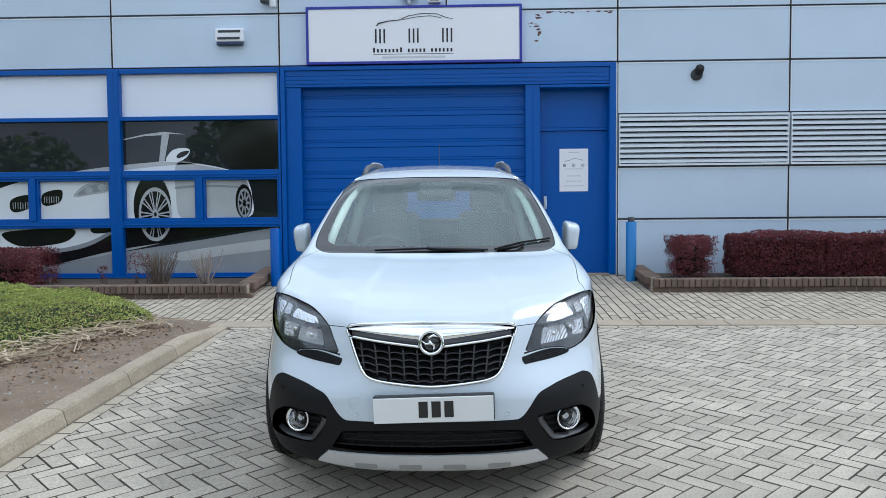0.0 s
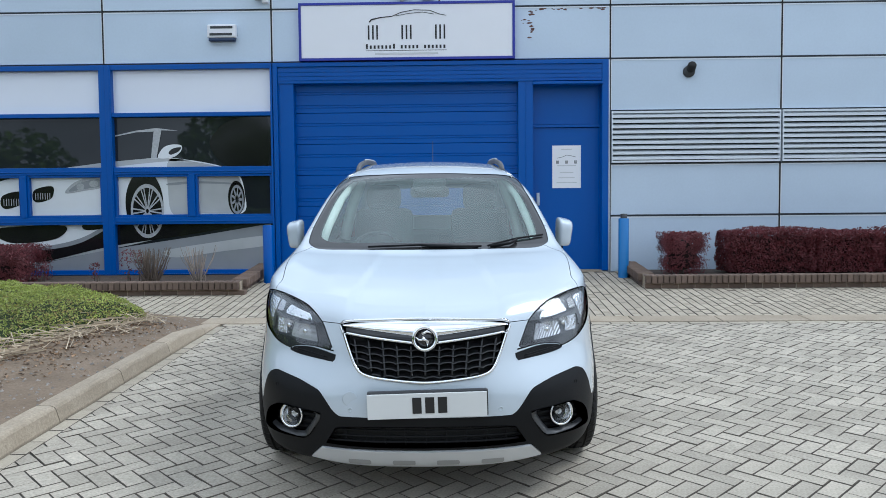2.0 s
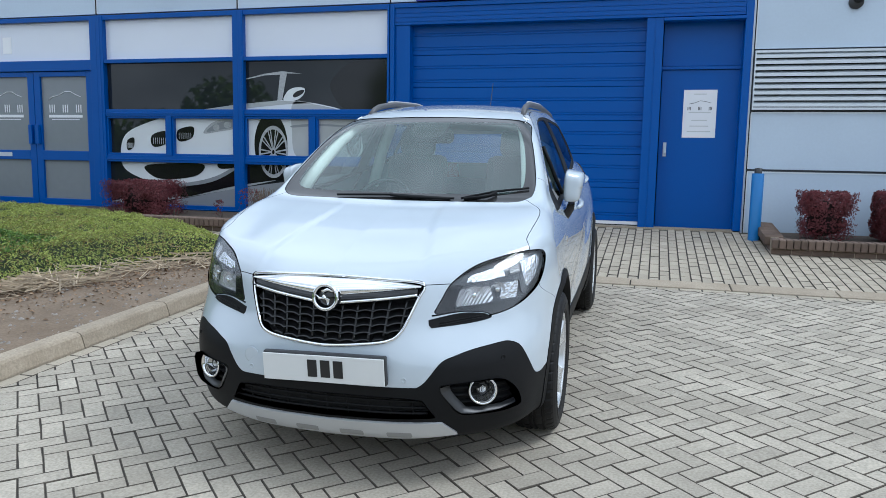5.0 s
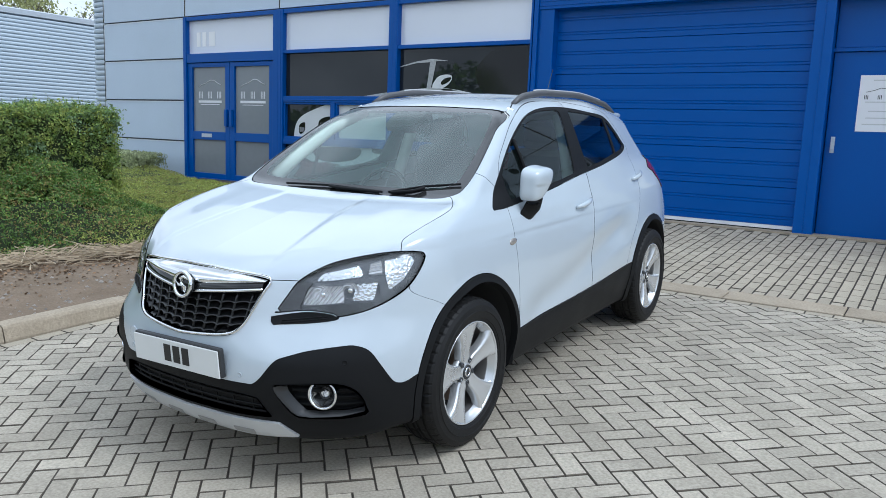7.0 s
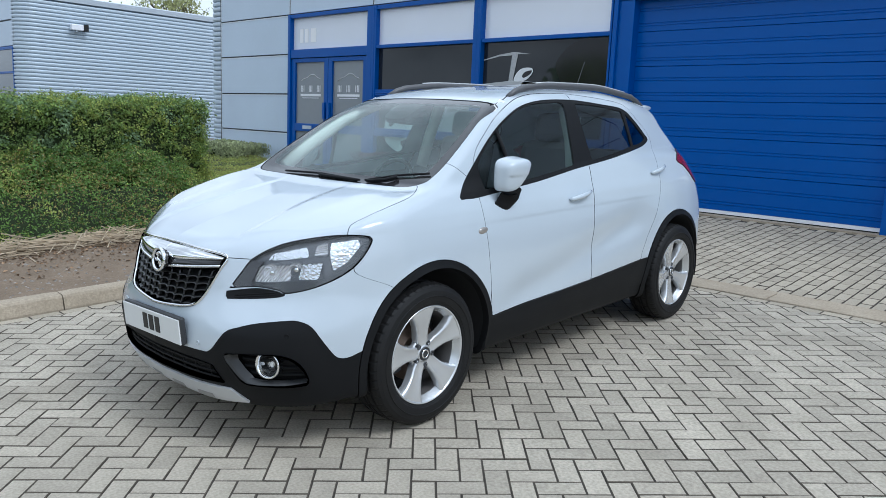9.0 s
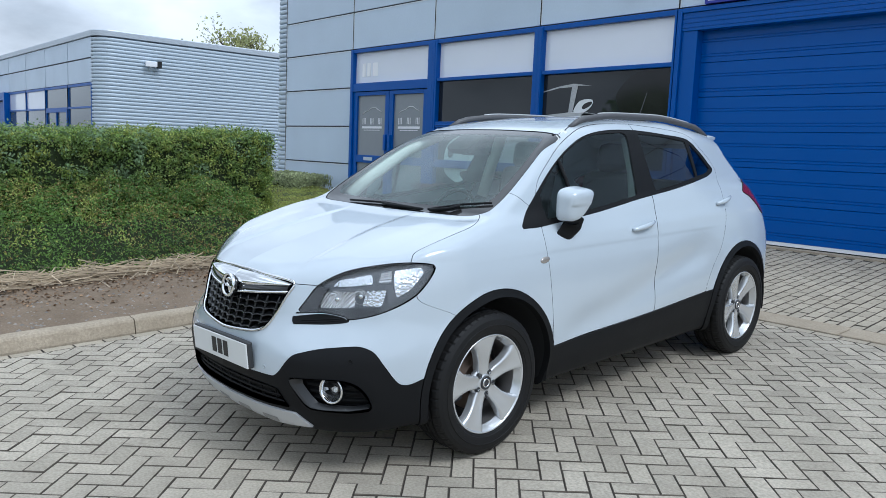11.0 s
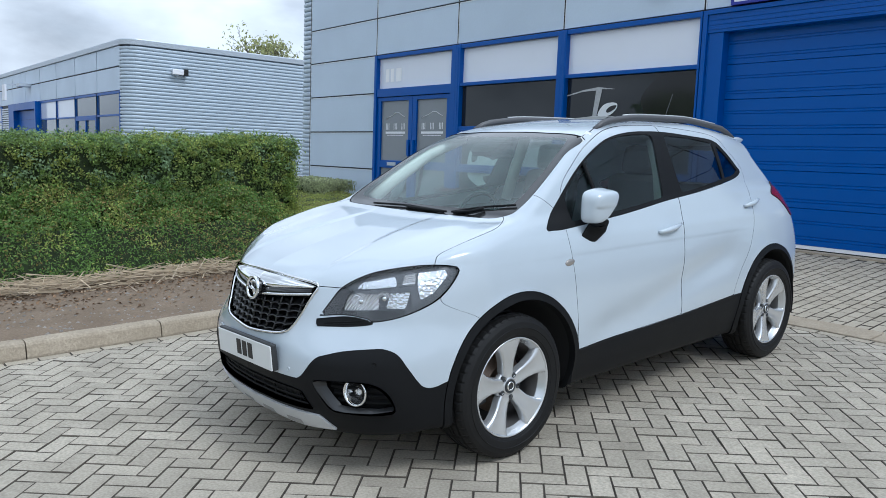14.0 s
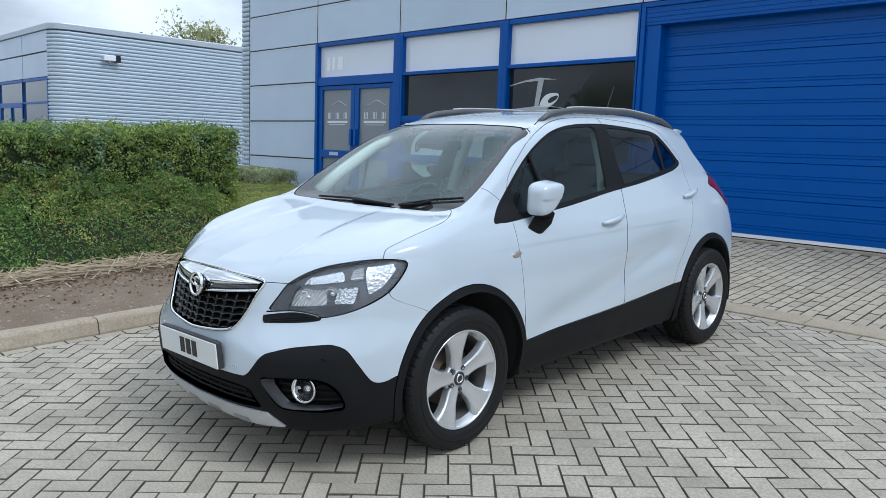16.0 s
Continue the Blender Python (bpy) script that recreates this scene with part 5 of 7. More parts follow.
# side mirrors
for sx in (1, -1):
    mir = holder("door_mirror")
    mir.parent = car
    bm = bmesh.new()
    bmesh.ops.create_cube(bm, size=2.0)
    bmesh.ops.subdivide_edges(bm, edges=bm.edges[:], cuts=11, use_grid_fill=True)
    for v in bm.verts:
        p = v.co / (abs(v.co.x) ** 5 + abs(v.co.y) ** 5 + abs(v.co.z) ** 5) ** 0.2
        t = (p.y + 1) / 2
        keen = 1 - 0.22 * (1 - t) ** 2
        low = 1.06 - 0.62 * t ** 1.5 if p.z < 0 else 1.0
        v.co = Vector((sx * (0.851 + 0.053 * p.x * keen * (1 + (0.20 if p.x > 0 else -0.08) * p.z)), 0.612 + 0.078 * p.y * ((1 + 0.52 * p.z) if p.y > 0 else 1.0) + 0.022 * p.x, 1.158 + 0.093 * p.z * keen * low - 0.012 * p.x * (p.z > 0)))
    if sx < 0:
        bmesh.ops.reverse_faces(bm, faces=bm.faces[:])
    part("cap", bm, WHITE_PAINT, mir, "white painted mirror cap", True)
    bm = bmesh.new()
    bmesh.ops.create_circle(bm, cap_ends=True, segments=32, radius=1.0, matrix=pose(sx * 0.853, 0.694, 1.178, 90, 0, 4 * sx) @ Matrix.Diagonal((0.038, 0.050, 1, 1)))
    part("mirror_glass", bm, CHROME, mir)
    bm = bmesh.new()
    bmesh.ops.create_cone(bm, cap_ends=True, segments=32, radius1=1.0, radius2=1.0, depth=0.02, matrix=pose(sx * 0.853, 0.682, 1.178, 90, 0, 4 * sx) @ Matrix.Diagonal((0.041, 0.053, 1, 1)))
    part("bezel", bm, BLACK_PLASTIC, mir)
    arm = [(0.846, 0.635, 1.078), (0.840, 0.622, 1.045), (0.818, 0.590, 0.998), (0.795, 0.560, 0.972), (0.76, 0.54, 0.970)]
    vs, fs = [], []
    for q, (x, y, z) in enumerate(arm):
        hw, hh = (0.072, 0.066, 0.060, 0.058, 0.062)[q], (0.024, 0.040, 0.044, 0.042, 0.050)[q]
        for i in range(16):
            a = 2 * math.pi * i / 16
            vs.append((sx * (x + 0.4 * hh * math.cos(a) * (1 if q < 2 else 0.2)), y + hw * math.cos(a), z + hh * math.sin(a)))
    for q in range(len(arm) - 1):
        for i in range(16):
            k2 = (i + 1) % 16
            f = (q * 16 + i, q * 16 + k2, (q + 1) * 16 + k2, (q + 1) * 16 + i)
            fs.append(f)
    fs += [tuple(range(16)), tuple(range(64, 80))]
    link_mesh("arm", vs, fs, BLACK_PLASTIC, mir, "black mirror arm", smooth=True)

# door handles, repeaters, glass divider
for k, sx in enumerate((1, -1)):
    for door, y0, y1, z0, z1 in ((doors_f[k], 1.205, 1.44, 0.982, 1.012), (doors_r[k], 2.245, 2.47, 1.072, 1.108)):
        pts, rad = [], []
        for t in np.linspace(0, 1, 9):
            y, z = y0 + (y1 - y0) * t, z0 + (z1 - z0) * t
            lift = 0.026 * math.sin(math.pi * min(max(t, 0.04), 0.96)) ** 0.5
            pts.append((sx * float(flank_x(y, z)[0] + lift), y, z))
            rad.append(0.010 + 0.006 * math.sin(math.pi * t))
        tube("handle", pts, 0.013, WHITE_PAINT, door, 10, "white door handle", radii=rad)
    y, z = 0.412, 0.894
    x = float(flank_x(y, z)[0])
    bm = bmesh.new()
    bmesh.ops.create_uvsphere(bm, u_segments=20, v_segments=12, radius=1.0, matrix=pose(sx * x, y, z, 6, 0, 0) @ Matrix.Diagonal((0.008, 0.037, 0.017, 1)))
    part("side_repeater", bm, AMBER, car, "clear side repeater lamp", True)
    pts = [(sx * float(flank_x(yy, zz, 0.004)[0]), yy, zz) for yy, zz in ((0.722, 1.376), (0.735, 1.28), (0.745, 1.19), (0.752, 1.106))]
    tube("quarter_light_bar", pts, 0.011, BLACK_PLASTIC, doors_f[k], 8)
    # roof rail
    pts, rad = [], []
    for t in np.linspace(0, 1, 22):
        y = 1.02 + 1.58 * t
        x = 0.492 - 0.030 * math.sin(math.pi * t) + 0.004
        z = float(ROOF(y)) - 0.10 * x * x - 0.14 * max(x - 0.42, 0) ** 1.3
        up = 0.034 * min(1, t / 0.07, (1 - t) / 0.09) ** 0.8 - 0.008
        pts.append((sx * x, y, z + up))
        rad.append(0.019 - 0.004 * (1 - min(1, t / 0.08, (1 - t) / 0.08)))
    rail = tube("roof_rail", pts, 0.016, mat("rail grey", (0.10, 0.10, 0.105), 0.45, 0.2) if sx > 0 else bpy.data.materials["rail grey"], car, 10, "dark grey roof rail", radii=rad)
    tube("bright_strip", [(p[0] - sx * 0.004, p[1], p[2] + 0.0205) for p in pts[4:19]], 0.0050, SATIN, rail, 6)
    # dark ditch along the roof
    ditch = []
    for t in np.linspace(0, 1, 10):
        y = 0.83 + 0.31 * t
        x = 0.530 - 0.055 * t
        z = float(ROOF(y)) - 0.10 * x * x - 0.14 * max(x - 0.42, 0) ** 1.3 - 0.012
        ditch.append((sx * x, y, z))
    tube("roof_seam", ditch, 0.006, BLACK_PLASTIC, car, 6)

tube("aerial", [(0.0, 2.46, float(ROOF(2.46))), (0.0, 2.50, float(ROOF(2.46)) + 0.07), (0.0, 2.60, float(ROOF(2.46)) + 0.26)], 0.0025, DARK_METAL, car, 6, "thin roof aerial")

# roof spoiler
vs, fs = [], []
for x in np.linspace(-0.515, 0.515, 31):
    zs = np.linspace(1.3, 1.7, 401)
    q = [float(zs[form(np.full(401, abs(x)), np.full(401, yy), zs) < 0].max()) for yy in (2.46, 2.60)]
    ty = 2.915 - 0.20 * (abs(x) / 0.515) ** 2.4
    tz = 1.524 - 0.05 * x * x
    for y, z in ((2.46, q[0] + 0.0015), (2.60, q[1] + 0.004), (ty - 0.05, tz + 0.006), (ty, tz - 0.004), (ty - 0.004, tz - 0.016), (ty - 0.05, tz - 0.035), (2.66, tz - 0.10)):
        vs.append((x, y, z))
for i in range(30):
    fs += [(i * 7 + j, i * 7 + j + 1, (i + 1) * 7 + j + 1, (i + 1) * 7 + j) for j in range(6)]
fs += [tuple(range(7))[::-1], tuple(range(210, 217))]
link_mesh("roof_spoiler", vs, fs, WHITE_PAINT, car, "white roof spoiler", smooth=True)

# wipers
def on_screen(x, z, off):
    lo, hi = 0.058 + 0.15 * x * x, 1.3
    for _ in range(40):
        m = (lo + hi) / 2
        if form(np.array([abs(x)]), np.array([m]), np.array([z]))[0] > off:
            lo = m
        else:
            hi = m
    return (x, lo, z)


for pts_xz, arm_xz in ((((-0.338, 1.127), (-0.2, 1.131), (-0.03, 1.135), (0.15, 1.130), (0.30, 1.126)), ((-0.04, 1.135), (0.02, 1.129), (0.28, 1.124))),
                       (((0.335, 1.127), (0.41, 1.143), (0.498, 1.160), (0.59, 1.170), (0.662, 1.178)), ((0.35, 1.125), (0.46, 1.138), (0.505, 1.156)))):
    w = tube("wiper", [on_screen(x, z, 0.008) for x, z in pts_xz], 0.006, BLACK_PLASTIC, car, 6, "black wiper")
    tube("arm", [on_screen(x, z, 0.012) for x, z in arm_xz], 0.008, BLACK_PLASTIC, w, 8)

# cabin
cabin = box("cabin_floor", -0.66, 0.66, 0.30, 2.7, 0.30, 0.36, GAP, car)
bm = bmesh.new()
box_into(bm, -0.66, 0.66, 0.30, 0.78, 0.72, 1.05, 0.05)
box_into(bm, -0.62, 0.62, 0.25, 0.60, 0.98, 1.075, 0.03)
box_into(bm, 0.20, 0.54, 0.62, 0.80, 0.98, 1.09, 0.05)
part("dashboard", bm, TRIM_GREY, car, "grey dashboard")
DRIVER = -0.36
wheel_at = pose(DRIVER, 0.90, 0.98, 62, 0, 0)
steer = tube("steering_wheel", [tuple(wheel_at @ Vector((0.185 * math.cos(a), 0.185 * math.sin(a), 0))) for a in np.linspace(0, 2 * math.pi, 32, endpoint=False)], 0.015, GLOSS_BLACK, car, 8, "black steering wheel", closed=True)
bm = bmesh.new()
box_into(bm, -0.17, 0.17, -0.02, 0.02, -0.012, 0.008, 0.006, wheel_at)
box_into(bm, -0.07, 0.07, -0.07, 0.05, -0.03, 0.012, 0.02, wheel_at)
part("boss", bm, GLOSS_BLACK, steer)


def seat(x, y, wide, headrests, name):
    s = holder(name)
    s.parent = car
    bm = bmesh.new()
    box_into(bm, x - wide, x + wide, y - 0.28, y + 0.24, 0.46, 0.62, 0.06)
    part("cushion", bm, SEATCLOTH, s)
    bm = bmesh.new()
    box_into(bm, -wide, wide, -0.07, 0.07, 0.0, 0.72 if name == "front_seat" else 0.50, 0.06, pose(x, y + 0.27, 0.58, -14, 0, 0))
    part("backrest", bm, SEATCLOTH, s)
    for hx in headrests:
        bm = bmesh.new()
        box_into(bm, -0.13, 0.13, -0.05, 0.05, 0.71, 0.90, 0.045, pose(hx, y + 0.27, 0.58, -12, 0, 0))
        box_into(bm, -0.06, -0.048, -0.006, 0.006, 0.58, 0.70, 0.0, pose(hx, y + 0.27, 0.58, -12, 0, 0))
        box_into(bm, 0.048, 0.06, -0.006, 0.006, 0.58, 0.70, 0.0, pose(hx, y + 0.27, 0.58, -12, 0, 0))
        part("headrest", bm, SEATCLOTH, s)


seat(-0.37, 1.25, 0.225, (-0.37,), "front_seat")
seat(0.37, 1.25, 0.225, (0.37,), "front_seat")
seat(0.0, 2.10, 0.58, (), "rear_seat")
bm = bmesh.new()
box_into(bm, -0.125, 0.125, 0.74, 0.77, 1.385, 1.465, 0.025)
part("rear_view_mirror", bm, GLOSS_BLACK, car, "black interior mirror")
O_POD = outline([(-0.105, 1.53), (-0.100, 1.455), (-0.075, 1.432), (0.0, 1.428), (0.075, 1.432), (0.100, 1.455), (0.105, 1.53)], 5, (0, 6))
V, T = p_clear
pr = split(V, T, inside(O_POD, V[:, 0], V[:, 2]))[0]
panel("sensor_pod", pr, TRIM_BLACK, car, "joined", off=-0.007, rim=0.03, rim_mat=GAP, label="dark sensor pod behind the screen")
for sx in (1, -1):
    tube("pillar_trim", [(sx * 0.650, 0.29, 1.12), (sx * 0.625, 0.45, 1.24), (sx * 0.575, 0.70, 1.40), (sx * 0.515, 0.94, 1.505)], 0.042, TRIM_LIGHT, car, 8, "pale inner pillar trim")
    tube("belt_pillar", [(sx * 0.655, 1.50, 1.06), (sx * 0.60, 1.54, 1.30), (sx * 0.53, 1.56, 1.50)], 0.040, TRIM_LIGHT, car, 8)
V, T = p_roof
panel("headlining", (V, T), TRIM_LIGHT, car, "joined", off=-0.035, rim=0.0)
V, T = p_door_f
low = split(V, T, V[:, 2] - 1.06)[0]
panel("door_card", low, TRIM_GREY, car, "pair", off=-0.07, rim=0.0)
V, T = p_door_r
low = split(V, T, V[:, 2] - 1.08)[0]
panel("door_card", low, TRIM_GREY, car, "pair", off=-0.07, rim=0.0)

# clear panes let the daylight through
for pane_ob in car.children_recursive:
    if pane_ob.type == "MESH" and pane_ob.data.materials and pane_ob.data.materials[0] in (LENS, SCREEN, TINT, PRIVACY):
        pane_ob.visible_shadow = False

# ---- the building ----
W = 11.236
ROWS_Z = (0.30, 1.14, 1.905, 2.675, 3.435, 4.205, 4.97, 5.74, 6.5)
END_ROWS = (0.20, 1.02, 1.825, 2.64, 3.435, 4.205, 4.97, 5.74, 6.5)
COLS = (-12.80, -10.05, -7.42, -4.83, -2.33, 0.14, 2.63, 5.11, 7.60, 10.1)
wall = tagged(holder("wall_north"), "unit front clad in pale blue-grey metal panels", "wall", kind="structure")
# backing wall with its openings left free
for x0, x1, z0, z1 in ((-12.8, -10.05, 0.1, 3.42), (2.62, 10.1, 0.1, 3.42), (-12.8, 10.1, 3.42, 6.5)):
    box("backing", x0, x1, W + 0.022, W + 0.30, z0, z1, PANEL_DARK, wall)
box("room_wall", -10.05, 2.62, W + 0.9, W + 1.0, 0.1, 3.42, PANEL_DARK, wall)
box("room_ceiling", -10.05, 2.62, W + 0.30, W + 1.0, 3.42, 3.5, PANEL_DARK, wall)


def clad_panel(x0, x1, z0, z1):
    g, h = 0.015, 0.014
    bm = bmesh.new()
    box_into(bm, x0 + g, x1 - g, W, W + 0.02, z0 + h, z1 - h, 0.004)
    part("panel", bm, PANEL, wall)
    box("bead", x0 + g, x1 - g, W - 0.006, W + 0.004, z1 - h - 0.018, z1 - h, LOUVRE, wall)
    box("gasket", x0 - 0.012, x0 + 0.010, W - 0.010, W + 0.018, z0 + h, z1 - h, GAP, wall)
    box("bead", x0 + 0.011, x0 + g + 0.010, W - 0.008, W + 0.004, z0 + h, z1 - h - 0.018, LOUVRE, wall)
    box("bead", x1 - g - 0.006, x1 - 0.013, W - 0.008, W + 0.004, z0 + h, z1 - h - 0.018, LOUVRE, wall)


for i in range(len(COLS) - 1):
    for j in range(len(ROWS_Z) - 1):
        rows_z = END_ROWS if i == 0 else ROWS_Z
        x0, x1, z0, z1 = COLS[i], COLS[i + 1], rows_z[j], rows_z[j + 1]
        low = z1 < 3.5
        if low and 1 <= i <= 5:
            continue
        if low and i >= 6 and j == 2:
            continue
        clad_panel(x0, x1, z0, z1)
box("plinth", 2.62, 10.1, W - 0.012, W + 0.02, 0.16, 0.30, ALU, wall)
box("plinth", -12.8, -10.05, W - 0.012, W + 0.02, 0.10, 0.30, PANEL_DARK, wall)

# louvres
for x0, x1 in ((2.63, 5.11), (5.11, 7.60), (7.60, 10.1)):
    lv = tagged(holder("louvre"), "silver metal louvre vent of horizontal blades", "vent", "louvre vents in the wall")
    box("backing", x0 + 0.02, x1 - 0.02, W + 0.015, W + 0.02, 1.92, 2.66, GAP, lv)
    for a, b, c, d in ((x0 + 0.016, x0 + 0.030, 1.917, 2.663), (x1 - 0.030, x1 - 0.016, 1.917, 2.663), (x0 + 0.030, x1 - 0.030, 1.917, 1.945), (x0 + 0.030, x1 - 0.030, 2.635, 2.663)):
        box("frame", a, b, W - 0.055, W + 0.016, c, d, LOUVRE, lv)
    for k in range(9):
        z = 1.957 + k * 0.0765
        bm = bmesh.new()
        vs = [bm.verts.new(v) for v in ((x0 + 0.030, W - 0.052, z), (x0 + 0.030, W - 0.052, z + 0.036), (x0 + 0.030, W + 0.012, z + 0.066), (x0 + 0.030, W + 0.012, z + 0.058), (x0 + 0.030, W - 0.046, z + 0.030), (x0 + 0.030, W - 0.046, z))]
        we = [bm.verts.new((x1 - 0.030, v.co.y, v.co.z)) for v in vs]
        for q in range(6):
            bm.faces.new((vs[q], vs[(q + 1) % 6], we[(q + 1) % 6], we[q]))
        part("blade", bm, LOUVRE, lv)

# corrugated curved corner and end wall
def corrugated(name, path, z0, z1, pitch, depth, material, parent=None):
    """Horizontal corrugations along a plan path."""
    n = int((z1 - z0) / pitch)
    zs, ds = [], []
    for k in range(n):
        for t, d in ((0.0, 0.0), (0.05, -1.0), (0.16, -1.0), (0.22, 0.2), (0.45, 0.55), (0.75, 0.6), (0.96, 0.4)):
            zs.append(z0 + (k + t) * pitch)
            ds.append(d * depth)
    P = np.array(path)
    T = np.gradient(P, axis=0)
    T /= np.linalg.norm(T, axis=1)[:, None]
    N = np.stack([T[:, 1], -T[:, 0]], 1)
    vs, fs = [], []
    for p, nn in zip(P, N):
        for z, d in zip(zs, ds):
            vs.append((p[0] + nn[0] * d, p[1] + nn[1] * d, z))
    m = len(zs)
    for i in range(len(P) - 1):
        for j in range(m - 1):
            fs.append((i * m + j, (i + 1) * m + j, (i + 1) * m + j + 1, i * m + j + 1))
    return link_mesh(name, vs, fs, material, parent)


path = [(-13.41, W + 14.0)] + [(-13.41, W + 0.5 + 3 * k) for k in (3, 1)]
path += [(-13.11 - 0.30 * math.cos(a), W + 0.33 - 0.30 * math.sin(a)) for a in np.linspace(0, math.pi / 2, 9)] + [(-12.95, W + 0.03), (-12.825, W + 0.03)]
end_wall = tagged(corrugated("wall_west", path, 0.1, 6.5, 0.112, 0.036, ZINC), "silver corrugated cladding round the building corner", "wall", kind="structure")
wall_e = tagged(box("wall_east", 10.1, 10.4, W, W + 14, 0.1, 6.5, PANEL), "panel-clad end wall", "wall", kind="structure")
roof_o = tagged(box("roof_main", -13.2, 10.4, W + 0.3, W + 14, 6.5, 6.7, ZINC), "flat metal roof", "roof", kind="structure")
back_w = tagged(box("wall_south", -13.2, 10.4, W + 14, W + 14.3, 0.1, 6.5, PANEL), "plain back wall", "wall", kind="structure")

# blue glazing: frames, panes, printed film
def bar(parent, x0, x1, z0, z1, y0=-0.045, y1=0.09, name="window_frame", material=None):
    bm = bmesh.new()
    box_into(bm, x0, x1, W + y0, W + y1, z0, z1, 0.005)
    return part(name, bm, material or BLUE, parent)


def pane(parent, x0, x1, z0, z1, material, y=0.035, name="pane"):
    return box(name, x0, x1, W + y, W + y + 0.012, z0, z1, material, parent)


for name, x0, x1, mid in (("window_1", -7.28, -4.90, -6.08), ("window_2", -4.72, -2.36, -3.555)):
    wd = tagged(holder(name), "blue-framed window wall with dark film and a printed car picture", "window", kind="structure")
    xl, xr = x0 - 0.12 if name == "window_1" else x0 - 0.09, x1 + 0.09 if name == "window_1" else x1 + 0.03
    bar(wd, xl, x0, 0.25, 3.42, -0.06)
    bar(wd, x1, xr, 0.25, 3.42, -0.06)
    bar(wd, xl + 0.05, xl + 0.075, 0.27, 3.40, -0.068, -0.058)
    for z0, z1 in ((0.25, 0.39), (1.07, 1.18), (1.81, 1.92), (2.66, 2.72), (3.35, 3.42)):
        bar(wd, x0, x1, z0, z1)
        if z1 - z0 > 0.09:
            bar(wd, x0, x1, z0 + 0.035, z0 + 0.055, -0.054, -0.044)
    bar(wd, mid - 0.045, mid + 0.045, 1.18, 1.81, -0.055)
    for a, b in ((x0, mid - 0.045), (mid + 0.045, x1)):
        for c, d, e, f in ((a, a + 0.035, 1.18, 1.81), (b - 0.035, b, 1.18, 1.81), (a + 0.035, b - 0.035, 1.18, 1.215), (a + 0.035, b - 0.035, 1.775, 1.81)):
            bar(wd, c, d, e, f, -0.03, 0.06, "sash")
        pane(wd, a + 0.035, b - 0.035, 1.215, 1.775, FILM)
    pane(wd, x0, x1, 2.72, 3.35, WHITE_PANE)
    pane(wd, x0, x1, 1.92, 2.66, FILM)
    pane(wd, x0, x1, 0.39, 1.07, FILM)
    for z in (0.33, 0.28):
        bar(wd, xl, xr, z - 0.006, z + 0.006, -0.075, -0.044, "sill_line")


def gx(px):
    return -4.72 + (px - 216) * 0.0084


def gz(py):
    return 2.66 - (py - 214) * 0.00843


def film(name, pts, material, layer, parent, smooth_line=True, sharp=()):
    P = outline([(gx(a), gz(b)) for a, b in pts], 5, sharp if smooth_line else range(len(pts)))
    y = W + 0.033 - 0.002 * layer
    return link_mesh(name, [(p[0], y, p[1]) for p in P], [tuple(range(len(P)))], material, parent)


def film_disc(name, cx, cy, rx, ry, material, layer, parent, hole=0.0):
    n = 40
    y = W + 0.033 - 0.002 * layer
    vs = [(gx(cx + rx * math.cos(t)), y, gz(cy + ry * math.sin(t))) for t in np.linspace(0, 2 * math.pi, n, endpoint=False)]
    if not hole:
        return link_mesh(name, vs, [tuple(range(n))], material, parent)
    vs += [(gx(cx + hole * rx * math.cos(t)), y, gz(cy + hole * ry * math.sin(t))) for t in np.linspace(0, 2 * math.pi, n, endpoint=False)]
    return link_mesh(name, vs, [(i, (i + 1) % n, n + (i + 1) % n, n + i) for i in range(n)], material, parent)


picture = tagged(holder("window_picture"), "printed window film showing a white car on a dark ground", "window film")
film("floor_grey", [(-85, 497), (60, 474), (200, 447), (360, 424), (492, 403), (492, 484), (-85, 497)], FILM_GREY, 1, picture, False)
film("car_body", [(-62, 372), (-45, 345), (5, 325), (60, 312), (140, 301), (215, 292), (252, 288), (300, 285), (352, 290), (405, 301), (436, 316), (446, 350), (441, 384), (370, 386), (310, 388), (240, 394), (196, 402), (150, 434), (90, 446), (20, 442), (-30, 430), (-60, 410)], FILM_WHITE, 2, picture)
film("car_shadow", [(75, 452), (200, 412), (300, 398), (445, 388), (470, 398), (360, 419), (200, 442), (80, 468)], FILM_BLACK, 3, picture)
film("windscreen_line", [(217, 245), (255, 237), (290, 233), (300, 234), (330, 238), (300, 237), (290, 285), (280, 286), (286, 239), (255, 240), (217, 247)], FILM_SILVER, 3, picture, False)
film("bonnet_print", [(100, 306), (160, 297), (225, 290), (290, 286), (350, 290), (300, 292), (225, 299), (150, 309)], FILM_DUSK, 3, picture)
film("flank_line", [(312, 330), (360, 327), (420, 330), (437, 334), (420, 333), (360, 331), (312, 334)], FILM_GREY, 4, picture)
film("bumper_shade", [(60, 398), (120, 392), (196, 384), (196, 396), (150, 402), (100, 404), (40, 404)], FILM_DUSK, 3, picture)
film("bumper_lip", [(-10, 436), (40, 444), (100, 438), (150, 426), (196, 404), (196, 410), (150, 434), (100, 445), (40, 449)], FILM_GREY, 4, picture)
film("floor_streak", [(-85, 480), (60, 462), (200, 440), (300, 425), (200, 447), (60, 472), (-85, 492)], FILM_DUSK, 2, picture)
film("floor_streak", [(300, 450), (400, 434), (492, 424), (492, 440), (400, 452), (320, 462)], FILM_DUSK, 2, picture)
# not part of the picture: a tree's dark reflection laid on as film
film("tree_print", [(385, 262), (400, 236), (420, 222), (450, 216), (488, 216), (488, 300), (450, 302), (410, 298)], FILM_BLACK, 1, picture)
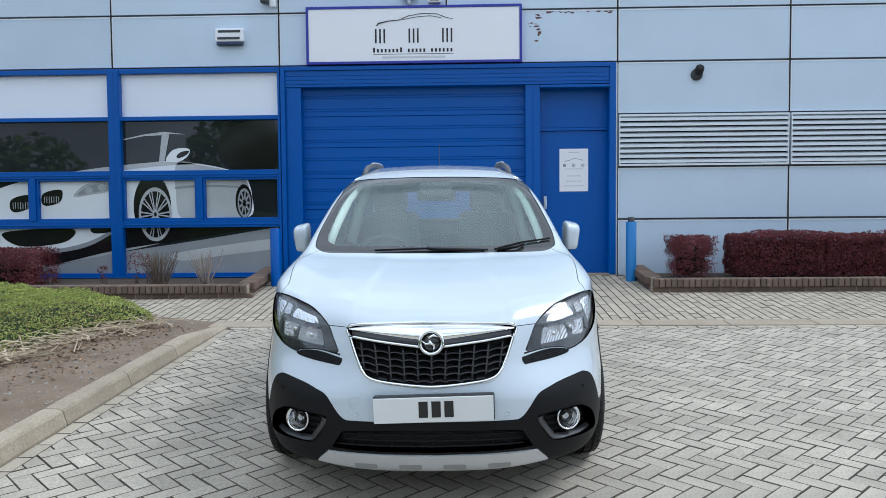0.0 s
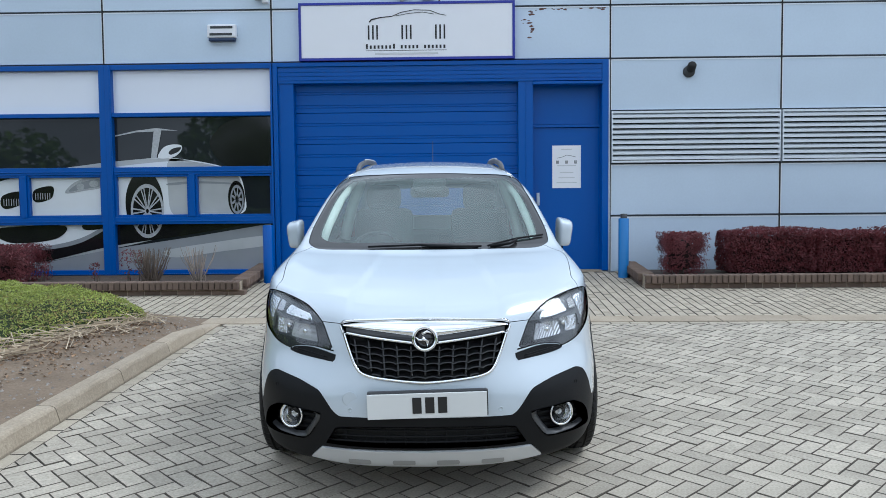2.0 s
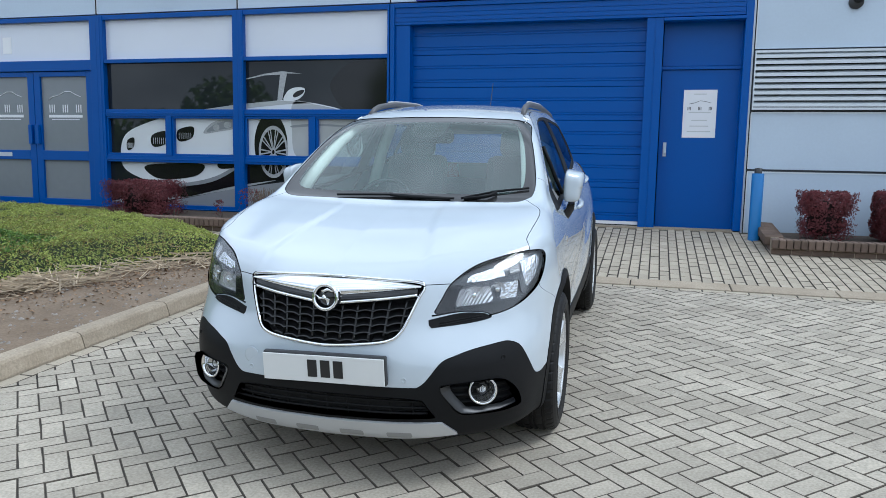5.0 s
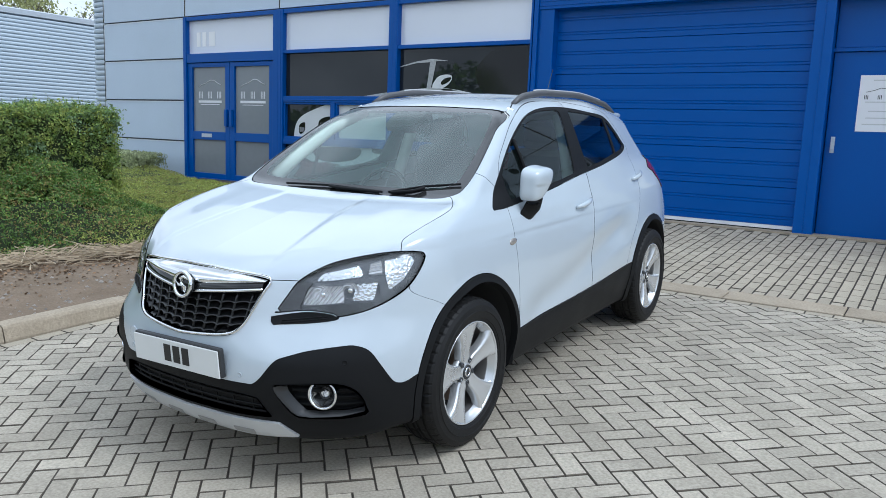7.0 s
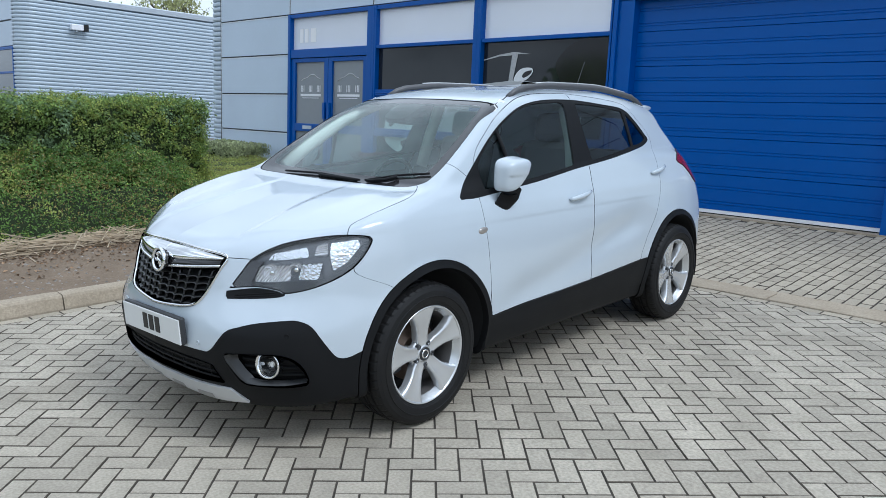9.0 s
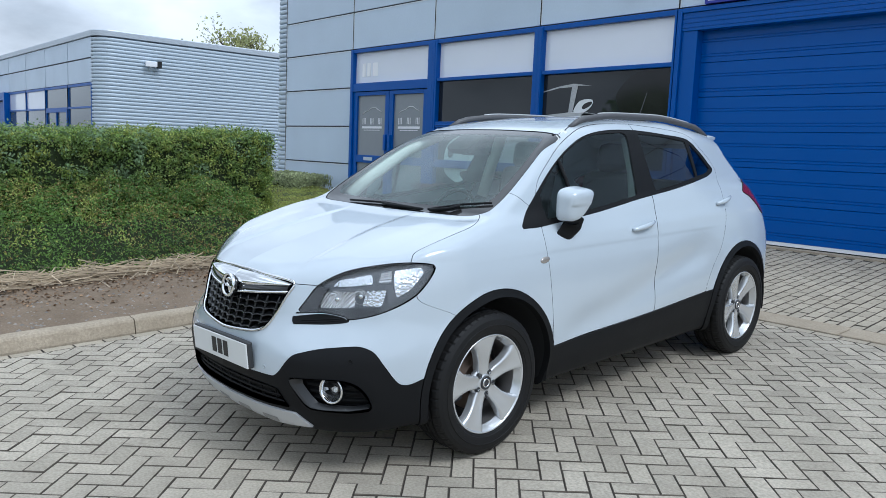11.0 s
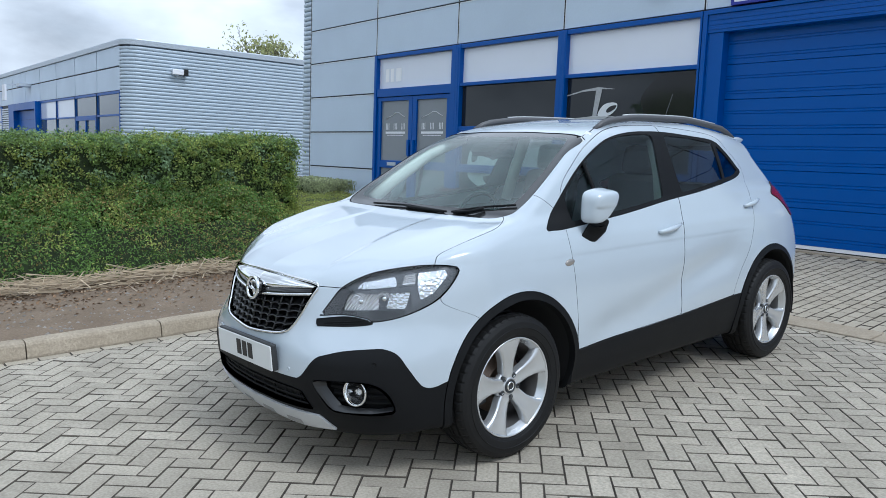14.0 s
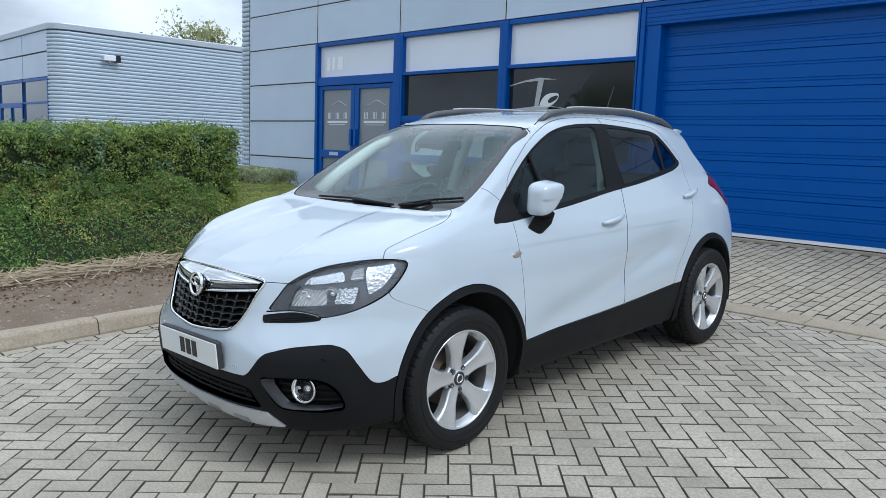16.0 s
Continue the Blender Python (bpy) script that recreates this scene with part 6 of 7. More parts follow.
film("car_mirror", [(293, 285), (302, 268), (318, 262), (335, 264), (333, 275), (318, 285)], FILM_WHITE, 4, picture)
film("car_mirror_glass", [(312, 276), (320, 269), (334, 267), (330, 274), (316, 280)], FILM_BLACK, 5, picture)
film("body_shade", [(312, 289), (352, 292), (405, 303), (434, 318), (443, 350), (438, 382), (370, 384), (318, 386), (309, 340)], FILM_DUSK, 3, picture)
film_disc("arch_print", 266, 366, 34, 58, FILM_BLACK, 4, picture)
film_disc("wheel_ring", 271, 379, 30, 48, FILM_SILVER, 5, picture, 0.86)
for k in range(10):
    for off in (-0.10, 0.10):
        t = 2 * math.pi * k / 10 + off
        q = math.pi / 2
        film("wheel_spoke", [(271 + 5 * math.cos(t) + 1.0 * math.cos(t + q), 379 + 8 * math.sin(t) + 1.0 * math.sin(t + q)), (271 + 26 * math.cos(t + 0.035), 379 + 42 * math.sin(t + 0.035)),
                             (271 + 26 * math.cos(t - 0.035), 379 + 42 * math.sin(t - 0.035)), (271 + 5 * math.cos(t) - 1.0 * math.cos(t + q), 379 + 8 * math.sin(t) - 1.0 * math.sin(t + q))], FILM_SILVER, 5, picture, False)
film_disc("wheel_hub", 271, 379, 5, 8, FILM_SILVER, 5, picture, 0.5)
film_disc("arch_print", 431, 357, 15, 30, FILM_BLACK, 4, picture)
film_disc("wheel_ring", 432, 360, 12, 26, FILM_GREY, 5, picture, 0.80)
for k in range(9):
    t = 2 * math.pi * k / 9
    film("wheel_spoke", [(432 + 2 * math.cos(t + 1.2), 360 + 4 * math.sin(t + 1.2)), (432 + 10 * math.cos(t + 0.08), 360 + 21 * math.sin(t + 0.08)), (432 + 10 * math.cos(t - 0.08), 360 + 21 * math.sin(t - 0.08)), (432 + 2 * math.cos(t - 1.2), 360 + 4 * math.sin(t - 1.2))], FILM_GREY, 5, picture, False)
for cx, cy, rx, ry in ((27, 358, 20, 15), (84, 348, 19, 14), (-40, 368, 9, 12)):
    film("kidney_print", [(cx - rx, cy + ry * 0.5), (cx - rx * 0.85, cy - ry * 0.5), (cx + rx * 0.2, cy - ry), (cx + rx, cy - ry * 0.9), (cx + rx * 0.9, cy + ry * 0.3), (cx + rx * 0.3, cy + ry * 0.8), (cx - rx * 0.6, cy + ry)], FILM_BLACK, 4, picture)
    for k in range(7):
        x = cx - rx * 0.7 + rx * 1.35 * k / 6
        film("kidney_bar", [(x - 0.6, cy - ry * 0.15), (x + 0.6, cy - ry * 0.2), (x + 0.6, cy + ry * 0.62), (x - 0.6, cy + ry * 0.66)], FILM_SILVER, 5, picture, False)
film("lamp_print", [(124, 346), (140, 328), (165, 320), (190, 320), (191, 336), (160, 342)], FILM_SILVER, 4, picture)
film("lamp_inner", [(131, 343), (145, 331), (166, 324), (187, 323), (188, 334), (160, 339)], FILM_GREY, 5, picture)
film_disc("lamp_eye", 152, 335, 7, 6, FILM_SILVER, 6, picture)
film_disc("lamp_eye", 176, 330, 8, 6, FILM_SILVER, 6, picture)
film("intake_print", [(-10, 412), (30, 405), (120, 404), (110, 425), (60, 434), (15, 432)], FILM_BLACK, 4, picture)
film("intake_print", [(155, 402), (196, 396), (196, 408), (160, 412)], FILM_BLACK, 4, picture)

# entrance: blue double doors under a white panel
ent = tagged(holder("door_1"), "blue-framed double entrance doors with frosted panes", "door", kind="structure")
bar(ent, -10.05, -9.965, 0.25, 3.42, -0.06, name="door_frame")
bar(ent, -7.53, -7.40, 0.25, 3.42, -0.06, name="door_frame")
for z0, z1 in ((2.55, 2.72), (3.35, 3.42), (0.25, 0.32)):
    bar(ent, -9.965, -7.53, z0, z1, name="door_frame")
pane(ent, -9.965, -7.53, 2.72, 3.35, WHITE_PANE)
for xa, xb in ((-9.74, -9.63), (-9.57, -9.46), (-9.38, -9.20)):
    box("number_bar", xa, xb, W + 0.029, W + 0.034, 2.86, 3.13, WHITE_VINYL, ent)
for x0, x1, hx in ((-9.955, -8.735, -8.80), (-8.725, -7.54, -8.66)):
    leaf = holder("door_leaf")
    leaf.parent = ent
    for a, b, c, d in ((x0, x0 + 0.125, 0.32, 2.54), (x1 - 0.125, x1, 0.32, 2.54), (x0 + 0.125, x1 - 0.125, 0.32, 0.42), (x0 + 0.125, x1 - 0.125, 1.07, 1.23), (x0 + 0.125, x1 - 0.125, 2.46, 2.54)):
        bar(leaf, a, b, c, d, -0.02, 0.06, "stile")
    pane(leaf, x0 + 0.125, x1 - 0.125, 1.23, 2.46, FROST, 0.02)
    pane(leaf, x0 + 0.125, x1 - 0.125, 0.42, 1.07, FROST, 0.02)
    bar(leaf, hx - 0.035, hx + 0.035, 1.34, 1.66, -0.075, -0.022, "pull_handle")
    cx = (x0 + x1) / 2
    for k in (-1, 0, 1):
        for dx in (-0.045, 0.0, 0.045):
            box("sign_bar", cx + k * 0.27 + dx - 0.009, cx + k * 0.27 + dx + 0.009, W + 0.0165, W + 0.0195, 1.87, 2.0, WHITE_BOARD, leaf)
    box("sign_bar", cx - 0.34, cx + 0.34, W + 0.0165, W + 0.0195, 1.785, 1.83, WHITE_BOARD, leaf)
    box("sign_bar", cx - 0.28, cx + 0.28, W + 0.0165, W + 0.0195, 1.745, 1.757, WHITE_BOARD, leaf)
    tube("sign_curve", [(cx + a, W + 0.017, z) for a, z in ((-0.32, 2.09), (-0.26, 2.13), (-0.12, 2.16), (0.0, 2.215), (0.12, 2.215), (0.22, 2.165), (0.32, 2.13))], 0.006, WHITE_BOARD, leaf, 6)
box("letter_plate", -9.55, -9.25, W - 0.027, W - 0.019, 1.12, 1.19, ALU, ent)
box("threshold", -9.965, -7.53, W - 0.10, W + 0.06, 0.225, 0.25, ALU, ent)

# roller door and personnel door in a blue surround
surround = tagged(holder("door_surround"), "blue painted steel surround of the loading bay", "door frame", kind="structure")
for x0, x1, z0, z1, y0 in ((-2.315, -2.25, 0.20, 3.42, -0.06), (-2.25, -2.02, 0.20, 3.12, -0.02), (1.285, 1.50, 0.20, 3.12, -0.02), (2.505, 2.60, 0.20, 3.42, -0.05), (-2.25, 2.505, 3.12, 3.36, -0.035), (-2.25, 2.505, 3.36, 3.42, -0.06)):
    bar(surround, x0, x1, z0, z1, y0, 0.36, "frame_post")
bar(surround, -2.235, -2.225, 0.25, 3.10, -0.026, -0.018, "groove")
bar(surround, 1.385, 1.40, 0.25, 3.10, -0.026, -0.018, "groove")
for k in range(3):
    bar(surround, -2.25, 2.505, 3.16 + k * 0.06, 3.172 + k * 0.06, -0.041, -0.034, "rib")
roller = tagged(holder("door_2"), "closed blue sectional loading door with horizontal ribs", "door", kind="structure")
SEC = 0.462
for k in range(6):
    z0 = 0.395 + k * SEC
    prof = [(0.0, 0.008)]
    for c in (0.075, 0.11, 0.27, 0.305):
        prof += [(c - 0.007, 0.0), (c - 0.002, 0.007), (c + 0.002, 0.007), (c + 0.007, 0.0)]
    prof += [(SEC - 0.006, 0.0), (SEC - 0.001, 0.010)]
    prof[0:1] = [(0.001, 0.010), (0.006, 0.0)]
    vs = [(-2.03, W + 0.125 + d, min(z0 + z, 3.13)) for z, d in prof] + [(1.295, W + 0.125 + d, min(z0 + z, 3.13)) for z, d in prof]
    n = len(prof)
    link_mesh("door_section", vs, [(j, n + j, n + j + 1, j + 1) for j in range(n - 1)], BLUE, roller)
box("bottom_seal", -2.03, 1.295, W + 0.115, W + 0.16, 0.352, 0.395, WHITE_BOARD, roller)
box("rubber_strip", -2.03, 1.295, W + 0.12, W + 0.16, 0.30, 0.352, GAP, roller)
side = tagged(holder("door_3"), "closed plain blue steel personnel door with a notice", "door", kind="structure")
bm = bmesh.new()
box_into(bm, 1.51, 2.56, W + 0.17, W + 0.21, 0.315, 2.455, 0.004)
part("door_leaf", bm, BLUE, side)
box("door_head", 1.50, 2.56, W + 0.14, W + 0.22, 2.46, 2.50, BLUE, side)
bm = bmesh.new()
box_into(bm, 1.51, 2.56, W + 0.17, W + 0.20, 2.505, 3.12, 0.004)
part("top_panel", bm, BLUE, side)
bm = bmesh.new()
box_into(bm, 1.50, 2.52, W - 0.07, W + 0.09, 3.065, 3.105, 0.006)
part("drip_hood", bm, BLUE, side)
for z in (2.24, 1.30, 0.55):
    lathe("hinge", [(-0.06, 0.001), (-0.06, 0.009), (0.06, 0.009), (0.06, 0.001)], ALU, side, 10, "z", m=pose(2.52, W + 0.165, z))
bm = bmesh.new()
box_into(bm, 1.568, 1.613, W + 0.159, W + 0.171, 1.30, 1.49, 0.004)
box_into(bm, 1.572, 1.612, W + 0.12, W + 0.135, 1.34, 1.43, 0.006)
box_into(bm, 1.578, 1.598, W + 0.13, W + 0.164, 1.378, 1.398, 0.003)
part("door_handle", bm, ALU, side, "silver lever handle")
box("threshold", -2.25, 2.60, W - 0.05, W + 0.30, 0.22, 0.338, KERB, surround)
box("side_trim", 2.602, 2.625, W - 0.02, W + 0.05, 0.22, 3.42, ALU, surround)
box("side_trim", -2.33, -2.317, W - 0.02, W + 0.05, 0.22, 3.42, BLUE, surround)

notice = tagged(holder("door_notice"), "white paper notice with grey lines on the blue door", "notice")
box("sheet", 1.805, 2.230, W + 0.163, W + 0.169, 1.558, 2.192, WHITE_BOARD, notice)
for x in (1.882, 2.017, 2.152):
    for dx in (-0.016, 0.0, 0.016):
        box("line_bar", x + dx - 0.004, x + dx + 0.004, W + 0.1615, W + 0.1635, 1.922, 1.968, DARK_METAL, notice)
for z, w2 in ((1.892, 0.14), (1.788, 0.10), (1.712, 0.12), (1.64, 0.15), (2.135, 0.08)):
    box("line_bar", 2.018 - w2, 2.018 + w2, W + 0.1615, W + 0.1635, z - 0.006, z + 0.006, SATIN, notice)
tube("curve", [(2.018 + a, W + 0.162, z) for a, z in ((-0.14, 2.003), (-0.06, 2.022), (0.0, 2.048), (0.07, 2.038), (0.14, 2.018))], 0.003, DARK_METAL, notice, 6)

# main sign: plain shapes stand for the trade name
sign = tagged(holder("shop_sign"), "white fascia sign with a blue rim and dark lettering bars", "sign")
bm = bmesh.new()
box_into(bm, -1.88, 1.20, W - 0.075, W - 0.005, 3.475, 4.235, 0.004)
part("board", bm, WHITE_BOARD, sign)
for a, b, c, d in ((-1.915, -1.88, 3.44, 4.27), (1.20, 1.235, 3.44, 4.27), (-1.88, 1.20, 3.44, 3.475), (-1.88, 1.20, 4.235, 4.27)):
    box("rim", a, b, W - 0.085, W - 0.004, c, d, mat("royal blue trim", (0.02, 0.03, 0.33), 0.4) if a == -1.915 else bpy.data.materials["royal blue trim"], sign)
for x in (-0.83, -0.34, 0.15):
    for dx in (-0.062, 0.0, 0.062):
        box("letter_bar", x + dx - 0.012, x + dx + 0.012, W - 0.0785, W - 0.074, 3.735, 3.94, INK, sign)
for k in range(21):
    x = -0.92 + k * 0.0565
    if k not in (8, 14):
        box("letter_bar", x - 0.014, x + 0.014, W - 0.0785, W - 0.074, 3.602, 3.65 if k % 7 else 3.67, INK, sign)
box("letter_bar", -0.93, 0.245, W - 0.0785, W - 0.074, 3.572, 3.578, INK, sign)
box("letter_bar", -0.80, 0.12, W - 0.0785, W - 0.074, 3.515, 3.545, SATIN, sign)
tube("swoosh", [(x, W - 0.078, z) for x, z in ((-0.88, 3.985), (-0.85, 4.02), (-0.72, 4.05), (-0.55, 4.065), (-0.42, 4.12), (-0.22, 4.155), (0.0, 4.145), (0.14, 4.09), (0.24, 4.07))], 0.008, DARK_METAL, sign, 6, radii=[0.010, 0.011, 0.008, 0.006, 0.006, 0.005, 0.005, 0.005, 0.003])
tube("swoosh", [(x, W - 0.078, z) for x, z in ((-0.50, 4.07), (-0.30, 4.105), (-0.10, 4.12), (0.06, 4.09))], 0.004, DARK_METAL, sign, 6)

bell = tagged(holder("alarm_box"), "white alarm bell box with a dark blue base", "alarm box")
bm = bmesh.new()
box_into(bm, -3.26, -2.835, W - 0.09, W, 3.79, 3.985, 0.02)
part("cover", bm, WHITE_BOARD, bell)
bm = bmesh.new()
box_into(bm, -3.24, -2.855, W - 0.085, W - 0.002, 3.745, 3.79, 0.01)
part("base", bm, mat("navy plastic", (0.02, 0.04, 0.10), 0.4), bell)
box("label_bar", -3.21, -2.88, W - 0.0935, W - 0.089, 3.92, 3.955, DARK_METAL, bell)
box("label_bar", -3.22, -2.89, W - 0.0935, W - 0.089, 3.82, 3.855, DARK_METAL, bell)

cam_o = tagged(holder("security_camera"), "small dark security camera on a white bracket", "camera")
bm = bmesh.new()
box_into(bm, -2.56, -2.46, W - 0.17, W - 0.03, 4.33, 4.43, 0.012)
part("body", bm, DARK_METAL, cam_o)
bm = bmesh.new()
box_into(bm, -2.45, -2.36, W - 0.07, W, 4.29, 4.45, 0.008)
part("bracket", bm, WHITE_BOARD, cam_o)
eye = tagged(holder("wall_lamp"), "black round wall light on the panelled wall", "lamp")
lathe("base", [(0.0, 0.085), (-0.03, 0.085), (-0.045, 0.07), (-0.045, 0.001)], DARK_METAL, eye, 28, "y", m=pose(3.77, W, 3.23))
lathe("shade", [(0.0, 0.065), (-0.09, 0.06), (-0.11, 0.045), (-0.11, 0.001)], GAP, eye, 28, "y", m=pose(3.79, W - 0.035, 3.265, -30, 0, 0))
flood = tagged(holder("floodlight"), "small grey floodlight over the sign", "lamp")
lathe("stem", [(0, 0.001), (0, 0.03), (0.10, 0.03), (0.10, 0.001)], ALU, flood, 14, "z", m=pose(-0.40, W - 0.06, 4.275))
bm = bmesh.new()
box_into(bm, -0.52, -0.28, W - 0.13, W - 0.01, 4.375, 4.50, 0.015)
part("head", bm, ALU, flood)
det = tagged(box("sensor_box", -0.12, 0.06, W - 0.10, W, 4.31, 4.42, WHITE_BOARD, None, 0.01), "white sensor box with a dark window", "sensor")
box("window", -0.10, 0.04, W - 0.104, W - 0.099, 4.33, 4.39, DARK_METAL, det)

# rust-stained panel beside the sign
rng = random.Random(9)
rust = tagged(holder("paint_damage"), "flaking rusty paint patches on a panel", "rust", kind="structure")
for k in range(34):
    x = rng.choice((rng.uniform(1.30, 2.56), rng.uniform(1.30, 2.56), rng.uniform(1.44, 1.50)))
    z = 4.17 - abs(rng.gauss(0, 0.018)) if x > 1.52 else rng.uniform(3.75, 4.17)
    n, r = 9, rng.uniform(0.008, 0.035)
    pts = [(x + r * 1.9 * rng.uniform(0.5, 1) * math.cos(2 * math.pi * i / n), W - 0.0012 - 0.00004 * k, z + r * 0.7 * rng.uniform(0.5, 1) * math.sin(2 * math.pi * i / n)) for i in range(n)]
    link_mesh("flake", pts, [tuple(range(n))], RUST, rust)

# bollards
for x, y, top, material, lab in ((-2.25, 10.47, 1.05, BLUE, "deep blue steel bollard beside the loading door"), (2.715, 10.69, 1.10, BLUE_LIGHT, "faded light blue steel bollard with a dark top")):
    b = tagged(holder("bollard"), lab, "bollard", "bollards by the door")
    g0 = float(lie(y)) - 0.03
    lathe("post", [(g0, 0.072), (top, 0.072), (top + 0.008, 0.064), (top + 0.008, 0.001)], material, b, 28, "z", m=pose(x, y, 0))
    if material is BLUE_LIGHT:
        lathe("cap", [(top, 0.045), (top + 0.07, 0.045), (top + 0.075, 0.001)], DARK_METAL, b, 20, "z", m=pose(x, y, 0))

# brick planters
def brick_mesh(name, a, b, c, bevel, material):
    bm = bmesh.new()
    box_into(bm, -a / 2, a / 2, -b / 2, b / 2, 0, c, bevel)
    me = bpy.data.meshes.new(name)
    bm.to_mesh(me)
    bm.free()
    me.materials.append(material)
    return me


ROWLOCK = brick_mesh("coping_brick", 0.068, 0.21, 0.105, 0.012, BRICK)
STRETCH = brick_mesh("brick", 0.208, 0.10, 0.062, 0.006, BRICK)


def planter(name, runs, soil_box, label):
    pl = tagged(holder(name), label, "planter", "brick planters along the wall")
    rng = random.Random(4)
    for (x0, y0), (x1, y1) in runs:
        L = math.hypot(x1 - x0, y1 - y0)
        ang = math.degrees(math.atan2(y1 - y0, x1 - x0))
        for me, step, dz in ((STRETCH, 0.216, 0.0), (ROWLOCK, 0.0755, 0.070)):
            s = step / 2
            while s < L:
                x, y = x0 + (x1 - x0) * s / L, y0 + (y1 - y0) * s / L
                o = new(me.name, me)
                o.parent = pl
                o.matrix_basis = pose(x, y, base_z(x, y) + dz, rng.gauss(0, 0.8), rng.gauss(0, 0.8), ang + rng.gauss(0, 0.7))
                s += step
        zc = base_z((x0 + x1) / 2, (y0 + y1) / 2)
        bm = bmesh.new()
        box_into(bm, -L / 2, L / 2, -0.044, 0.044, -0.05, 0.165, 0.0, pose((x0 + x1) / 2, (y0 + y1) / 2, zc, 0, 0, ang))
        for v in bm.verts:
            v.co.z += base_z(v.co.x, v.co.y) - zc
        part("mortar", bm, KERB, pl)
    bm = bmesh.new()
    a, b, c, d, e = soil_box
    box_into(bm, a, b, c, d, -0.1, e)
    part("soil", bm, MULCH, pl)
    return pl


def base_z(x, y):
    return float(lie(y)) - 0.004


planter("planter", [((-8.6, 9.62), (-2.40, 9.62)), ((-2.46, 9.76), (-2.46, 11.1))], (-8.6, -2.51, 9.67, 11.15, 0.315), "low brown brick planter with rounded coping bricks under the windows")
planter("planter", [((2.80, 9.87), (9.2, 9.87)), ((2.86, 10.01), (2.86, 11.1))], (2.91, 9.2, 9.92, 11.15, 0.345), "low brown brick planter with rounded coping bricks holding red shrubs")

tap = tube("wall_pipe", [(-11.53, W - 0.03, 0.44), (-11.53, W - 0.03, 0.73), (-11.46, W - 0.03, 0.75), (-11.34, W - 0.06, 0.74)], 0.018, DARK_METAL, None, 8)
tagged(tap, "short dark hooked overflow pipe on the grey wall", "pipe")

# ---- plants ----
def leaves(name, P, N, size, material, parent=None, label="", flat=0.5, long=1.7, seed=1, kind="stuff"):
    """Small pointed leaves at points, leaning out along the normals."""
    rng = np.random.default_rng(seed)
    n = len(P)
    d = rng.normal(size=(n, 3)) * flat + N * (1 - flat * 0.5)
    d /= np.linalg.norm(d, axis=1)[:, None]
    r = rng.normal(size=(n, 3))
    a = np.cross(d, r)
    a /= np.linalg.norm(a, axis=1)[:, None]
    b = np.cross(d, a)
    s = size * rng.uniform(0.55, 1.35, n)[:, None]
    fold = 0.22 * s * d
    V = np.stack([P - a * s * long / 2, P + b * s / 2 + fold, P + a * s * long / 2, P - b * s / 2 + fold], 1).reshape(-1, 3)
    base = np.arange(n) * 4
    F = np.concatenate([np.stack([base, base + 1, base + 2], 1), np.stack([base, base + 2, base + 3], 1)])
    ob = link_mesh(name, V, F, material, parent, label)
    if kind:
        ob["kind"] = kind
    return ob


def lump(P, amount, freq):
    return np.array([noise.noise(Vector(p) * freq) + 0.5 * noise.noise(Vector(p) * freq * 2.7) for p in P]) * amount


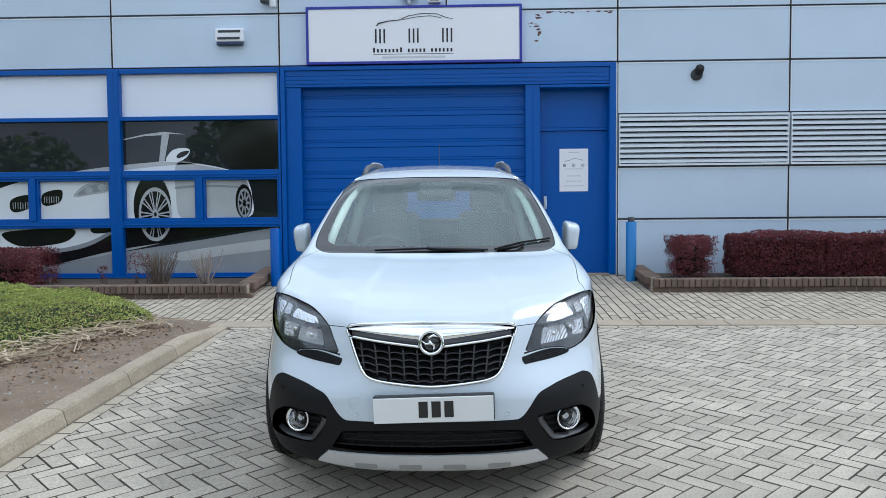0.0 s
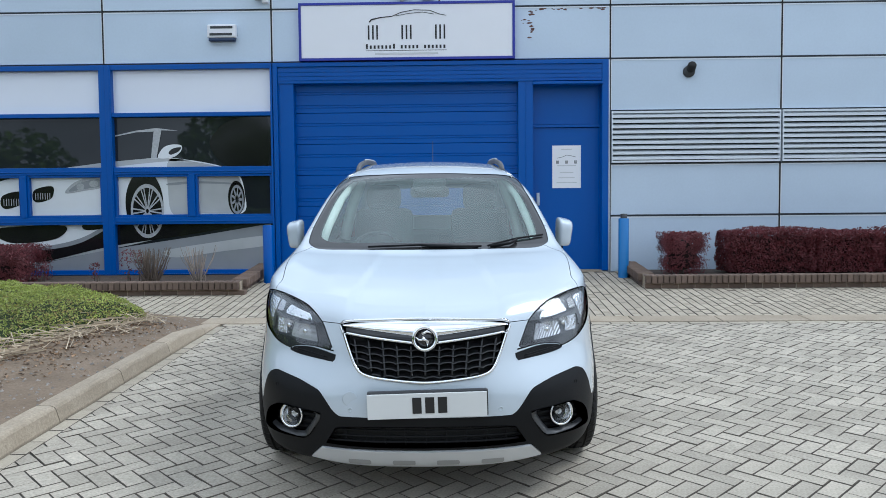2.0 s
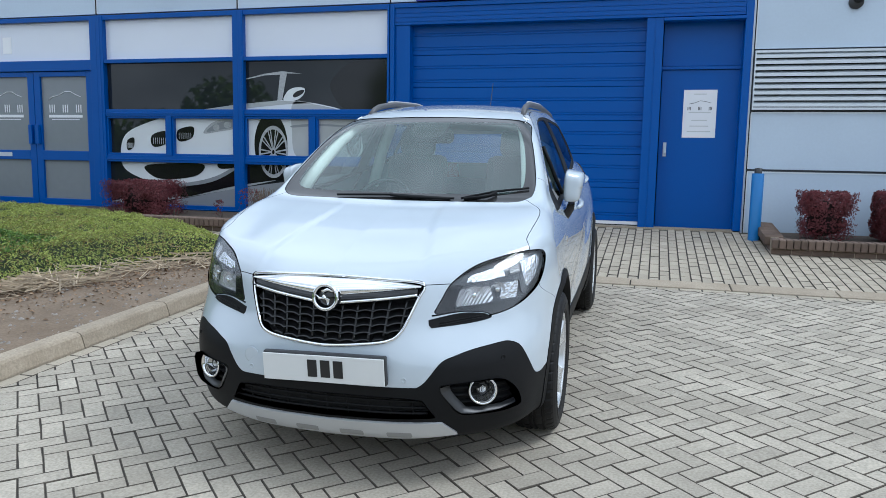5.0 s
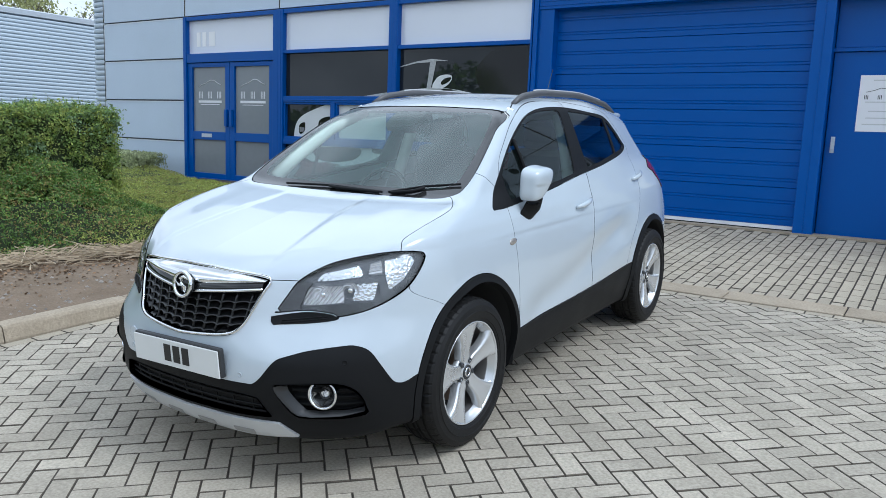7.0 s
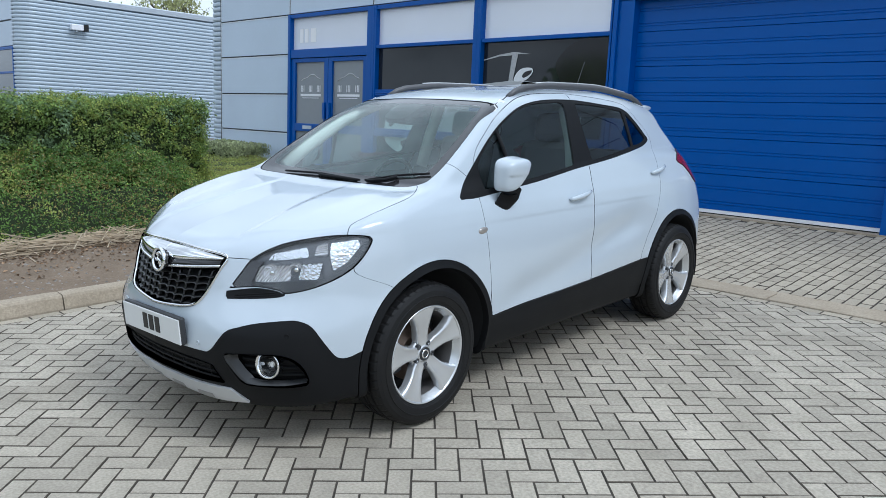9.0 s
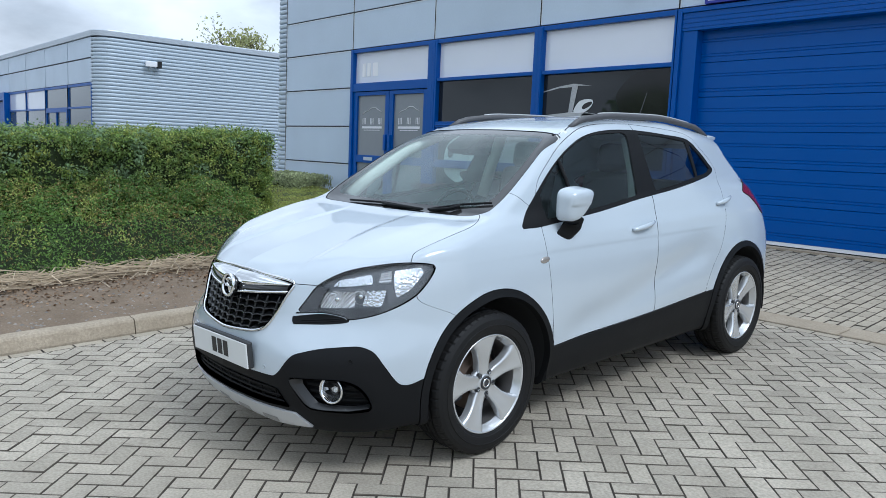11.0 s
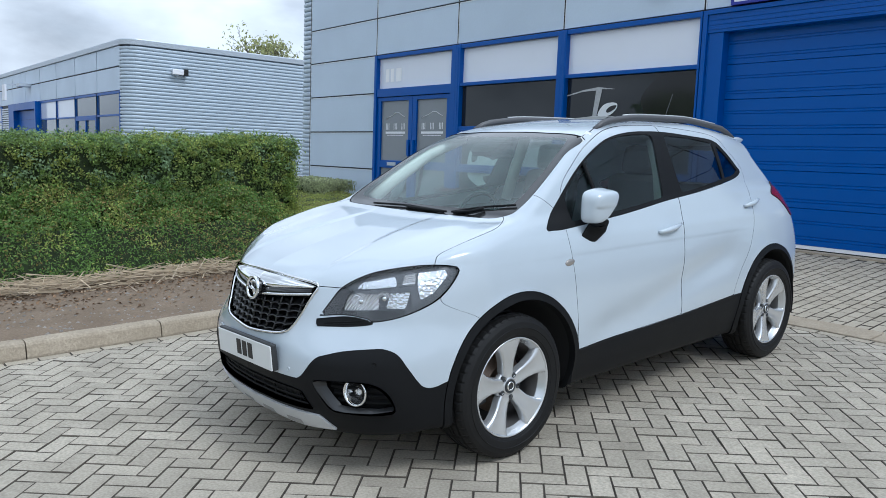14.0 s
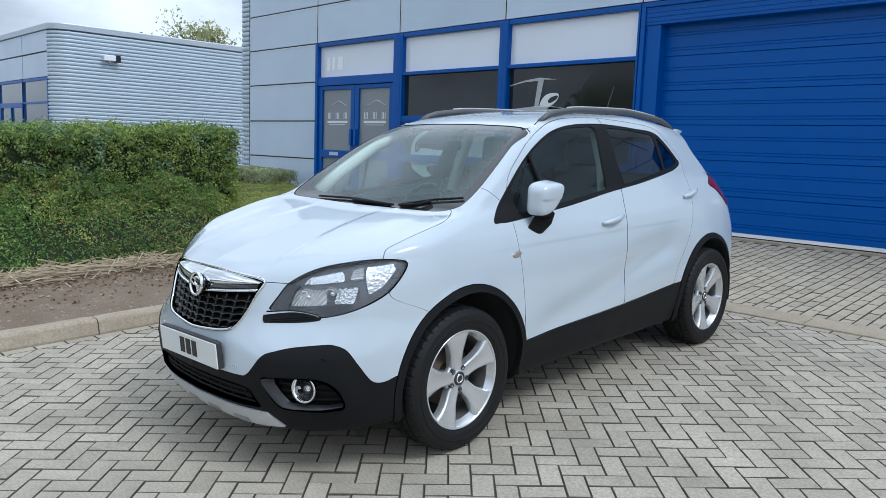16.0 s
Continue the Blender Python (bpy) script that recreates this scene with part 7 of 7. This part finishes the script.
def box_hedge(name, label, x0, x1, y0, y1, top, base, dense, size, leafm, corem, seed, rough=0.07, round_r=0.12, group="", tufts=0):
    """A clipped hedge: an uneven core coloured dark for the shade within and a coat of leaves over its sides and top.
    """
    rng = np.random.default_rng(seed)
    hedge = tagged(holder(name), label, "hedge", group)
    A = [((x1 - x0) * (y1 - y0), 0), ((y1 - y0) * 1.4, 1), ((y1 - y0) * 1.4, 2), ((x1 - x0) * 1.4, 3), ((x1 - x0) * 1.4, 4)]
    tot = sum(a for a, _ in A)
    Ps, Ns = [], []
    for area, k in A:
        n = int(dense * area / tot)
        u, v = rng.uniform(0, 1, n), rng.uniform(0, 1, n)
        x = x0 + (x1 - x0) * u if k in (0, 3, 4) else np.full(n, x0 if k == 1 else x1)
        y = y0 + (y1 - y0) * (v if k == 0 else u) if k in (0, 1, 2) else np.full(n, y0 if k == 3 else y1)
        lo, hi = base(x, y), top(x, y)
        z = hi if k == 0 else lo + (hi - lo) * v
        P = np.stack([x, y, z], 1)
        nn = np.tile({0: (0, 0, 1), 1: (-1, 0, 0), 2: (1, 0, 0), 3: (0, -1, 0), 4: (0, 1, 0)}[k], (n, 1)).astype(float)
        Ps.append(P)
        Ns.append(nn)
    P, N = np.concatenate(Ps), np.concatenate(Ns)
    # round the upper edges
    hi = top(P[:, 0], P[:, 1])
    cx, cy = np.clip(P[:, 0], x0 + round_r, x1 - round_r), np.clip(P[:, 1], y0 + round_r, y1 - round_r)
    C = np.stack([cx, cy, np.minimum(P[:, 2], hi - round_r)], 1)
    D = P - C
    L = np.maximum(np.linalg.norm(D, axis=1), 1e-6)
    P = np.where((L > round_r)[:, None], C + D / L[:, None] * round_r, P)
    bump = lump(P, rough, 2.6) + lump(P, rough * 0.5, 8.0)
    deep = rng.exponential(rough * 0.8, len(P))
    P = P + N * (bump - deep + rough * 0.15)[:, None]
    if tufts:
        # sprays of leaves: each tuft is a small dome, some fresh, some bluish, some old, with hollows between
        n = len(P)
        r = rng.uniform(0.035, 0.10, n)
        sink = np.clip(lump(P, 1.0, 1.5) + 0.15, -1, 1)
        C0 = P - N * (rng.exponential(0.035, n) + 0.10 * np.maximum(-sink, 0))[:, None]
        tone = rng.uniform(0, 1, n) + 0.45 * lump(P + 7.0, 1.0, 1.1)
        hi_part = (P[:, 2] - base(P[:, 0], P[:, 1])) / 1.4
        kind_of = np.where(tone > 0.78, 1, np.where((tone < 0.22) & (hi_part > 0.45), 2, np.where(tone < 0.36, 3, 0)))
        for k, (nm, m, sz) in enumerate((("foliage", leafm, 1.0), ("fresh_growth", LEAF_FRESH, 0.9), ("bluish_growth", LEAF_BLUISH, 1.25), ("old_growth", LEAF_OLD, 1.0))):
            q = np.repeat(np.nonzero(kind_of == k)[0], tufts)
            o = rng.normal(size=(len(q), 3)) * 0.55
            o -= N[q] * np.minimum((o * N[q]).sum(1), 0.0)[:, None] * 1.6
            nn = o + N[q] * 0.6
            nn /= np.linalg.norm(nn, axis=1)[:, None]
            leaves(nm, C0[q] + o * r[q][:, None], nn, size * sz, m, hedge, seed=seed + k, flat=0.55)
    else:
        leaves("foliage", P, N, size, leafm, hedge, seed=seed, flat=0.75)
    # uneven core whose dark colour stands for the shade behind the leaves
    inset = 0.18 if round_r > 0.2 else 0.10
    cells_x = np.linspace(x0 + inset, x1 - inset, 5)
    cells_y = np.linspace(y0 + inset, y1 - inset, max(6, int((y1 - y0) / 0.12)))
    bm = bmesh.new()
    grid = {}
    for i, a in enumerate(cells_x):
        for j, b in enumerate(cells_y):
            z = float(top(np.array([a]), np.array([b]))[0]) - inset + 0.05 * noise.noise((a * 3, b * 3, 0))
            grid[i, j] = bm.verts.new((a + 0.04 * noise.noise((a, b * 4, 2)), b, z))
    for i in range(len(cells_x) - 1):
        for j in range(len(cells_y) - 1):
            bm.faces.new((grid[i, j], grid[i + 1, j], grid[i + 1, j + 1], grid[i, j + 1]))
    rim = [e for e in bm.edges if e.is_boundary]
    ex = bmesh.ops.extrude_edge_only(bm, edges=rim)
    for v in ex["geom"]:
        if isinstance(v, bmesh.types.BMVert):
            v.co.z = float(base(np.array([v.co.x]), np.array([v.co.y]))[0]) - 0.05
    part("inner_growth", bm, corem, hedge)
    return hedge


HEDGE_TOP = 1.48
ok = LITTER_X < KX - 0.2
P = np.array([(x, y, bed_z(x, y) + 0.006) for x, y in zip(LITTER_X[ok], LITTER_Y[ok])])
tagged(leaves("leaf_litter", P, np.tile((0.0, 0.0, 1.0), (len(P), 1)), 0.020, LITTER, seed=19, flat=0.35), "brown dead leaves and bark bits on the soil", "leaf litter", kind="stuff")
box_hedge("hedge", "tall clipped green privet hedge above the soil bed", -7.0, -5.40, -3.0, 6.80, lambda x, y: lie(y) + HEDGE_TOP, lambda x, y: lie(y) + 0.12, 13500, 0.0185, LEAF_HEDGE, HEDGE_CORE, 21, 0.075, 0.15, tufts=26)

# low spreading evergreen over the rest of the bed
COVER = outline([(-3.50, 6.10), (-3.40, 6.5), (-3.22, 7.0), (-2.95, 7.5), (-2.86, 7.8), (-3.08, 8.15), (-4.2, 8.75), (-5.6, 9.35), (-7.2, 9.75), (-8.7, 10.3), (-10.4, 10.95), (-12.6, 11.1), (-12.7, 8.5), (-10, 6.8), (-7.0, 6.75), (-5.75, 6.4), (-5.75, 3.0), (-5.75, -2.5), (-4.12, -2.5), (-4.10, 3.0), (-4.14, 4.2), (-4.08, 5.05), (-3.92, 5.4), (-3.70, 5.7)], 6)


def cover_height(x, y):
    d = np.clip(-inside(COVER, x, y), 0, 1.0)
    low = 0.27 - 0.10 * np.clip((-4.5 - x) / 4.0, 0, 1)
    mound = np.maximum(low, 0.80 * np.clip((-3.98 - x) / 1.15, 0, 1) ** 0.6)
    m = np.clip((6.7 - y) / 0.8, 0, 1)
    return np.minimum(d / 0.45, 1.0) ** 0.6 * (low + (mound - low) * m)


rng = np.random.default_rng(8)
Q = np.stack([rng.uniform(-12.8, -2.8, 800000), rng.uniform(-2.5, 11.2, 800000)], 1)
keep = inside(COVER, Q[:, 0], Q[:, 1]) < -0.005
near_w = np.clip(1.25 - (-Q[:, 0] - 3) / 7.5, 0.25, 1)
Q = Q[keep & (rng.uniform(0, 1, len(Q)) < near_w)][:300000]
hgt = cover_height(Q[:, 0], Q[:, 1])
z0 = lie(Q[:, 1]) + 0.11
P = np.stack([Q[:, 0], Q[:, 1], z0 + hgt], 1)
wild = np.clip((-4.02 - Q[:, 0]) / 0.4, 0, 1) * np.clip((6.6 - Q[:, 1]) / 0.5, 0, 1)
P[:, 2] += lump(P, 0.055, 2.2) * (1 + 1.4 * wild) + lump(P, 0.03, 7.0) * (1 + 1.6 * wild) - rng.exponential(0.025, len(P)) * (1 + 0.8 * wild)
P[:, 0] += lump(P + 3.0, 0.10, 3.0) * wild
e = 0.04
gxs = (cover_height(Q[:, 0] + e, Q[:, 1]) - cover_height(Q[:, 0] - e, Q[:, 1])) / (2 * e)
gys = (cover_height(Q[:, 0], Q[:, 1] + e) - cover_height(Q[:, 0], Q[:, 1] - e)) / (2 * e)
N = np.stack([-gxs, -gys, np.ones(len(Q))], 1)
N /= np.linalg.norm(N, axis=1)[:, None]
dry = rng.uniform(0, 1, len(P)) + 0.25 * lump(P, 1.0, 1.1)
tagged(leaves("dry_ground_cover", P[dry <= 0.16], N[dry <= 0.16], 0.0105, LEAF_DRY, seed=13, long=2.8), "yellow and brown dry leaves among the ground cover", "ground cover", kind="stuff")
at_foot = (Q[:, 1] < 6.6) & (Q[:, 0] < -4.02)
sel = (dry > 0.16) & ~at_foot
tagged(leaves("ground_cover", P[sel], N[sel], 0.0105, LEAF_COVER, seed=12, long=2.8), "low spreading green ground cover with yellowing tips", "ground cover", kind="stuff")
fresh = lump(P + 11.0, 1.0, 2.4) + rng.normal(0, 0.25, len(P)) > 0.34
sel = (dry > 0.16) & at_foot & fresh
tagged(leaves("hedge_foot_shoots", P[sel], N[sel], 0.0135, LEAF_FRESH, seed=15, long=2.2), "fresh light green shoots along the hedge's foot", "ground cover", kind="stuff")
sel = (dry > 0.16) & at_foot & ~fresh
tagged(leaves("hedge_foot", P[sel], N[sel], 0.0145, LEAF_FOOT, seed=14, long=2.4), "dense dark green spreading evergreen along the hedge's foot", "ground cover", kind="stuff")


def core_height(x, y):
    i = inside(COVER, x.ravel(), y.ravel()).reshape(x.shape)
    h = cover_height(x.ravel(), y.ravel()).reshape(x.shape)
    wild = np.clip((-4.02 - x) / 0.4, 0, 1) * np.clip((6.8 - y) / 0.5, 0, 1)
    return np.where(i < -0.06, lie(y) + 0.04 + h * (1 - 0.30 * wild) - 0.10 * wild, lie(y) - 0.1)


# smooth sheet, near-black in place of the shade below the leaves
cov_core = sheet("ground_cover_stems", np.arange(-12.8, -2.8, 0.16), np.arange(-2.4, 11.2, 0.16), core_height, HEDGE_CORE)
tagged(cov_core, "dark sheet standing in for the shade under the ground cover", "ground cover", kind="stuff")

# red hedges in the planters
def bush(name, label, x, y, z, rx, ry, rz, count, size, leafm, corem, seed, group="", flat_top=0.0, stems=10):
    rng = np.random.default_rng(seed)
    b = tagged(holder(name), label, "shrub", group)
    d = rng.normal(size=(count, 3))
    d /= np.linalg.norm(d, axis=1)[:, None]
    d[:, 2] = np.abs(d[:, 2]) * np.where(rng.uniform(0, 1, count) < 0.75, 1, -0.6)
    e = 0.62
    S = np.sign(d) * np.abs(d) ** e
    S /= np.maximum(np.abs(S).max(1), 0.75)[:, None]
    r = rng.uniform(0.72, 1.05, count)[:, None]
    P = S * np.array([rx, ry, rz]) * r + np.array([x, y, z + rz * 0.92])
    P += d * (lump(P, 0.05, 4.0) + lump(P, 0.025, 11.0))[:, None]
    leaves("foliage", P, d, size, leafm, b, seed=seed, long=1.5)
    # blob coloured dark to give the shade inside the shrub
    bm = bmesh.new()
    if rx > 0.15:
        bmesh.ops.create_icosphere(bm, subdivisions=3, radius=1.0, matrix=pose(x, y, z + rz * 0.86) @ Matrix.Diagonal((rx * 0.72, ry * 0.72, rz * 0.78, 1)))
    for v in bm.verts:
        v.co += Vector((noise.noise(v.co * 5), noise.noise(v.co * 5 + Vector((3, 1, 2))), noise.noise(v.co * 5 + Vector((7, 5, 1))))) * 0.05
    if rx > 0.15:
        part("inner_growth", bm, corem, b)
    V, F = [], []
    for k in range(stems):
        a = rng.uniform(0, 2 * math.pi)
        p0 = np.array([x + 0.06 * math.cos(a), y + 0.06 * math.sin(a), z - 0.06])
        p1 = np.array([x + rx * 0.6 * math.cos(a), y + ry * 0.6 * math.sin(a), z + rz * rng.uniform(0.5, 1.2)])
        q = len(V)
        for p, w in ((p0, 0.008), (p1, 0.003)):
            for t in (0, 2.1, 4.2):
                V.append((p[0] + w * math.cos(t), p[1] + w * math.sin(t), p[2]))
        F += [(q + t, q + (t + 1) % 3, q + 3 + (t + 1) % 3, q + 3 + t) for t in range(3)]
    link_mesh("stems", V, F, BARK, b)
    return b


bush("red_shrub", "rounded dark red barberry shrub in the planter", 3.45, 10.42, 0.36, 0.27, 0.26, 0.28, 8000, 0.018, LEAF_RED, RED_CORE, 31)
flat_hi = lambda x, y: lie(y) * 0 + 0.94 + 0.02 * np.sin(x * 3.1)
for k, (a, b) in enumerate(((4.02, 5.16), (5.18, 6.05), (6.08, 7.4), (7.45, 9.0))):
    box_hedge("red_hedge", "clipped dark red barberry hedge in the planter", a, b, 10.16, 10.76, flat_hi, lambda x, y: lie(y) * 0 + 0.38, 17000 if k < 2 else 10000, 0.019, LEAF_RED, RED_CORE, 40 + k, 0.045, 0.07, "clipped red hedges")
bush("red_shrub", "spreading dark red barberry shrub by the window", -5.85, 10.25, 0.30, 0.48, 0.36, 0.26, 13000, 0.020, LEAF_RED, RED_CORE, 33)
bush("low_shrub", "pale rounded evergreen shrub by the wall", -10.95, 10.35, 0.30, 0.84, 0.45, 0.24, 9000, 0.036, LEAF_PALE, HEDGE_CORE, 34)
for k, x in enumerate((-5.55, -5.2, -4.55, -4.05, -3.92)):
    bush("red_seedling", "thin red leafy shoot in the planter", x, 10.05 + 0.06 * (k % 3), 0.34, 0.07, 0.06, 0.13 if k < 3 else 0.20, 120, 0.018, LEAF_RED, RED_CORE, 50 + k, "red shoots in the planter", stems=3)


def cut_stems(x, y, z, n, spread, tall, seed, label, material):
    rng = np.random.default_rng(seed)
    V, F = [], []
    for _ in range(n):
        a = rng.uniform(0, 2 * math.pi)
        r0, r1 = rng.uniform(0, spread * 0.35), rng.uniform(0.2, 1.0) * spread
        h = tall * rng.uniform(0.65, 1.05)
        q = len(V)
        for i in range(5):
            t = i / 4
            rr = r0 + (r1 - r0) * t ** 0.8
            c = (x + rr * math.cos(a) + rng.normal(0, 0.006), y + rr * 0.7 * math.sin(a) + rng.normal(0, 0.006), z + h * t)
            w = 0.0058 * (1 - 0.5 * t)
            for s in range(5):
                V.append((c[0] + w * math.cos(s * 1.2566), c[1] + w * math.sin(s * 1.2566), c[2]))
        for i in range(4):
            F += [(q + i * 5 + s, q + i * 5 + (s + 1) % 5, q + i * 5 + 5 + (s + 1) % 5, q + i * 5 + 5 + s) for s in range(5)]
    return tagged(link_mesh("cut_back_shrub", V, F, material, smooth=True), label, "shrub", "cut back shrubs in the planter")


cut_stems(-3.72, 10.02, 0.33, 95, 0.28, 0.44, 61, "cut back shrub of dense brown bare stems", STEM_BROWN)
cut_stems(-3.06, 9.98, 0.33, 48, 0.26, 0.46, 62, "cut back shrub of pale bare stems", STEM_PALE)

# tree behind the far unit
def tree(x, y, z, tall, seed):
    rng = random.Random(seed)
    t = tagged(holder("tree"), "slender tree with sparse light green leaves behind the far unit", "tree")
    tips = []
    V, F = [], []

    def limb(p, d, ln, r, depth):
        q = p + d * ln
        u = d.cross(Vector((0.3, 1, 0.1))).normalized()
        w = d.cross(u)
        k = len(V)
        for c, rad in ((p, r), (q, r * 0.62)):
            for s in range(6):
                V.append(c + (u * math.cos(s * 1.047) + w * math.sin(s * 1.047)) * rad)
        F.extend([(k + s, k + (s + 1) % 6, k + 6 + (s + 1) % 6, k + 6 + s) for s in range(6)])
        if depth >= 2:
            tips.append((q, d))
        if depth < 5:
            for _ in range(3 if depth < 4 else 2):
                nd = (d + Vector((rng.gauss(0, 0.5), rng.gauss(0, 0.5), rng.gauss(0.05, 0.3)))).normalized()
                limb(q, nd, ln * rng.uniform(0.55, 0.8), r * 0.6, depth + 1)
    limb(Vector((x, y, z)), Vector((0, 0, 1)), tall * 0.38, 0.16, 0)
    link_mesh("trunk", V, F, BARK, t, smooth=True)
    g = np.random.default_rng(seed)
    P = np.concatenate([np.array(q)[None] + g.normal(0, 0.28, (4, 3)) for q, d in tips])
    N = g.normal(size=P.shape)
    N /= np.linalg.norm(N, axis=1)[:, None]
    leaves("crown", P, N, 0.15, LEAF_TREE, t, seed=seed)


tree(-46.6, 27.0, 0.3, 9.6, 6)
tree(-42.8, 27.5, 0.3, 10.2, 9)

# trees across the road, seen mirrored in the glass and chrome
g = np.random.default_rng(77)
C = np.stack([np.linspace(-70, 70, 46) + g.normal(0, 1.2, 46), g.uniform(-40, -34, 46), g.uniform(-0.5, 1.5, 46)], 1)
R = g.uniform(2.6, 4.6, 46)
for k, (x, z, r) in enumerate(((-34.0, 3.4, 4.2), (-17.5, 5.6, 3.6), (-14.2, 4.6, 3.0), (-50.0, 0.8, 3.0))):
    C[k], R[k] = (x, -36.5, z), r
D = g.normal(size=(46, 1000, 3))
D /= np.linalg.norm(D, axis=2)[:, :, None]
P = (C[:, None, :] + D * R[:, None, None] * g.uniform(0.75, 1.08, (46, 1000, 1))).reshape(-1, 3)
woods = tagged(leaves("far_trees", P, D.reshape(-1, 3), 0.46, LEAF_HEDGE, seed=78), "band of leafy trees across the road", "trees", kind="stuff")

# ---- the far unit ----
far = tagged(holder("far_unit"), "far industrial unit with corrugated side wall and glazed front", "building")
FX, FY, FH = -26.2, 11.1, 5.33
path = [(FX - 0.6, FY)] + [(FX - 0.6 + 0.6 * math.sin(a), FY + 0.6 - 0.6 * math.cos(a)) for a in np.linspace(0.05, math.pi / 2, 10)] + [(FX, FY + 4), (FX, FY + 13)]
corrugated("side_wall", path, 0.2, FH - 0.2, 0.135, 0.042, ZINC, far)
# flat fascia that follows the roof's rounded corner
edge = [(-60.0, FY)] + path
T = np.gradient(np.array(edge), axis=0)
T /= np.linalg.norm(T, axis=1)[:, None]
vs, fs = [], []
for (x, y), (tx, ty) in zip(edge, T):
    for d, z in ((-0.02, FH - 0.215), (0.06, FH - 0.215), (0.075, FH - 0.03), (0.06, FH), (-0.35, FH + 0.01)):
        vs.append((x + ty * d, y - tx * d, z))
for i in range(len(edge) - 1):
    fs += [(i * 5 + j, (i + 1) * 5 + j, (i + 1) * 5 + j + 1, i * 5 + j + 1) for j in range(4)]
link_mesh("fascia", vs, fs, ALU, far, "pale metal roof fascia")
box("roof", -60, FX - 0.3, FY + 0.3, FY + 13, FH - 0.3, FH - 0.1, ZINC, far)
box("front_wall", -60, FX - 0.62, FY + 0.03, FY + 0.3, 0.1, FH - 0.22, PANEL_DARK, far)
cols = [FX - 0.32 - 3.28 * k for k in range(11)]
for k in range(10):
    x1, x0 = cols[k] - (0.3 if k == 0 else 0.0), cols[k + 1]
    for z0, z1 in ((3.42, 4.34), (4.34, FH - 0.21)):
        box("panel", x0 + 0.03, x1 - 0.03, FY, FY + 0.04, z0 + 0.03, z1 - 0.03, PANEL, far)
    if k in (4, 5):
        continue
    wn_o = holder("window")
    wn_o.parent = far
    if k == 6:
        for j in range(14):
            box("louvre_blade", x0 + 0.1, x1 - 0.1, FY - 0.02, FY + 0.02, 1.5 + j * 0.13, 1.58 + j * 0.13, LOUVRE, wn_o)
        continue
    for z0, z1 in ((0.2, 1.2), (1.26, 2.47), (2.54, 3.32)):
        box("pane", x0 + 0.07, x1 - 0.07, FY + 0.02, FY + 0.03, z0, z1, WHITE_PANE if z0 > 2.5 and k in (2, 3) else WINDOW_FAR, wn_o)
    for a, b, c, d in ((x0 - 0.06, x0 + 0.07, 0.2, 3.42), (x1 - 0.07, x1 + 0.06 if k else x1, 0.2, 3.42), (x0 + 0.07, x1 - 0.07, 1.2, 1.26), (x0 + 0.07, x1 - 0.07, 2.47, 2.54), (x0 + 0.07, x1 - 0.07, 3.32, 3.42)):
        box("frame", a, b, FY - 0.03, FY + 0.03, c, d, BLUE, wn_o)
    if k == 1:
        for a, b, c, d in ((x0 + 0.07, x0 + 0.19, 1.26, 2.47), (x1 - 0.19, x1 - 0.07, 1.26, 2.47), (x0 + 0.19, x1 - 0.19, 2.35, 2.47), ((x0 + x1) / 2 - 0.05, (x0 + x1) / 2 + 0.05, 1.26, 2.35)):
            box("sash", a, b, FY - 0.04, FY + 0.02, c, d, BLUE, wn_o)
ldoor = holder("loading_door")
ldoor.parent = far
xa, xb = cols[6], cols[4]
for j in range(6):
    box("door_section", xa + 1.3, xb - 0.25, FY + 0.01, FY + 0.03, 0.2 + j * 0.47, 0.66 + j * 0.47, BLUE, ldoor)
for a, b, c, d in ((xa, xa + 1.3, 0.2, 3.05), (xb - 0.25, xb, 0.2, 3.05), (xa, xb, 3.05, 3.42)):
    box("door_surround", a, b, FY - 0.25, FY + 0.05, c, d, BLUE, ldoor)
spot = holder("wall_camera")
spot.parent = far
box("arm", FX, FX + 0.18, 12.98, 13.06, 4.08, 4.14, ALU, spot)
bm = bmesh.new()
box_into(bm, FX + 0.10, FX + 0.26, 12.80, 13.24, 4.14, 4.34, 0.02)
part("body", bm, WHITE_BOARD, spot)
box("lens", FX + 0.10, FX + 0.28, 13.24, 13.40, 4.12, 4.36, GAP, spot)
hang = holder("hanging_sign")
hang.parent = far
box("board", -44.2, -43.5, FY - 0.9, FY - 0.8, 3.55, 4.4, WHITE_BOARD, hang)
box("bracket", -43.9, -43.8, FY - 0.85, FY + 0.02, 4.4, 4.46, ALU, hang)
box("floodlight", -42.4, -41.6, FY - 0.55, FY + 0.02, 4.25, 4.4, ALU, far)
